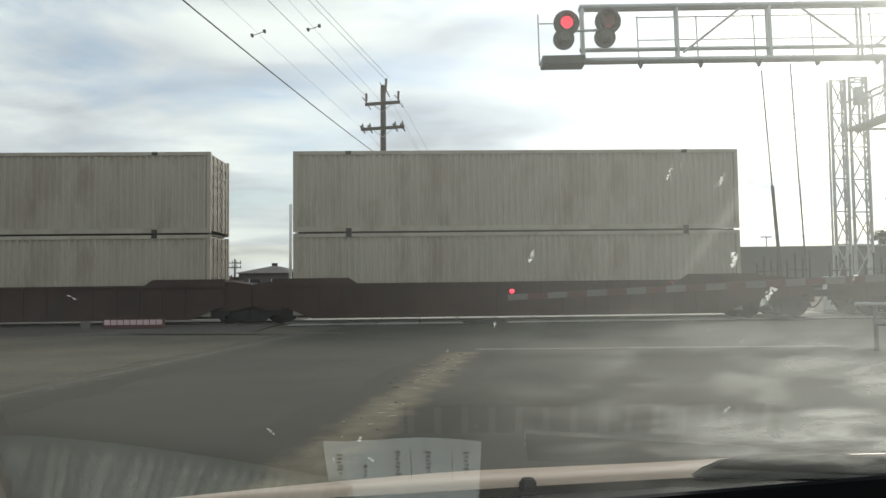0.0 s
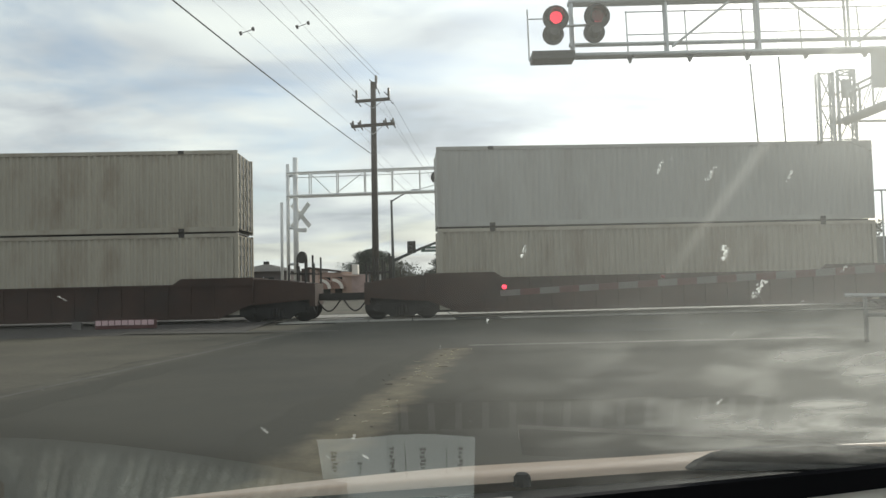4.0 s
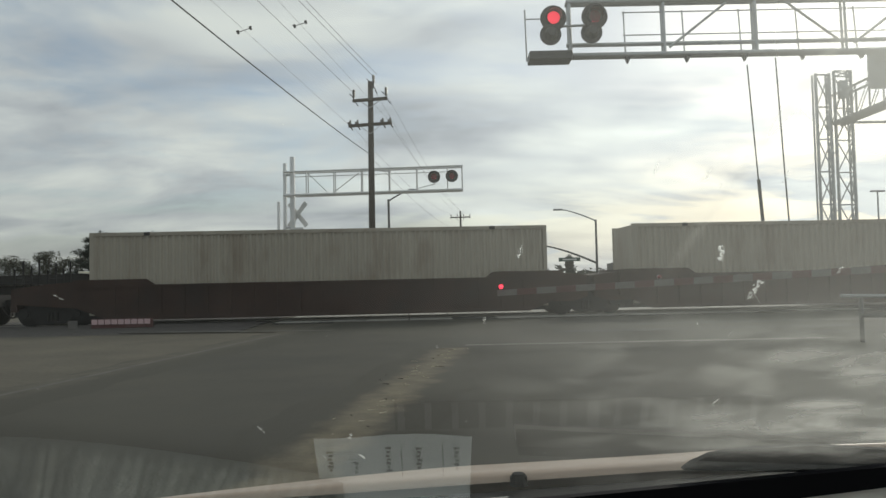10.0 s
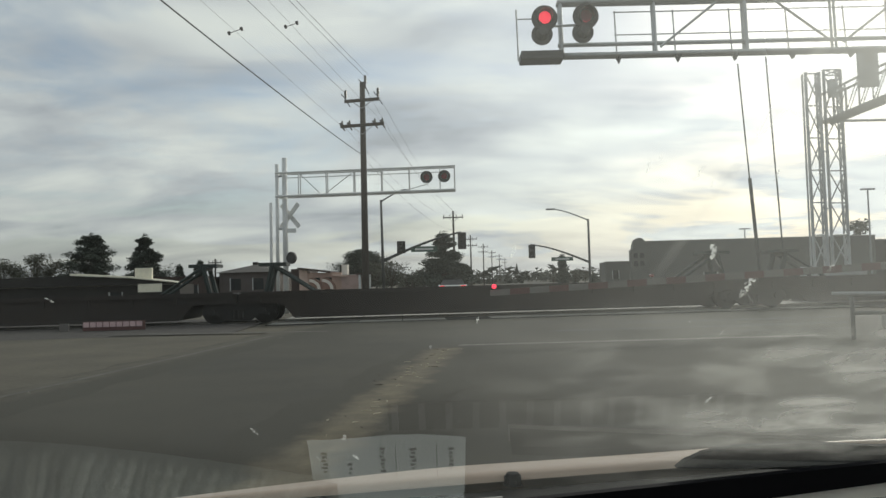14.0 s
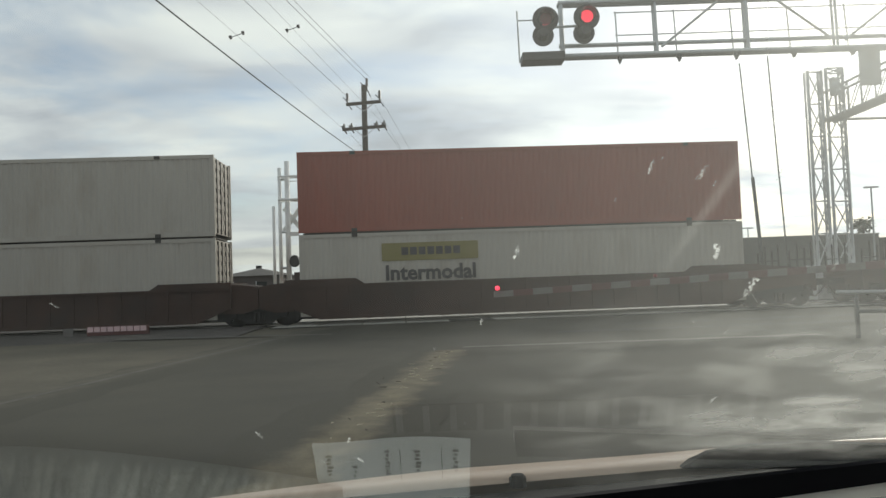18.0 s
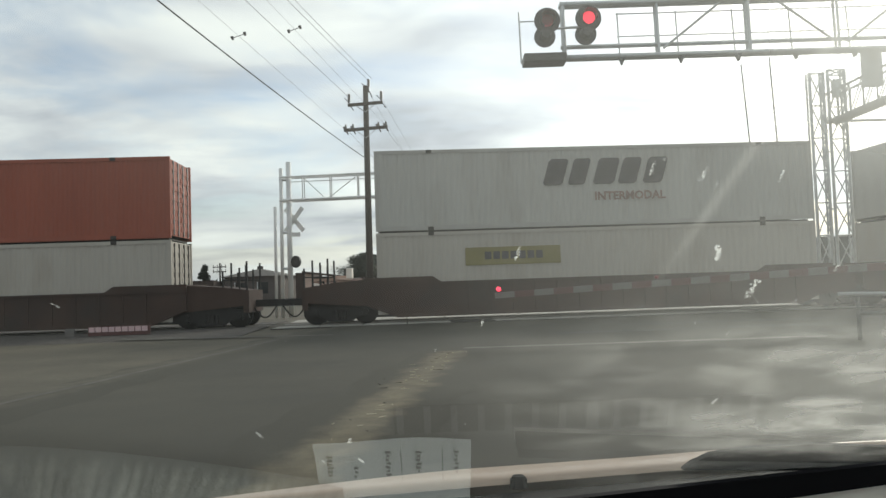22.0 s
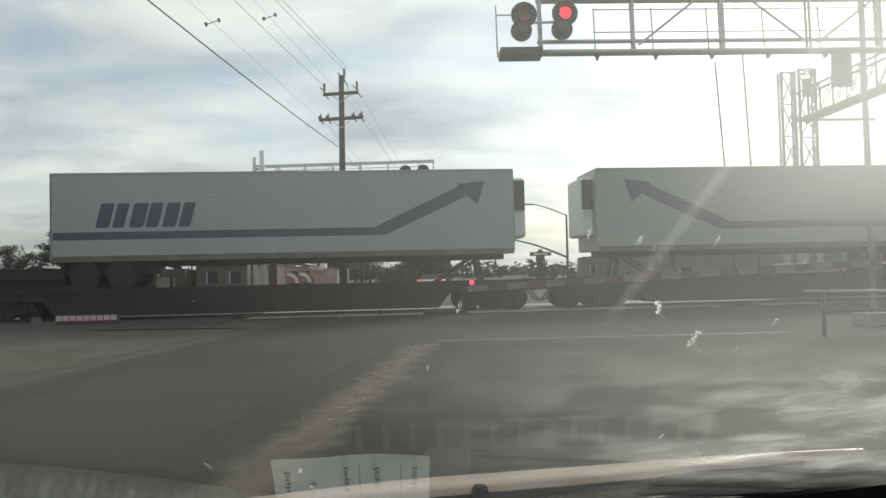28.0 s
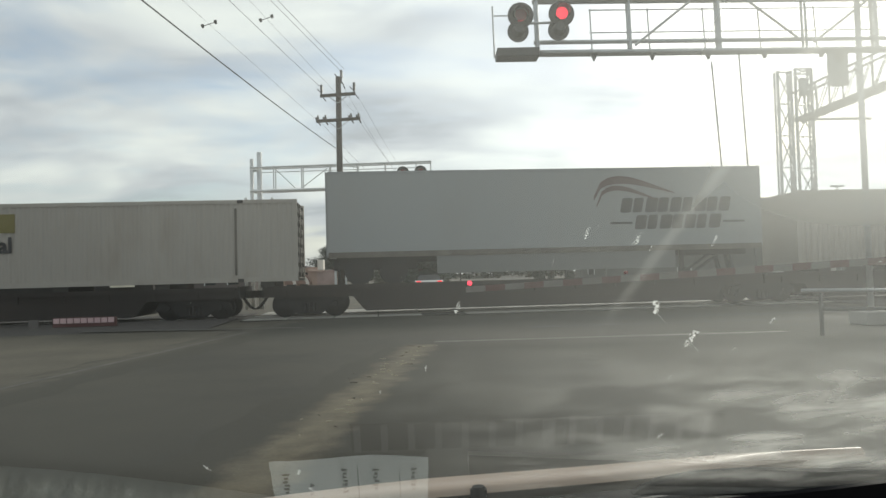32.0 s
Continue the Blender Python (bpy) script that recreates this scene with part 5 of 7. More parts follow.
def platform_mesh(e, far):
    """Deck over an end bogie; at a joint it meets the next unit, at a coupling it tapers off."""
    bm = bmesh.new()
    if far:
        prism(bm, [(e * x, z) for x, z in ((8.3, 0.62), (8.3, 1.58), (9.6, 1.5), (10.75, 1.34), (10.75, 0.82), (9.9, 0.74))], -1.27, 1.27)
        box(bm, *sorted((e * 10.55, e * 10.75)), -1.3, 1.3, 0.55, 0.82)
    else:
        prism(bm, [(e * x, z) for x, z in ((8.3, 0.5), (8.3, 1.56), (9.0, 1.5), (9.52, 1.42), (9.52, 0.66), (9.0, 0.5))], -1.28, 1.28)
    return finish(bm, "end_platform", M_WELL)


def hose_mesh(e):
    bm = bmesh.new()
    pts = [(e * (10.72 + 0.12 * k), -0.4, 0.74 - 0.42 * math.sin(math.pi * min(1.0, k / 7))) for k in range(8)]
    tube(bm, pts, 0.03, 6)
    return finish(bm, "air_hose", M_TRUCK)


def grab_mesh(y):
    bm = bmesh.new()
    for x, h in ((-0.42, 0.62), (-0.12, 0.9), (0.16, 0.72), (0.42, 0.95)):
        rod(bm, (x, y, -0.1), (x, y, h), 0.035, None, 6)
    tube(bm, [(-0.42, y, 0.3), (0.42, y, 0.3)], 0.022, 5)
    return finish(bm, "grab_rail", M_TRUCK)


def flat_car(s0, s1, first, last, hitches=()):
    """One unit of an articulated flat car between the bogies at s0 (front) and s1 (rear); it carries the rear bogie."""
    mid, half = (s0 + s1) / 2, (s0 - s1) / 2
    fx, rx = half + (1.55 if first else -0.04), -half - (1.55 if last else -0.04)
    u = thing("flat_car", Matrix(), "sooty brown articulated flat car unit for trailers", "rail car", "cars of the train")
    bm = bmesh.new()
    prism(bm, [(rx, 0.74), (rx, 1.08), (fx, 1.08), (fx, 0.74), (half - 1.55, 0.70), (half - 1.95, 0.20), (-half + 1.95, 0.20), (-half + 1.55, 0.70)], -1.3, 1.3)
    part("deck", bm, M_FLAT, u, "steel deck and deep side sills")
    boxpart("side_rail", (rx + 0.1, fx - 0.1, -1.36, -1.28, 0.98, 1.13), M_FLAT, u, "low steel side rail")
    boxpart("lower_flange", (-half + 2.0, half - 2.0, -1.36, -1.28, 0.18, 0.28), M_FLAT, u, "flange along the sill")
    for k in range(int((fx - rx) / 1.5)):
        part("stake_pocket", bx("stake_pocket", (-0.07, 0.07, -1.35, -1.3, 0.75, 1.05), M_FLAT), None, u, at=pose(rx + 0.7 + k * 1.5, 0, 0))
    bogie(u, -half)
    if first:
        bogie(u, half)
    for e, far, x in ((1, first, fx), (-1, last, rx)):
        if far:
            part("coupler", bx("coupler", tuple(sorted((0.0, e * 0.45))) + (-0.15, 0.15, 0.72, 0.98), M_TRUCK), None, u, "steel coupler", at=pose(x, 0, 0))
            part("end_sill", bx("end_sill", tuple(sorted((0.0, e * 0.06))) + (-1.32, 1.32, 0.72, 1.15), M_TRUCK), None, u, at=pose(x, 0, 0))
            part("air_hose", cached(("hose", e), lambda e=e: hose_mesh(e)), None, u, "sagging black air hose", at=pose(x - e * 10.72, 0, 0))
    for h, d in hitches:
        part("trailer_hitch", cached(("hitch", d), lambda d=d: hitch_mesh(d)), None, u, "dark green folding trailer hitch stand", at=pose(h - mid, 0, 1.08))
    return ride(u, mid)


def hitch_mesh(d):
    bm = bmesh.new()
    for y in (-0.45, 0.45):
        rod(bm, (0.25 * d, y, 0), (0, y, 1.0), 0.09, None, 6)
        rod(bm, (-1.5 * d, y, 0), (-0.05 * d, y, 0.95), 0.06, None, 6)
    box(bm, -0.5, 0.5, -0.5, 0.5, 0.97, 1.09)
    box(bm, -0.12, 0.12, -0.5, 0.5, 0.85, 0.97)
    return finish(bm, "trailer_hitch", M_HITCH)


def van_body(L, h, material, ribs):
    bm = bmesh.new()
    v = box(bm, -L / 2, L / 2, -CW / 2, CW / 2, 0, h)
    bmesh.ops.bevel(bm, geom=bm.edges[:], offset=0.04, segments=2, affect="EDGES")
    k, x = 0, -L / 2 + 0.6
    while ribs and x < L / 2 - 0.3:
        box(bm, x, x + 0.02, -CW / 2 - 0.004, -CW / 2 + 0.01, 0.2, h - 0.15)
        x += 1.22
    return finish(bm, "van_body", material)


def road_wheel():
    bm = bmesh.new()
    rod(bm, (0, -0.14, 0), (0, 0.14, 0), 0.51, None, 22)
    me = finish(bm, "tyre", M_TYRE)
    return me


def wheel_hub():
    bm = bmesh.new()
    rod(bm, (0, -0.16, 0), (0, 0.0, 0), 0.27, 0.22, 14)
    return finish(bm, "hub", M_TRUCK)


def trailer(L, face, material, label, reefer=False, skirt=False, ribs=True, axles=2, h=3.05):
    """Road trailer standing on a flat car; face is +1 where its nose points along +x. Bottom of the box is 1.02 m above the deck."""
    t = thing("semi_trailer", Matrix(), label, "trailer", "trailers on the train")
    z0 = 1.02
    part("van_body", cached(("van", L, h, material.name, ribs), lambda: van_body(L, h, material, ribs)), None, t, "panelled van body", at=pose(0, 0, z0))
    part("bottom_rail", bx("t_bottom_rail", (-L / 2 + .05, L / 2 - .05, -CW / 2 - 0.012, -CW / 2 + 0.02, z0 - 0.04, z0 + 0.16), M_RAILDIRT), None, t, "grimy bottom rail")
    part("top_rail", bx("t_top_rail", (-L / 2 + .05, L / 2 - .05, -CW / 2 - 0.012, -CW / 2 + 0.02, z0 + h - 0.1, z0 + h - 0.02), M_STEEL), None, t, "thin metal top rail")
    part("underframe", bx("underframe", (-L / 2 + .3, L / 2 - .3, -0.55, 0.55, z0 - 0.22, z0), M_TRUCK), None, t)
    n = 0
    for k in range(axles):
        x = -face * (L / 2 - 1.1 - k * 1.25)
        part("axle", bx("axle", (-0.06, 0.06, -1.0, 1.0, 0.45, 0.57), M_TRUCK), None, t, at=pose(x, 0, 0))
        for y in (-1.1, -0.78, 0.78, 1.1):
            w = part("wheel", cached("tyre", road_wheel), None, t, "black road tyre", at=pose(x, y, 0.51))
            if y == -1.1:
                part("hub", cached("hub", wheel_hub), None, w)
    x = -face * (L / 2 - 1.7)
    part("suspension", bx("suspension", (x - 1.5, x + 1.5, -1.0, 1.0, 0.55, z0 - 0.05), M_TRUCK), None, t)
    x = -face * (L / 2 - 0.4)
    part("mud_flap", bx("mud_flap", (x - .02, x + .02, -1.2, -0.6, 0.2, 0.95), M_TYRE), None, t)
    x = face * (L / 2 - 3.0)
    for y in (-0.85, 0.85):
        part("landing_leg", bx("landing_leg", (x - .07, x + .07, y - .07, y + .07, 0.35, z0), M_TRUCK), None, t)
    # rear door frame
    x = -face * L / 2
    part("rear_frame", bx("rear_frame", tuple(sorted((x, x - face * 0.03))) + (-CW / 2, CW / 2, z0, z0 + h), M_STEEL), None, t, "rear door frame")
    if reefer:
        x = face * L / 2
        part("refrigeration_unit", bx("reefer", tuple(sorted((x, x + face * 0.48))) + (-0.95, 0.95, z0 + 0.55, z0 + 2.75), M_WHITE, 0.08), None, t, "white refrigeration unit")
        part("grille", bx("grille", tuple(sorted((x + face * .05, x + face * 0.44))) + (-1.0, -0.95, z0 + 1.55, z0 + 2.65), M_BLACK), None, t, "black grille")
    if skirt:
        x0, x1 = sorted((face * (L / 2 - 3.4), -face * (L / 2 - 3.9)))
        part("side_skirt", bx("skirt", (x0, x1, -CW / 2 + 0.02, -CW / 2 + 0.05, 0.35, z0 - 0.04), M_GREYT), None, t, "grey side skirt")
    return t


def stack(R, mats, marks=(None, None), smooth=(False, False)):
    """Two containers in a well, the lower one first; marks are functions that paint a side."""
    for k, (m, lab) in enumerate(mats):
        c = container(m, lab, smooth[k])
        if marks[k]:
            marks[k](c)
        if k:
            # dark block added so that no light shows through the gap
            part("floor_beam", bx("floor_beam", (-7.95, 7.95, -1.08, 1.08, -0.066, 0.0), M_SEAM), None, c, "dark block added to shade the gap between containers")
            for sx in (-1, 1):
                for sy in (-1, 1):
                    part("stacking_cone", bx("stacking_cone", (-0.09, 0.09, -0.09, 0.09, -0.07, 0.0), M_SEAM), None, c, at=pose(sx * 6.1, sy * 1.15, 0))
        ride(c, R - 8.075, 0.31 + k * (CH + 0.07))


BG = (M_BEIGE, "dirty beige corrugated steel container")
GY = (M_GREYC, "pale grey corrugated steel container")
WH = (M_WHITEC, "white corrugated steel container with grime")
RD = (M_REDC, "rust-red corrugated steel container")
OR = (M_ORANGEC, "orange-red corrugated steel container")


def mark_low(c):
    yellow_sign(c, -5.25, CH - 1.03)


def mark_full(c):
    yellow_sign(c, -5.25, CH - 0.88)


def mark_plain(c):
    yellow_sign(c, -5.25, CH - 0.98, text=False)


def mark_mid(c):
    yellow_sign(c, -5.0, CH - 1.25, text=False)


def mark_slant(c):
    brand_bars(c, -2.0, CH - 1.4, 5, 0.72, 0.95, 0.2, M_INK, "plain dark slanted bars of a company mark", 0.3, "sw")
    word("INTERMODAL", 0.42, 1.2, CH - 1.85, c, "small rusty brown lettering", M_RUSTMARK)


def mark_dark(c):
    plate("dark_panel", "u", (3.6, 5.8, CH - 1.25, CH - 0.62), M_NAVY, c, "dark blue sign panel with pale bars")
    for k in range(5):
        x = 4.0 + k * 0.29
        bm = bmesh.new()
        box(bm, x, x + 0.2, -CW / 2 - 0.012, -CW / 2 - 0.004, CH - 1.1, CH - 0.78)
        part("sign_bar", bm, M_WHITE, c)
    yellow_sign(c, -5.25, CH - 1.02)


STACKS = [
    (33.6, (BG, BG), (None, None)), (10.16, (BG, BG), (None, None)), (-8.9, (BG, BG), (None, None)), (-28.2, (GY, GY), (None, None)),
    (-51.61, (GY, BG), (None, None)), (-70.76, (BG, BG), (None, None)), (-90.06, (BG, GY), (None, None)), (-113.3, (BG, BG), (None, None)),
    (-136.14, (BG, BG), (None, None)), (-159.35, (BG, BG), (None, None)), (-178.66, (BG, GY), (None, None)),
    (-459.38, (WH, RD), (mark_low, None)), (-478.45, (WH, WH), (mark_low, mark_full)), (-497.6, (WH, WH), (mark_low, mark_full)),
    (-520.93, (WH, WH), (mark_low, mark_plain)), (-540.22, (WH, GY), (mark_mid, mark_slant)), (-559.53, (WH, GY), (mark_mid, mark_slant)),
    (-582.88, (WH, OR), (mark_low, None)), (-605.93, (OR, WH), (None, mark_dark)), (-625.22, (WH, WH), (mark_low, mark_plain)),
    (-644.5, (WH, WH), (mark_low, mark_full)),
]
for R, mats, marks in STACKS:
    stack(R, mats, marks, (R < -400, R < -400 or mats[1] is GY))
SINGLES = [-197.75, -221.09, -240.12, -259.4, -397.84, -416.99]
for R in SINGLES:
    ride(container(*BG), R - 8.075, 0.37)
WELLS = sorted([r for r, *_ in STACKS] + SINGLES + [-436.1], reverse=True)
for k, R in enumerate(WELLS):
    front = k == 0 or (WELLS[k - 1] - 16.15) - R > 4.5
    back = k == len(WELLS) - 1 or (R - 16.15) - WELLS[k + 1] > 4.5
    ride(well_car(R, front, back, "empty rusty brown well car unit" if R == -436.1 else "rusty brown double-stack well car unit"), R - 8.075)

# bogies of each articulated car, front to rear
SPINES = [(-280.6, -298.4, -316.7, -334.4), (-338.2, -355.5, -374.2, -392.0), (-666.3, -684.2, -702.2, -720.1),
          (-723.9, -741.0, -759.7, -777.3), (-781.6, -798.4, -815.2, -832.0), (-836.0, -853.0)]
HITCH = [(-281.6, 1), (-299.6, 1), (-315.5, -1), (-317.75, 1), (-333.9, -1), (-338.9, 1), (-353.8, -1), (-356.5, 1), (-373.1, -1), (-375.6, 1),
         (-666.8, 1), (-676.2, 1), (-685.6, 1), (-718.9, -1), (-724.4, 1), (-758.3, -1), (-776.9, -1), (-781.9, 1), (-816.3, 1)]
for car in SPINES:
    for k, (s0, s1) in enumerate(zip(car, car[1:])):
        first, last = k == 0, k == len(car) - 2
        lo, hi = s1 - (1.5 if last else 0.0), s0 + (1.5 if first else 0.0)
        flat_car(s0, s1, first, last, [h for h in HITCH if lo <= h[0] < hi])


def emblem(t, x):
    def build():
        bm = bmesh.new()
        pts = [(-0.42, 0.1), (0, -0.42), (0.42, 0.1), (0.42, 0.52), (-0.42, 0.52)]
        prism(bm, [(x + a, 3.0 + b) for a, b in pts], -CW / 2 - 0.006, -CW / 2 + 0.012)
        return finish(bm, "emblem", M_OLIVE)
    e = part("emblem", cached(("emblem", x), build), None, t, "dark olive shield-shaped emblem")
    for k in (-0.2, 0.0, 0.2):
        plate("emblem_bar", "eb", (round(x + k - 0.05, 3), round(x + k + 0.05, 3), 2.95, 3.35), M_GREYT, e, "")


def on_deck(ob, R, L, z=1.08):
    ride(ob, R - L / 2, z)


GT = "grey van trailer riding on a flat car"
t = trailer(13.7, 1, M_GREYT, GT)
emblem(t, 5.3)
on_deck(t, -280.47, 13.7)
t = trailer(8.6, -1, M_GREYT, "short grey van trailer with a dark emblem", axles=1)
emblem(t, -3.0)
on_deck(t, -326.2, 8.6)
t = trailer(8.6, 1, M_GREYT, "short grey van trailer with a dark emblem", axles=1)
emblem(t, 2.8)
on_deck(t, -337.45, 8.6)
WT = "short white van trailer on a flat car"
t = trailer(8.6, 1, M_TRAILER, "short white van trailer with large dark bars of a company mark", axles=1)
brand_bars(t, -3.35, 2.0, 7, 0.82, 1.1, 0.16, M_INK, "large dark plain bar", 0.0, "rw")
on_deck(t, -665.7, 8.6)
for R in (-675.07, -684.5):
    on_deck(trailer(8.6, 1, M_TRAILER, WT, axles=1), R, 8.6)


def arrow_mark(t, d):
    """Blue stripe that rises to an arrow head at the nose (d = +1: nose at +x)."""
    z = 1.02
    def build():
        bm = bmesh.new()
        pts = [(-8.0, z + 0.72), (3.4, z + 0.72), (6.3, z + 2.05), (6.1, z + 2.45), (3.0, z + 1.0), (-8.0, z + 0.98)]
        prism(bm, [(d * x, q) for x, q in pts], -CW / 2 - 0.007, -CW / 2 + 0.012)
        prism(bm, [(d * x, q) for x, q in ((6.0, z + 2.5), (7.0, z + 2.62), (6.75, z + 1.78), (6.3, z + 2.1))], -CW / 2 - 0.009, -CW / 2 + 0.012)
        return finish(bm, "blue_stripe", M_BLUE)
    part("blue_stripe", cached(("arrow", d), build), None, t, "blue stripe rising to an arrow head")
    x = -6.6 if d > 0 else 3.6
    brand_bars(t, x, 2.05 + 0.1, 6, 0.46, 0.85, 0.1, M_NAVY, "plain navy bar of a company mark", 0.25, "mt")
    if d > 0:
        return
    plate("name_panel", "np", (x + 0.55, x + 3.25, z + 0.66, z + 1.0), M_TRAILER, t, "white panel over the stripe").location.y = -0.006
    word("INTERMODAL", 0.36, x + 1.9, z + 0.84, t, "small dark lettering").location.y -= 0.006


for R, d in ((-703.85, -1), (-723.05, 1), (-743.3, -1)):
    t = trailer(16.15, d, M_TRAILER, "white refrigerated trailer with a blue arrow stripe", reefer=True, ribs=False)
    arrow_mark(t, d)
    on_deck(t, R, 16.15)
t = trailer(16.15, -1, M_SILVER, "silver-grey van trailer with a small emblem", h=3.05, skirt=True)
bm = bmesh.new()
prism(bm, [(-6.4, 2.6), (-5.95, 2.2), (-5.5, 2.6), (-5.5, 3.2), (-6.4, 3.2)], -CW / 2 - 0.006, -CW / 2 + 0.012)
part("emblem", bm, M_BROWN, t, "small faded brown shield emblem")
brand_bars(t, 4.2, 2.35, 7, 0.22, 0.28, 0.07, M_PALEMARK, "small worn grey bar of a company mark", 0, "sm")
on_deck(t, -761.88, 16.15)


def swoosh(t):
    """Dark curved swoosh over two rows of letter bars, with a thin line at both ends of the lower row."""
    def build():
        bm = bmesh.new()
        for dz, th, x0, x1 in ((0.0, 0.26, 1.66, 4.74), (-0.30, 0.15, 1.75, 4.2)):
            up, dn = [], []
            for j in range(13):
                f = j / 12
                x = x0 + (x1 - x0) * f
                z = 2.95 + dz + 0.62 * math.sin(math.pi * f ** 0.55) + 0.15 * f
                w = th * math.sin(math.pi * min(1.0, 0.06 + f * 0.94) ** 0.6) + 0.03
                up.append((x, z + w / 2))
                dn.append((x, z - w / 2))
            prism(bm, up + dn[::-1], -CW / 2 - 0.007, -CW / 2 + 0.012)
        return finish(bm, "swoosh", M_MAROON)
    part("swoosh", cached("swoosh", build), None, t, "dark maroon curved swoosh")
    brand_bars(t, 2.62, 2.40, 9, 0.41, 0.54, 0.06, M_INK, "plain dark bar of a company mark", 0.2, "ta")
    brand_bars(t, 3.15, 1.78, 7, 0.41, 0.52, 0.06, M_INK, "plain dark bar of a company mark", 0.2, "tb")
    for x0, x1 in ((2.25, 3.08), (6.55, 7.4)):
        plate("mark_line", "ml", (x0, x1, 1.98, 2.06), M_INK, t, "thin dark line beside the bars")


for R, sk in ((-780.83, False), (-815.18, True)):
    t = trailer(16.15, 1, M_TRAILER, "white van trailer with a maroon swoosh mark", skirt=sk)
    swoosh(t)
    on_deck(t, R, 16.15)
for R, sx in ((-797.66, 1.6), (-832.36, -5.0)):
    c = container(*WH, smooth=sx < 0)
    yellow_sign(c, sx, CH - 1.0)
    if sx < 0:
        plate("drip_stain", "d", (5.9, 5.98, 0.25, CH - 0.3), M_RAILDIRT, c, "dark vertical seam")
    for x in (-7.0, -3.4, 0, 3.4, 7.0):
        part("skid", bx("skid", (-0.25, 0.25, -1.2, 1.2, -0.21, 0.0), M_SEAM), None, c, "dark steel bolster under the container", at=pose(x, 0, 0))
    ride(c, R - 8.075, 1.3)


# ---- the car from which the crossing is seen ----
M_HOOD = mat("beige_car_paint", (0.40, 0.30, 0.22), 0.35, var=0.05, bump=0.0, dirt=(0.3, 0.24, 0.18), dirt_amount=0.4)
M_COWL = mat("black_cowl_plastic", (0.007, 0.0075, 0.008), 0.85, var=0.3, scale=6, fine=80, bump=0.002, spec=0.15)
M_DASH = mat("grey_dash_vinyl", (0.075, 0.08, 0.074), 0.7, var=0.15, scale=8, fine=120, bump=0.002)
M_MAT = mat("grey_green_dash_mat", (0.38, 0.41, 0.37), 0.85, var=0.2, scale=10, fine=90, bump=0.003)
M_RIB = mat("grey_vent_rib", (0.085, 0.088, 0.082), 0.5, var=0.1, bump=0)
M_PAPER = mat("white_paper", (0.78, 0.84, 0.80), 0.8, var=0.05, bump=0)
M_PRINT = mat("faded_print", (0.11, 0.13, 0.13), 0.8, var=0.2, bump=0)
M_LINER = mat("grey_headliner", (0.10, 0.10, 0.095), 0.9, var=0.1, bump=0.002)
RAKE = radians(32)


def glass_z(y):
    return 1.322 - (y - 0.5) * math.tan(RAKE)


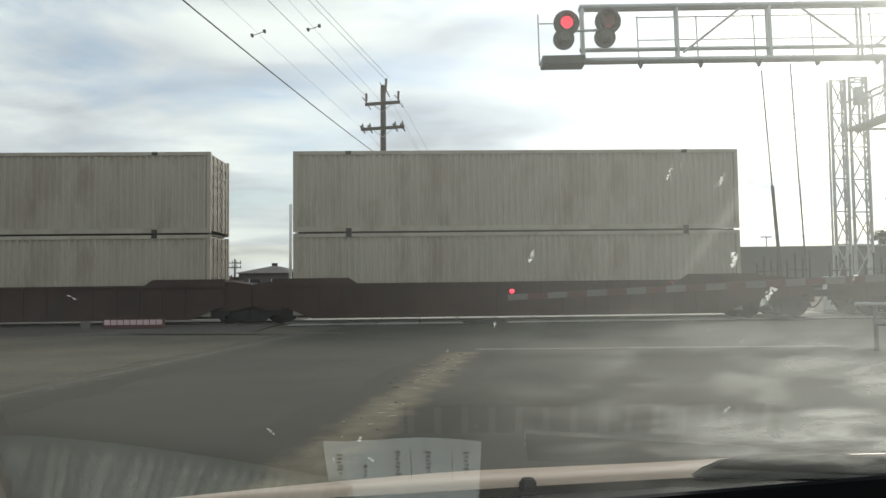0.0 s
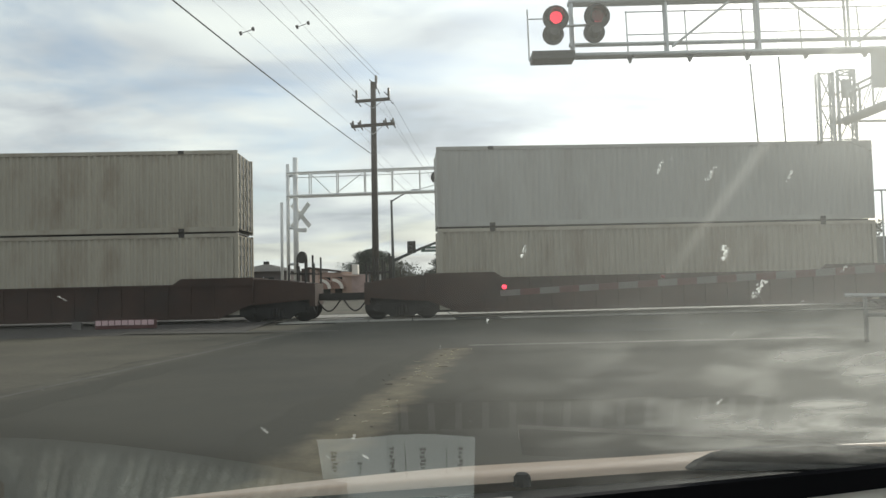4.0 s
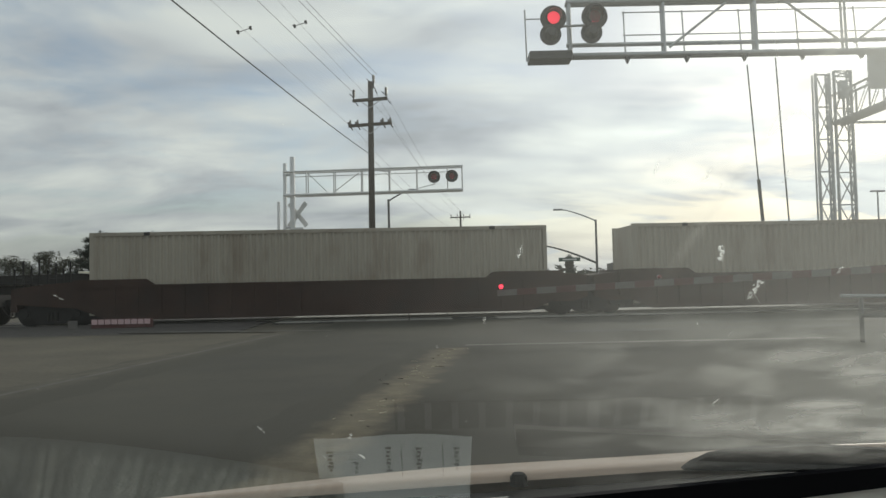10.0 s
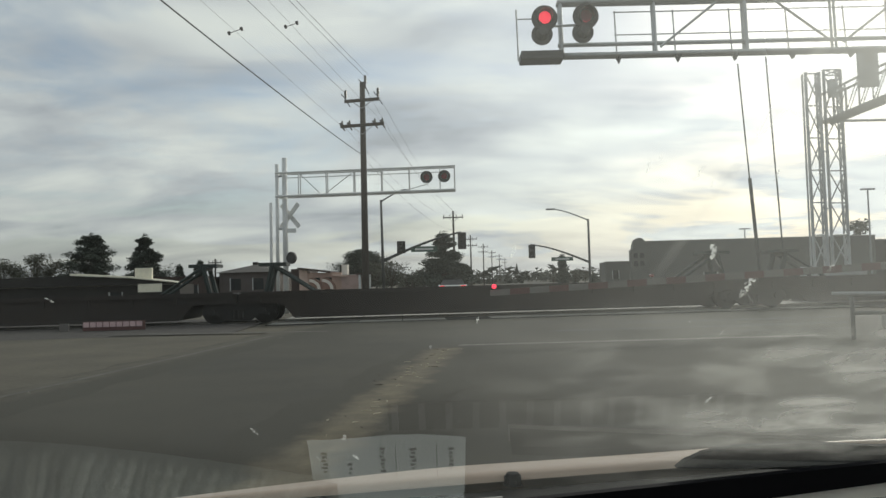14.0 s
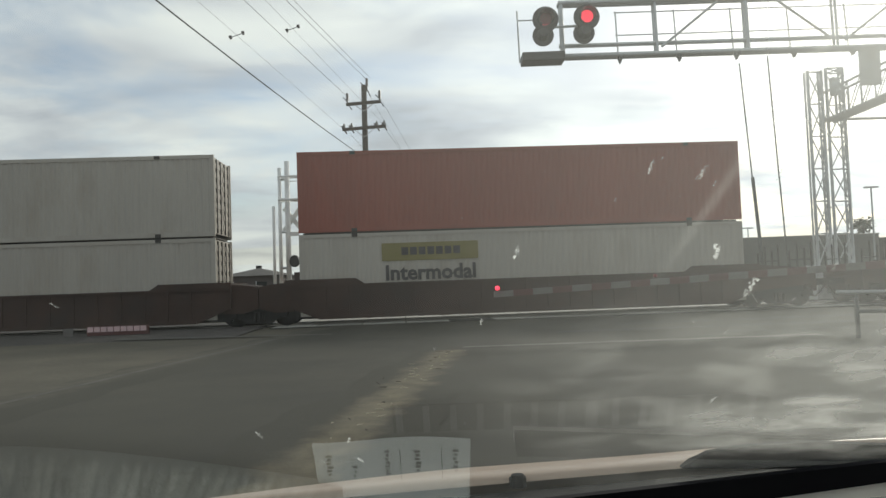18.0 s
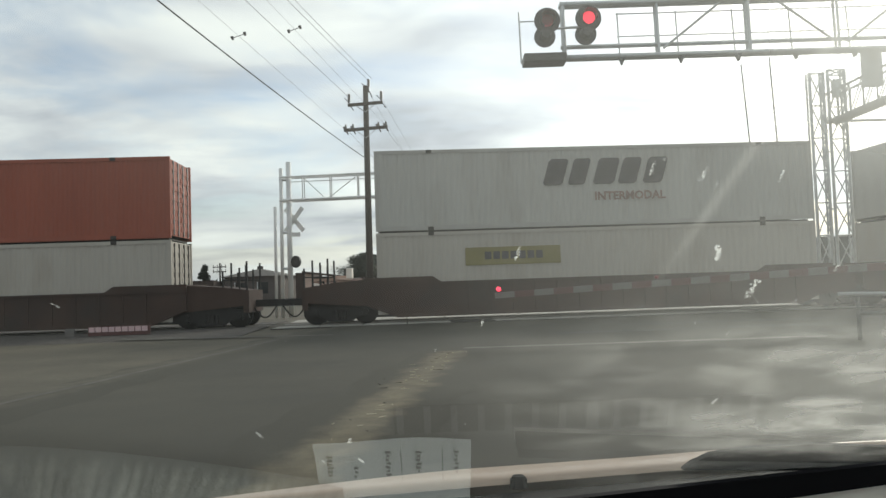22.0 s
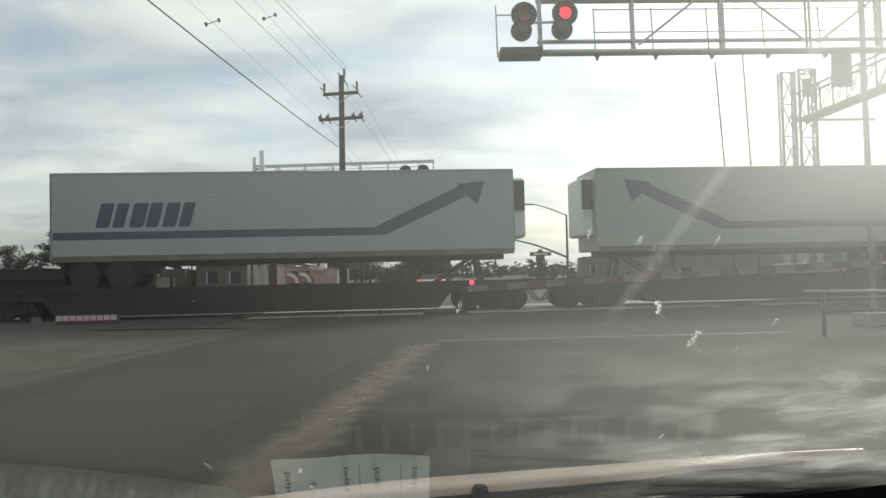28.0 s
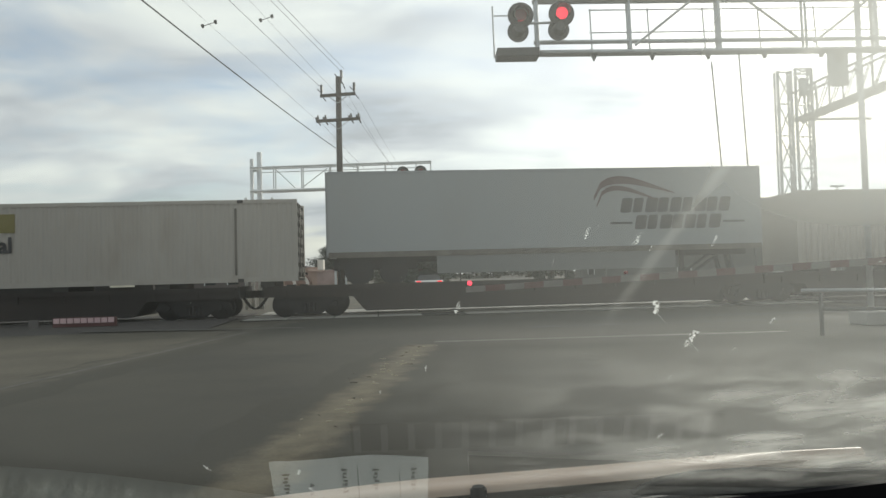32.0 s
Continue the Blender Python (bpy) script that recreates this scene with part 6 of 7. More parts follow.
def glass_material():
    """Clear glass that mirrors at a slant; its dust film also holds painted sun haze and glare."""
    m = bpy.data.materials.new("dusty_windshield_glass")
    m.use_nodes = True
    nt = m.node_tree
    nt.nodes.clear()
    N, K = nt.nodes.new, nt.links.new
    out = N("ShaderNodeOutputMaterial")
    clear, gloss = N("ShaderNodeBsdfTransparent"), N("ShaderNodeBsdfGlossy")
    clear.inputs[0].default_value = (0.97, 0.99, 0.97, 1)
    gloss.inputs["Roughness"].default_value = 0.0
    fr = N("ShaderNodeFresnel")
    fr.inputs[0].default_value = 1.48
    pane = N("ShaderNodeMixShader")
    K(fr.outputs[0], pane.inputs[0])
    K(clear.outputs[0], pane.inputs[1])
    K(gloss.outputs[0], pane.inputs[2])
    dust = N("ShaderNodeBsdfTranslucent")
    dust.inputs[0].default_value = (0.81, 0.80, 0.71, 1)
    tc, mp = N("ShaderNodeTexCoord"), N("ShaderNodeMapping")
    K(tc.outputs["Object"], mp.inputs[0])
    mp.inputs["Rotation"].default_value = (0, 0, radians(-24))
    mp.inputs["Scale"].default_value = (4.5, 8.0, 8.0)
    n1, n2 = N("ShaderNodeTexNoise"), N("ShaderNodeTexNoise")
    n1.inputs["Scale"].default_value, n1.inputs["Detail"].default_value, n1.inputs["Distortion"].default_value = 3.0, 4, 0.35
    n1.inputs["Roughness"].default_value = 0.5
    n2.inputs["Scale"].default_value, n2.inputs["Detail"].default_value = 2.2, 3
    K(mp.outputs[0], n1.inputs["Vector"])
    K(tc.outputs["Object"], n2.inputs["Vector"])
    blotch = N("ShaderNodeMapRange")
    K(n1.outputs["Fac"], blotch.inputs[0])
    blotch.inputs[1].default_value, blotch.inputs[2].default_value = 0.40, 0.68
    blotch.inputs[3].default_value, blotch.inputs[4].default_value = 0.0, 1.0
    # sun haze growing to the right, put in as a thicker film
    sep = N("ShaderNodeVectorMath")
    sep.operation = "DISTANCE"
    K(tc.outputs["Object"], sep.inputs[0])
    sep.inputs[1].default_value = (-0.62, 0.80, 1.135)
    haze = N("ShaderNodeMapRange")
    haze.interpolation_type = "SMOOTHSTEP"
    K(sep.outputs["Value"], haze.inputs[0])
    haze.inputs[1].default_value, haze.inputs[2].default_value = 0.58, 1.06
    haze.inputs[3].default_value, haze.inputs[4].default_value = 0.0, 1.0
    a, b = N("ShaderNodeMath"), N("ShaderNodeMath")
    a.operation = b.operation = "MULTIPLY_ADD"
    s2 = N("ShaderNodeMath")
    s2.operation = "MULTIPLY_ADD"
    # the blotches lie on the lower half, above it an even film
    yy, low = N("ShaderNodeSeparateXYZ"), N("ShaderNodeMapRange")
    K(tc.outputs["Object"], yy.inputs[0])
    low.interpolation_type = "SMOOTHSTEP"
    K(yy.outputs[1], low.inputs[0])
    low.inputs[1].default_value, low.inputs[2].default_value = 0.50, 0.60
    soft_film = N("ShaderNodeMix")
    soft_film.data_type = "FLOAT"
    K(low.outputs[0], soft_film.inputs[0])
    soft_film.inputs[2].default_value = 0.11
    K(blotch.outputs[0], soft_film.inputs[3])
    K(soft_film.outputs[0], s2.inputs[0])
    s2.inputs[1].default_value, s2.inputs[2].default_value = 0.32, 0.15
    K(haze.outputs[0], a.inputs[0])
    foot = N("ShaderNodeMapRange")           # the film thins at the foot of the glass
    foot.interpolation_type = "SMOOTHSTEP"
    K(yy.outputs[1], foot.inputs[0])
    foot.inputs[1].default_value, foot.inputs[2].default_value = 0.76, 0.84
    foot.inputs[3].default_value, foot.inputs[4].default_value = 1.0, 0.25
    lay = N("ShaderNodeMath")
    lay.operation = "MULTIPLY"
    K(s2.outputs[0], lay.inputs[0])
    K(foot.outputs[0], lay.inputs[1])
    K(lay.outputs[0], a.inputs[1])
    a.inputs[2].default_value = DUST
    # sun glare in the upper right, put in as a round patch of film
    top = N("ShaderNodeVectorMath")
    top.operation = "DISTANCE"
    K(tc.outputs["Object"], top.inputs[0])
    top.inputs[1].default_value = (0.265, 0.295, 1.450)
    corner = N("ShaderNodeMapRange")
    corner.interpolation_type = "SMOOTHSTEP"
    K(top.outputs["Value"], corner.inputs[0])
    corner.inputs[1].default_value, corner.inputs[2].default_value = 0.175, 0.0
    corner.inputs[3].default_value, corner.inputs[4].default_value = 0.0, 0.62
    K(corner.outputs[0], b.inputs[0])
    b.inputs[1].default_value = 1.0
    K(a.outputs[0], b.inputs[2])
    # a diagonal streak of sun flare, put in as a line of film
    cross, away, streak, ends = N("ShaderNodeVectorMath"), N("ShaderNodeMath"), N("ShaderNodeMapRange"), N("ShaderNodeMapRange")
    cross.operation = "DOT_PRODUCT"
    K(tc.outputs["Object"], cross.inputs[0])
    cross.inputs[1].default_value = (0.98, 0.199, 0.0)
    away.operation = "SUBTRACT"
    K(cross.outputs["Value"], away.inputs[0])
    away.inputs[1].default_value = 0.2408
    side = N("ShaderNodeMath")
    side.operation = "ABSOLUTE"
    K(away.outputs[0], side.inputs[0])
    streak.interpolation_type = ends.interpolation_type = "SMOOTHSTEP"
    K(side.outputs[0], streak.inputs[0])
    streak.inputs[1].default_value, streak.inputs[2].default_value = 0.0, 0.0065
    streak.inputs[3].default_value, streak.inputs[4].default_value = 0.09, 0.0
    K(yy.outputs[1], ends.inputs[0])
    ends.inputs[1].default_value, ends.inputs[2].default_value = 0.42, 0.54
    ends.inputs[3].default_value, ends.inputs[4].default_value = 1.0, 0.0
    total = N("ShaderNodeMath")
    total.operation = "MULTIPLY_ADD"
    K(streak.outputs[0], total.inputs[0])
    K(ends.outputs[0], total.inputs[1])
    K(b.outputs[0], total.inputs[2])
    film = N("ShaderNodeMixShader")
    K(total.outputs[0], film.inputs[0])
    K(pane.outputs[0], film.inputs[1])
    K(dust.outputs[0], film.inputs[2])
    K(film.outputs[0], out.inputs[0])
    return m


DUST = 0.005


def ribbon(rows, material, name):
    """Skin through rows of equally many points."""
    bm = bmesh.new()
    vv = [[bm.verts.new(p) for p in r] for r in rows]
    for r0, r1 in zip(vv, vv[1:]):
        for k in range(len(r0) - 1):
            bm.faces.new((r0[k], r0[k + 1], r1[k + 1], r1[k]))
    return finish(bm, name, material, smooth=True)


def car_wheel():
    bm = bmesh.new()
    rod(bm, (0, -0.1, 0), (0, 0.1, 0), 0.3, None, 24)
    return finish(bm, "wheel", M_TYRE)


def the_car():
    car = thing("car", pose(0, 0, 0), "beige car with a dusty windshield waiting at the crossing", "car")
    xs = [-0.80 + 0.0925 * k for k in range(21)]

    def rear(x):
        return 1.515 + 0.185 * x - 0.01 * x * x + (0.035 * math.exp(-((x - 0.86) / 0.14) ** 2))

    def drop(x):
        return 0.010 / (1 + math.exp((x - 0.55) / 0.10))

    def crest(x):
        return 1.625 + (0.16 * x - 0.055 * x * x if x > 0 else 0.27 * x - 0.13 * x * x)
    part("hood", ribbon([[(x, rear(x), 0.907) for x in xs], [(x, rear(x) + 0.006, 0.918) for x in xs], [(x, (rear(x) + crest(x)) / 2, 0.928 - drop(x)) for x in xs],
                         [(x, crest(x), 0.928 - drop(x)) for x in xs], [(x, crest(x) + 0.12, 0.882 - drop(x)) for x in xs], [(x, 2.35 - 0.12 * (x - 0.12) ** 2, 0.64) for x in xs],
                         [(x, 2.6 - 0.25 * (x - 0.12) ** 2, 0.57) for x in xs], [(x, 2.63 - 0.25 * (x - 0.12) ** 2, 0.5) for x in xs]], M_HOOD, "hood"), None, car, "beige painted hood")
    part("cowl", ribbon([[(x, 1.20, 0.80) for x in xs], [(x, 1.26, 0.885) for x in xs], [(x, 1.38, 0.878) for x in xs], [(x, rear(x) - 0.02, 0.895) for x in xs],
                         [(x, rear(x) - 0.004, 0.86) for x in xs]], M_COWL, "cowl"), None, car, "black plastic cowl")
    for k in range(16):
        x = -0.7 + k * 0.1
        boxpart("cowl_slot", (x, x + 0.06, 1.29, 1.36, 0.884, 0.889), M_BLACK, car)
    bm = bmesh.new()
    rod(bm, (0.13, 1.535, 0.90), (0.13, 1.535, 0.924), 0.019, 0.013, 12)
    box(bm, 0.113, 0.147, 1.527, 1.555, 0.90, 0.918)
    part("washer_nozzle", bm, M_COWL, car, "black washer nozzle on the hood")
    for (ax, ay), (b0, b1) in (((0.95, 1.60), (-0.15, 1.33)), ((0.1, 1.42), (-0.95, 1.24))):
        w = rodpart("wiper_arm", (ax, ay, 0.905), (b0, b1, 0.893), 0.006, M_WIPER, car, "black metal wiper arm", n=10)
        rodpart("wiper_blade", (ax - 0.05, ay - 0.035, 0.91), (b0 - 0.1, b1 - 0.06, 0.888), 0.006, M_COWL, w, n=8)
    # knuckle of the passenger's wiper, lying just above the foot of the glass
    bm = bmesh.new()
    prism(bm, [(0.262, 1.098), (0.276, 1.107), (0.296, 1.116), (0.342, 1.1215), (0.413, 1.1232), (0.50, 1.117), (0.60, 1.119), (0.60, 1.10), (0.42, 1.093)], 0.862, 0.876)
    bmesh.ops.bevel(bm, geom=bm.edges[:], offset=0.002, segments=1, affect="EDGES")
    part("wiper_knuckle", bm, M_COWL, car, "black wiper knuckle at the foot of the windshield")
    # windshield, its face towards the cabin
    bm = bmesh.new()
    y0, y1 = -0.04, 1.21
    rows = 6
    vv = [[bm.verts.new((0.12 + sx * (0.60 + 0.14 * k / rows), y0 + (y1 - y0) * k / rows, glass_z(y0 + (y1 - y0) * k / rows))) for sx in (-1, 1)] for k in range(rows + 1)]
    for r0, r1 in zip(vv, vv[1:]):
        bm.faces.new((r0[0], r0[1], r1[1], r1[0]))
    bm.normal_update()
    for f in bm.faces:
        if f.normal.z > 0:
            f.normal_flip()
    me = bpy.data.meshes.new("windshield")
    bm.to_mesh(me)
    bm.free()
    me.materials.append(glass_material())
    ws = part("windshield", me, None, car, "dusty raked windshield with specks")
    ws.visible_shadow = False
    # dashboard under the glass
    part("dashboard", ribbon([[(x, 0.42, 0.55) for x in xs[1:18]], [(x, 0.45, 0.82) for x in xs[1:18]], [(x, 0.6, 0.843) for x in xs[1:18]],
                              [(x, 1.2, 0.84) for x in xs[1:18]], [(x, 1.23, 0.6) for x in xs[1:18]]], M_DASH, "dashboard"), None, car, "grey vinyl dashboard")
    vent = boxpart("defroster_vent", (-0.09, 0.48, 0.936, 0.984, 0.842, 0.846), M_COWL, car, "dark slotted defroster vent")
    for k in range(14):
        x = -0.085 + k * 0.041
        boxpart("rib", (x, x + (0.018 if k == 7 else 0.010), 0.936, 0.984, 0.846, 0.850), M_RIB, vent)
    # wavy mat on the dash
    rows = []
    for k in range(150):
        x = -0.78 + k * 0.00405
        e = 0.985 + max(0.0, (x + 0.69)) ** 1.4 * 0.24
        row = [(x, e, 0.843)]
        for j in range(9):
            y = e + 0.004 + (1.19 - e) * j / 8
            row.append((x, y, 0.857 + 0.0065 * math.sin(x * 285 + y * 120 + 1.2 * math.sin(x * 40)) + 0.003 * math.sin(x * 90 + 40 * y)))
        rows.append(row + [(x, 1.195, 0.843)])
    part("dash_mat", ribbon(rows, M_MAT, "dash_mat"), None, car, "wavy grey-green dash mat")
    # black strip at the foot of the glass, with a pale trim under it
    for name, mtl, label, z0, z1, z2, z3, yy in (("seal_strip", M_SEAL, "black rubber strip at the foot of the windshield", 1.0375, 1.0722, 1.1265, 1.1125, 0.84),
                                             ("dash_trim", M_TRIM, "pale dashboard trim", 1.022, 1.0375, 1.1125, 1.095, 0.846)):
        bm = bmesh.new()
        prism(bm, [(0.075, z0), (0.075, z1), (0.78, z2), (0.78, z3)], yy, yy + 0.012)
        part(name, bm, mtl, car, label)
    # shell, its middle line at x = 0.12
    cx = 0.12
    boxpart("headliner", (cx - 0.6, cx + 0.6, -1.35, -0.05, 1.655, 1.675), M_LINER, car, "grey headliner")
    part("roof", ribbon([[(cx + s * 0.66 * w, y, z - 0.05 * w * w) for w in (-1, -0.8, -0.4, 0, 0.4, 0.8, 1) for s in (1,)] for y, z in
                         ((-0.06, 1.70), (-0.3, 1.745), (-0.8, 1.755), (-1.25, 1.73), (-1.5, 1.67))], M_HOOD, "roof"), None, car, "beige painted roof")
    for s in (-1, 1):
        q = lambda v: cx + s * v
        rodpart("pillar", (q(0.63), -0.04, 1.665), (q(0.79), 1.22, 0.87), 0.03, M_LINER, car, "grey windshield pillar")
        rodpart("pillar", (q(0.66), -0.55, 1.67), (q(0.86), -0.55, 0.92), 0.03, M_LINER, car, "grey door pillar")
        rodpart("pillar", (q(0.64), -1.45, 1.66), (q(0.84), -1.95, 0.95), 0.04, M_HOOD, car, "beige rear pillar")
        # side of the body, cut out round the wheels
        bm = bmesh.new()
        arch = lambda c: [(c + 0.36 * math.cos(math.pi * k / 8), 0.3 + 0.36 * math.sin(math.pi * k / 8)) for k in range(9)]
        low = [(2.5, 0.28), (2.55, 0.52), (2.2, 0.66), (1.55, 0.80), (1.2, 0.87), (-1.9, 0.94), (-2.45, 0.90), (-2.5, 0.35), (-1.68, 0.28)] + list(reversed(arch(-1.3))) + list(reversed(arch(1.75)))
        vs = [[bm.verts.new((q(w), y, z)) for y, z in low] for w in (0.84, 0.92)]
        n = len(low)
        for k in range(n):
            bm.faces.new((vs[0][k], vs[0][(k + 1) % n], vs[1][(k + 1) % n], vs[1][k]))
        bm.faces.new(vs[1])
        bm.faces.new(list(reversed(vs[0])))
        part("body_side", bm, M_HOOD, car, "beige painted body side")
        for y0, y1 in ((-0.5, 1.0), (-1.5, -0.6)):
            d = boxpart("door", tuple(sorted((q(0.915), q(0.932)))) + (y0, y1, 0.42, 0.88), M_HOOD, car, "beige car door", 0.006)
            boxpart("door_handle", tuple(sorted((q(0.932), q(0.95)))) + (y0 + 0.1, y0 + 0.28, 0.76, 0.8), M_SEAL, d, "black door handle")
        boxpart("headlight", tuple(sorted((q(0.55), q(0.86)))) + (2.42, 2.53, 0.48, 0.58), M_RIB, car, "clear headlight", 0.02)
        boxpart("tail_light", tuple(sorted((q(0.6), q(0.88)))) + (-2.54, -2.46, 0.68, 0.82), M_LENS, car, "red tail light", 0.02)
        boxpart("mirror", tuple(sorted((q(0.93), q(1.10)))) + (0.62, 0.72, 0.93, 1.05), M_HOOD, car, "beige door mirror", 0.02)
        for y in (-1.3, 1.75):
            part("wheel", cached("carwheel", car_wheel), None, car, "black car tyre", at=pose(q(0.78), y, 0.3, 0, 0, 90))
    part("trunk", ribbon([[(cx + w, y, z) for w in (-0.86, -0.4, 0, 0.4, 0.86)] for y, z in ((-1.92, 0.95), (-2.0, 0.965), (-2.42, 0.93), (-2.52, 0.85), (-2.55, 0.4))], M_HOOD, "trunk"), None, car, "beige trunk lid")
    part("rear_window", ribbon([[(cx - 0.62, -1.5, 1.66), (cx + 0.62, -1.5, 1.66)], [(cx - 0.78, -1.95, 0.96), (cx + 0.78, -1.95, 0.96)]], M_GLASS, "rear_window"), None, car, "dark rear window")
    boxpart("bumper", (cx - 0.9, cx + 0.9, 2.5, 2.66, 0.3, 0.5), M_HOOD, car, "beige front bumper", 0.05)
    boxpart("grille", (cx - 0.5, cx + 0.5, 2.6, 2.67, 0.36, 0.46), M_SEAL, car, "black grille", 0.01)
    boxpart("bumper", (cx - 0.9, cx + 0.9, -2.64, -2.5, 0.3, 0.56), M_HOOD, car, "beige rear bumper", 0.05)
    for x in (cx - 0.4, cx + 0.4):
        boxpart("seat_back", (x - 0.26, x + 0.26, -0.75, -0.55, 0.5, 1.15), M_LINER, car, "grey seat back", 0.06)
        boxpart("seat", (x - 0.26, x + 0.26, -0.55, 0.0, 0.42, 0.58), M_LINER, car, "grey seat cushion", 0.05)
    boxpart("floor_pan", (cx - 0.83, cx + 0.83, -2.4, 2.3, 0.26, 0.32), M_LINER, car, "dark floor pan")
    # dried splashes on the glass: x, y along the pane, size in mm
    g = random.Random(4)
    spots = [(-0.2736, 0.5112, 3.0), (0.045, 0.474, 4.0), (0.176, 0.48, 6.5), (0.213, 0.52, 6.5), (0.145, 0.412, 4.0), (0.115, 0.406, 3.4), (0.262, 0.50, 3.4), (0.242, 0.69, 4), (0.215, 0.575, 2.4),
             (0.024, 0.55, 3), (-0.012, 0.585, 2), (-0.19, 0.73, 4), (-0.105, 0.75, 5), (-0.1, 0.80, 5), (-0.14, 0.80, 3), (0.012, 0.72, 1.8), (0.27, 0.72, 2),
             (-0.36, 0.64, 1.5), (0.19, 0.415, 3), (0.155, 0.42, 2), (0.3, 0.44, 2.4), (0.185, 0.56, 1.8), (0.12, 0.40, 1.6), (0.1, 0.43, 1.6), (0.25, 0.535, 2)]
    while len(spots) < 75:
        x, y = g.uniform(-0.3, 0.42), g.uniform(0.36, 0.86)
        if g.random() < 0.3 + x:
            spots.append((x, y, g.uniform(0.6, 1.3)))
    for x, y, mm in spots:
        bm = bmesh.new()
        tall = g.uniform(2.4, 4.2) if mm > 2.2 else g.uniform(1.6, 2.6)
        lean = g.uniform(-0.3, 0.3)
        bits = 1 if mm < 1.5 else int(8 + mm * 7)
        for j in range(bits):                     # a splash dries in ragged crumbs
            n = 8
            s = mm * 0.00034 * (0.9 if bits == 1 else g.uniform(0.12, 0.42))
            oy = 0 if bits == 1 else g.uniform(-1, 1) * mm * 0.0005 * tall
            ox = lean * oy + (0 if bits == 1 else g.gauss(0, 0.5) * mm * 0.00036)
            vs = []
            for k in range(n):
                a = k * math.tau / n
                r = s * g.uniform(0.35, 1.25)
                vs.append(bm.verts.new((ox + math.cos(a) * r + lean * math.sin(a) * r, oy + math.sin(a) * r * (1.2 + tall * 0.35), 0.00002 * j)))
            bm.faces.new(vs)
        if mm > 5.5:                              # with a run trailing from the large ones
            w = 0.00014
            run = [(0.001, 0.005), (0.007, 0.014), (0.011, 0.020)]
            for (xa, ya), (xb, yb) in zip(run, run[1:]):
                bm.faces.new([bm.verts.new(q) for q in ((xa - w, ya, 0.0001), (xa + w, ya, 0.0001), (xb + w * .6, yb, 0.0001), (xb - w * .6, yb, 0.0001))])
        me = bpy.data.meshes.new("dried_splash")
        bm.to_mesh(me)
        bm.free()
        me.materials.append(M_SPOT)
        part("dried_splash", me, None, ws, at=pose(x, y, glass_z(y) + 0.0012, -32, 0, 0))
    # a sheet of paper on the dash
    p = thing("paper_sheet", pose(-0.095, 1.07, 0.8445), "white printed paper lying on the dashboard", "paper")
    bm = bmesh.new()
    nx = 8
    lo = [bm.verts.new((-0.122 + 0.244 * k / nx, -0.074 - 0.004 * math.sin(k / nx * math.pi), 0.0035 + 0.003 * math.sin(k * 0.9))) for k in range(nx + 1)]
    hi = [bm.verts.new((-0.117 + 0.234 * k / nx, 0.085, 0.003 + 0.002 * math.sin(k * 1.3))) for k in range(nx + 1)]
    for k in range(nx):
        bm.faces.new((lo[k], lo[k + 1], hi[k + 1], hi[k]))
    part("sheet", bm, M_PAPER, p, "slightly curled white sheet")
    # columns of small print, each a few short bars
    for x, y, w, l in ((-0.103, -0.052, 0.010, 0.042), (-0.062, -0.03, 0.007, 0.026), (-0.012, -0.058, 0.009, 0.05), (0.035, -0.056, 0.010, 0.044), (0.094, -0.055, 0.009, 0.046)):
        n = int(l / 0.007)
        for j in range(n):
            q = y + l * j / n
            boxpart("print_bar", (x + 0.002 * (j % 2), x + w - 0.0015 * (j % 3), q, q + 0.0042, 0.0068, 0.0070), M_PRINT, p)
    for x in (0.012, 0.076):
        boxpart("print_line", (x, x + 0.0012, -0.06, 0.0, 0.0068, 0.0070), M_PRINT, p)


M_SEAL = mat("black_rubber", (0.006, 0.006, 0.007), 0.8, var=0.2, bump=0.001, spec=0.1)
M_TRIM = mat("pale_dash_trim", (0.75, 0.72, 0.64), 0.7, var=0.1, bump=0)
M_WIPER = mat("satin_black_metal", (0.03, 0.031, 0.033), 0.5, 0.2, var=0.1, bump=0)


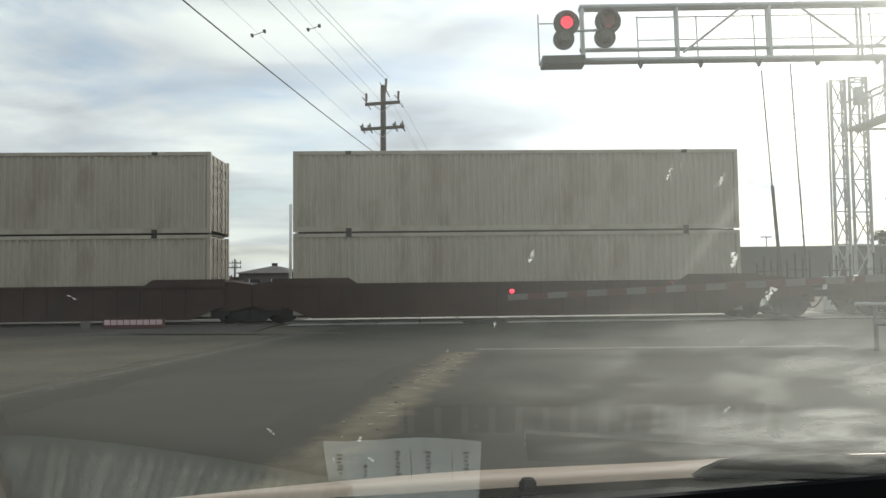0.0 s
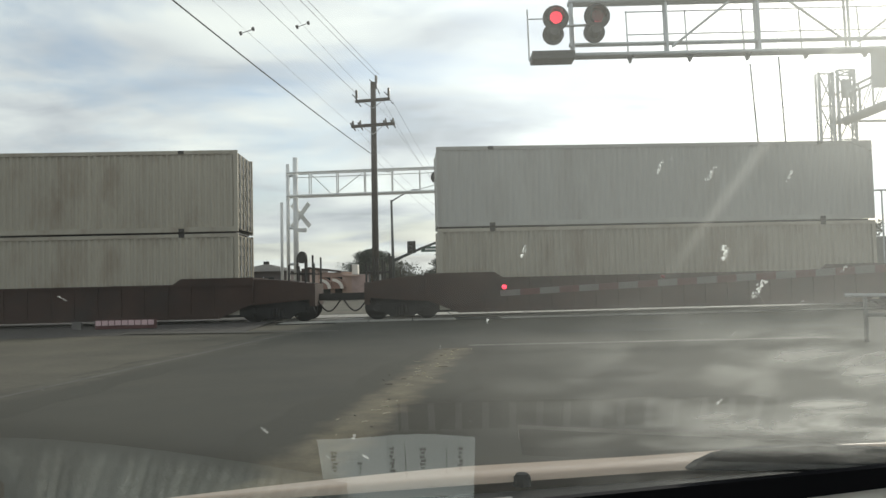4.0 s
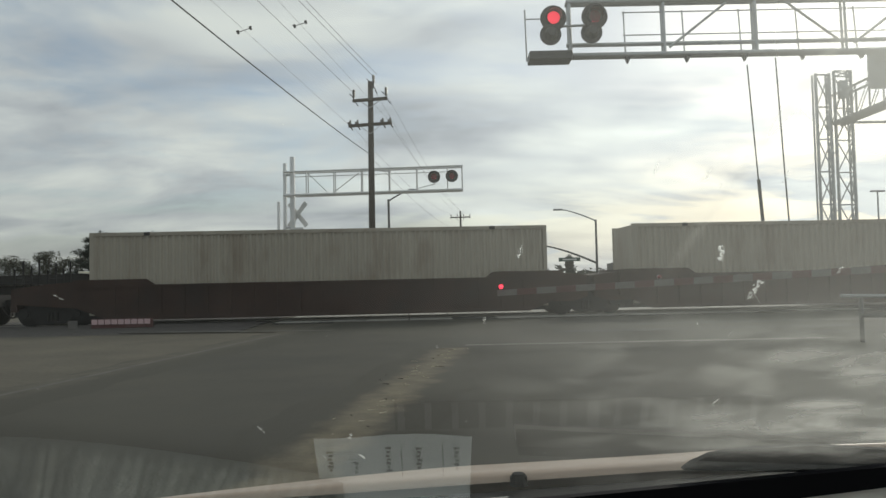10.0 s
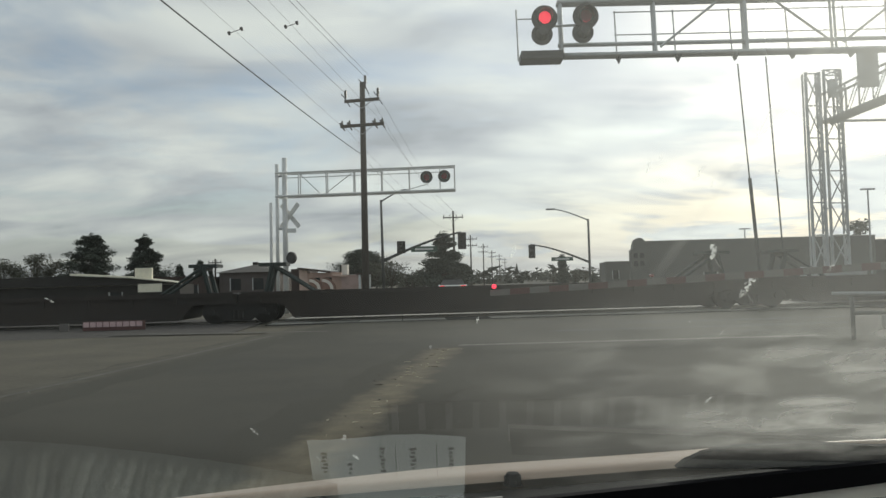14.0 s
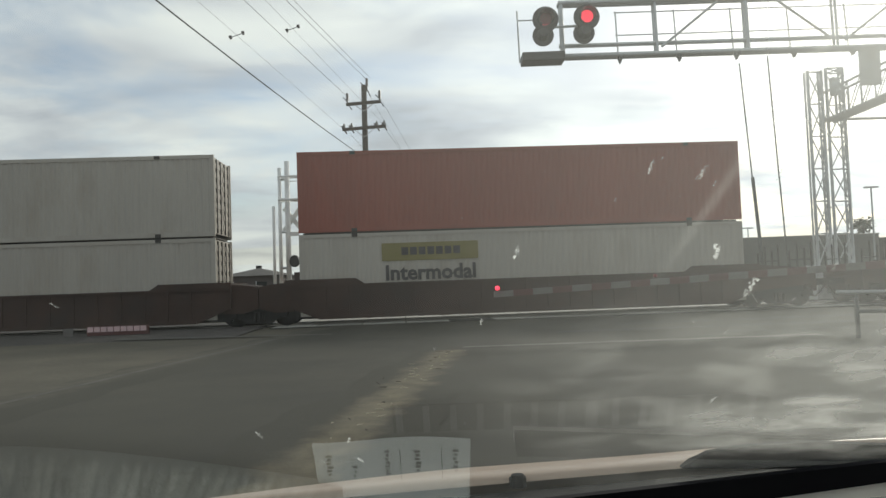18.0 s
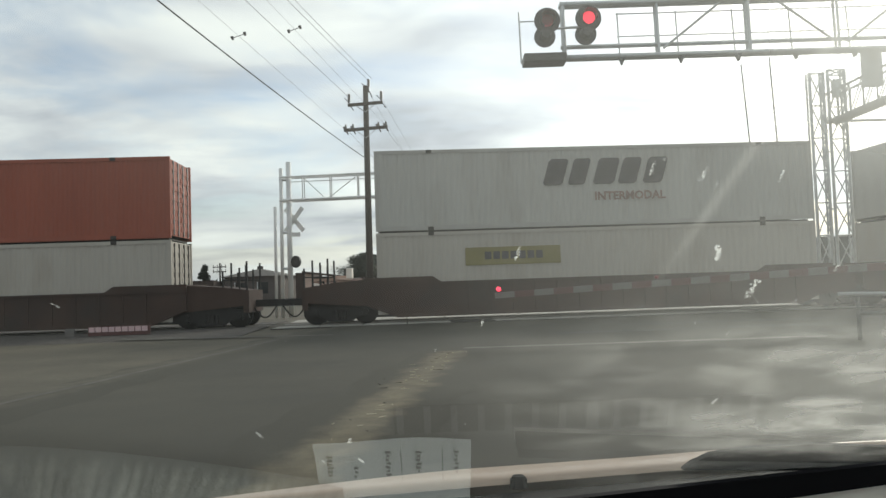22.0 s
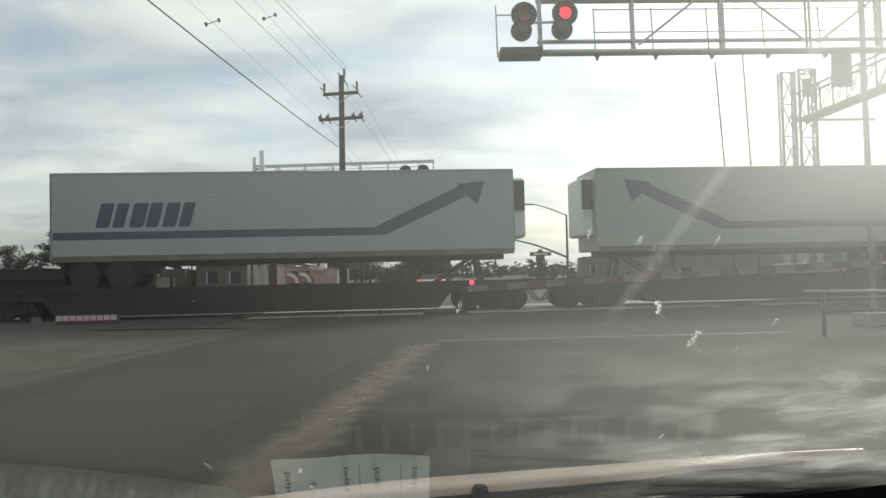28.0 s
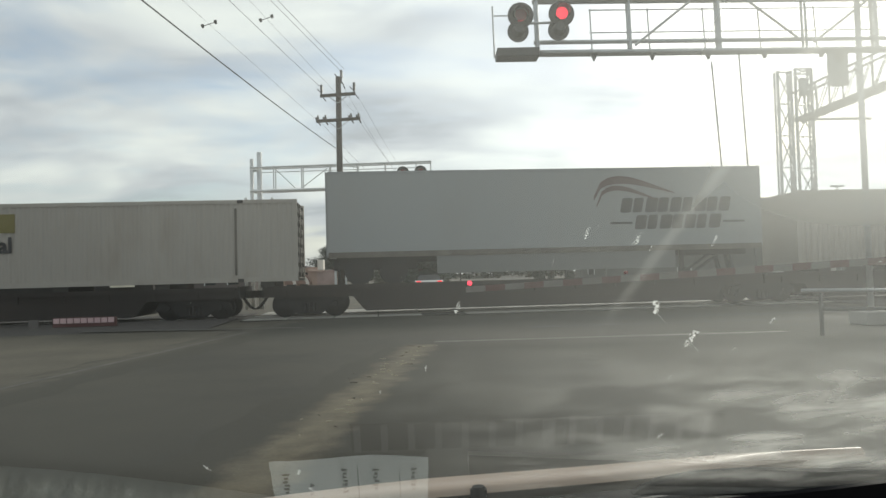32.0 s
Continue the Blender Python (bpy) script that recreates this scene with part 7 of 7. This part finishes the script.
def spot_material():
    m = bpy.data.materials.new("dried_splash_white")
    m.use_nodes = True
    nt = m.node_tree
    nt.nodes.clear()
    N, K = nt.nodes.new, nt.links.new
    out, mix = N("ShaderNodeOutputMaterial"), N("ShaderNodeMixShader")
    a, b = N("ShaderNodeBsdfTranslucent"), N("ShaderNodeBsdfTransparent")
    a.inputs[0].default_value = (0.95, 0.95, 0.9, 1)
    n = N("ShaderNodeTexNoise")
    n.inputs["Scale"].default_value = 900
    r = N("ShaderNodeMapRange")
    K(n.outputs["Fac"], r.inputs[0])
    r.inputs[1].default_value, r.inputs[2].default_value = 0.35, 0.6
    r.inputs[3].default_value, r.inputs[4].default_value = 1.0, 0.25
    K(r.outputs[0], mix.inputs[0])
    K(a.outputs[0], mix.inputs[1])
    K(b.outputs[0], mix.inputs[2])
    K(mix.outputs[0], out.inputs[0])
    return m


M_SPOT = spot_material()
the_car()


# ---- what moves ----
def rolled(t):
    """Metres that the train has gone after t seconds."""
    q = t / 10
    return 265.108 * q - 2.31 * q * q + 0.103 * q ** 3


def motions():
    times = (0, 4, 8, 12, 16, 20, 24, 28, 32)
    for ob, s, z in RIDE:
        walk(ob, [(t, on_track(s + rolled(t), CW / 2, z)) for t in times])
    flashing()


def flashing():
    """The two signal lamps take turns: each lens turns its bright or its dark side outwards."""
    period, first = 1.027, -0.18
    for tag, lens in LENSES:
        if tag in "cd":
            continue
        rows = []
        lit = tag == "a"                          # lit at the start
        angle = 0 if lit else 180
        rows.append((0, pose(0, -0.03, 0, 0, 0, angle)))
        t = first + period / 4
        while t < 31.94:
            if t > 0.02:
                rows.append((t - 0.034, pose(0, -0.03, 0, 0, 0, angle)))
                rows.append((t, pose(0, -0.03, 0, 0, 0, angle + 80)))
                rows.append((t + 0.034, pose(0, -0.03, 0, 0, 0, angle + 160)))
                rows.append((t + 0.067, pose(0, -0.03, 0, 0, 0, angle + 180)))
                angle += 180
            t += period / 2
        rows.append((32, pose(0, -0.03, 0, 0, 0, angle)))
        walk(lens, rows)


motions()
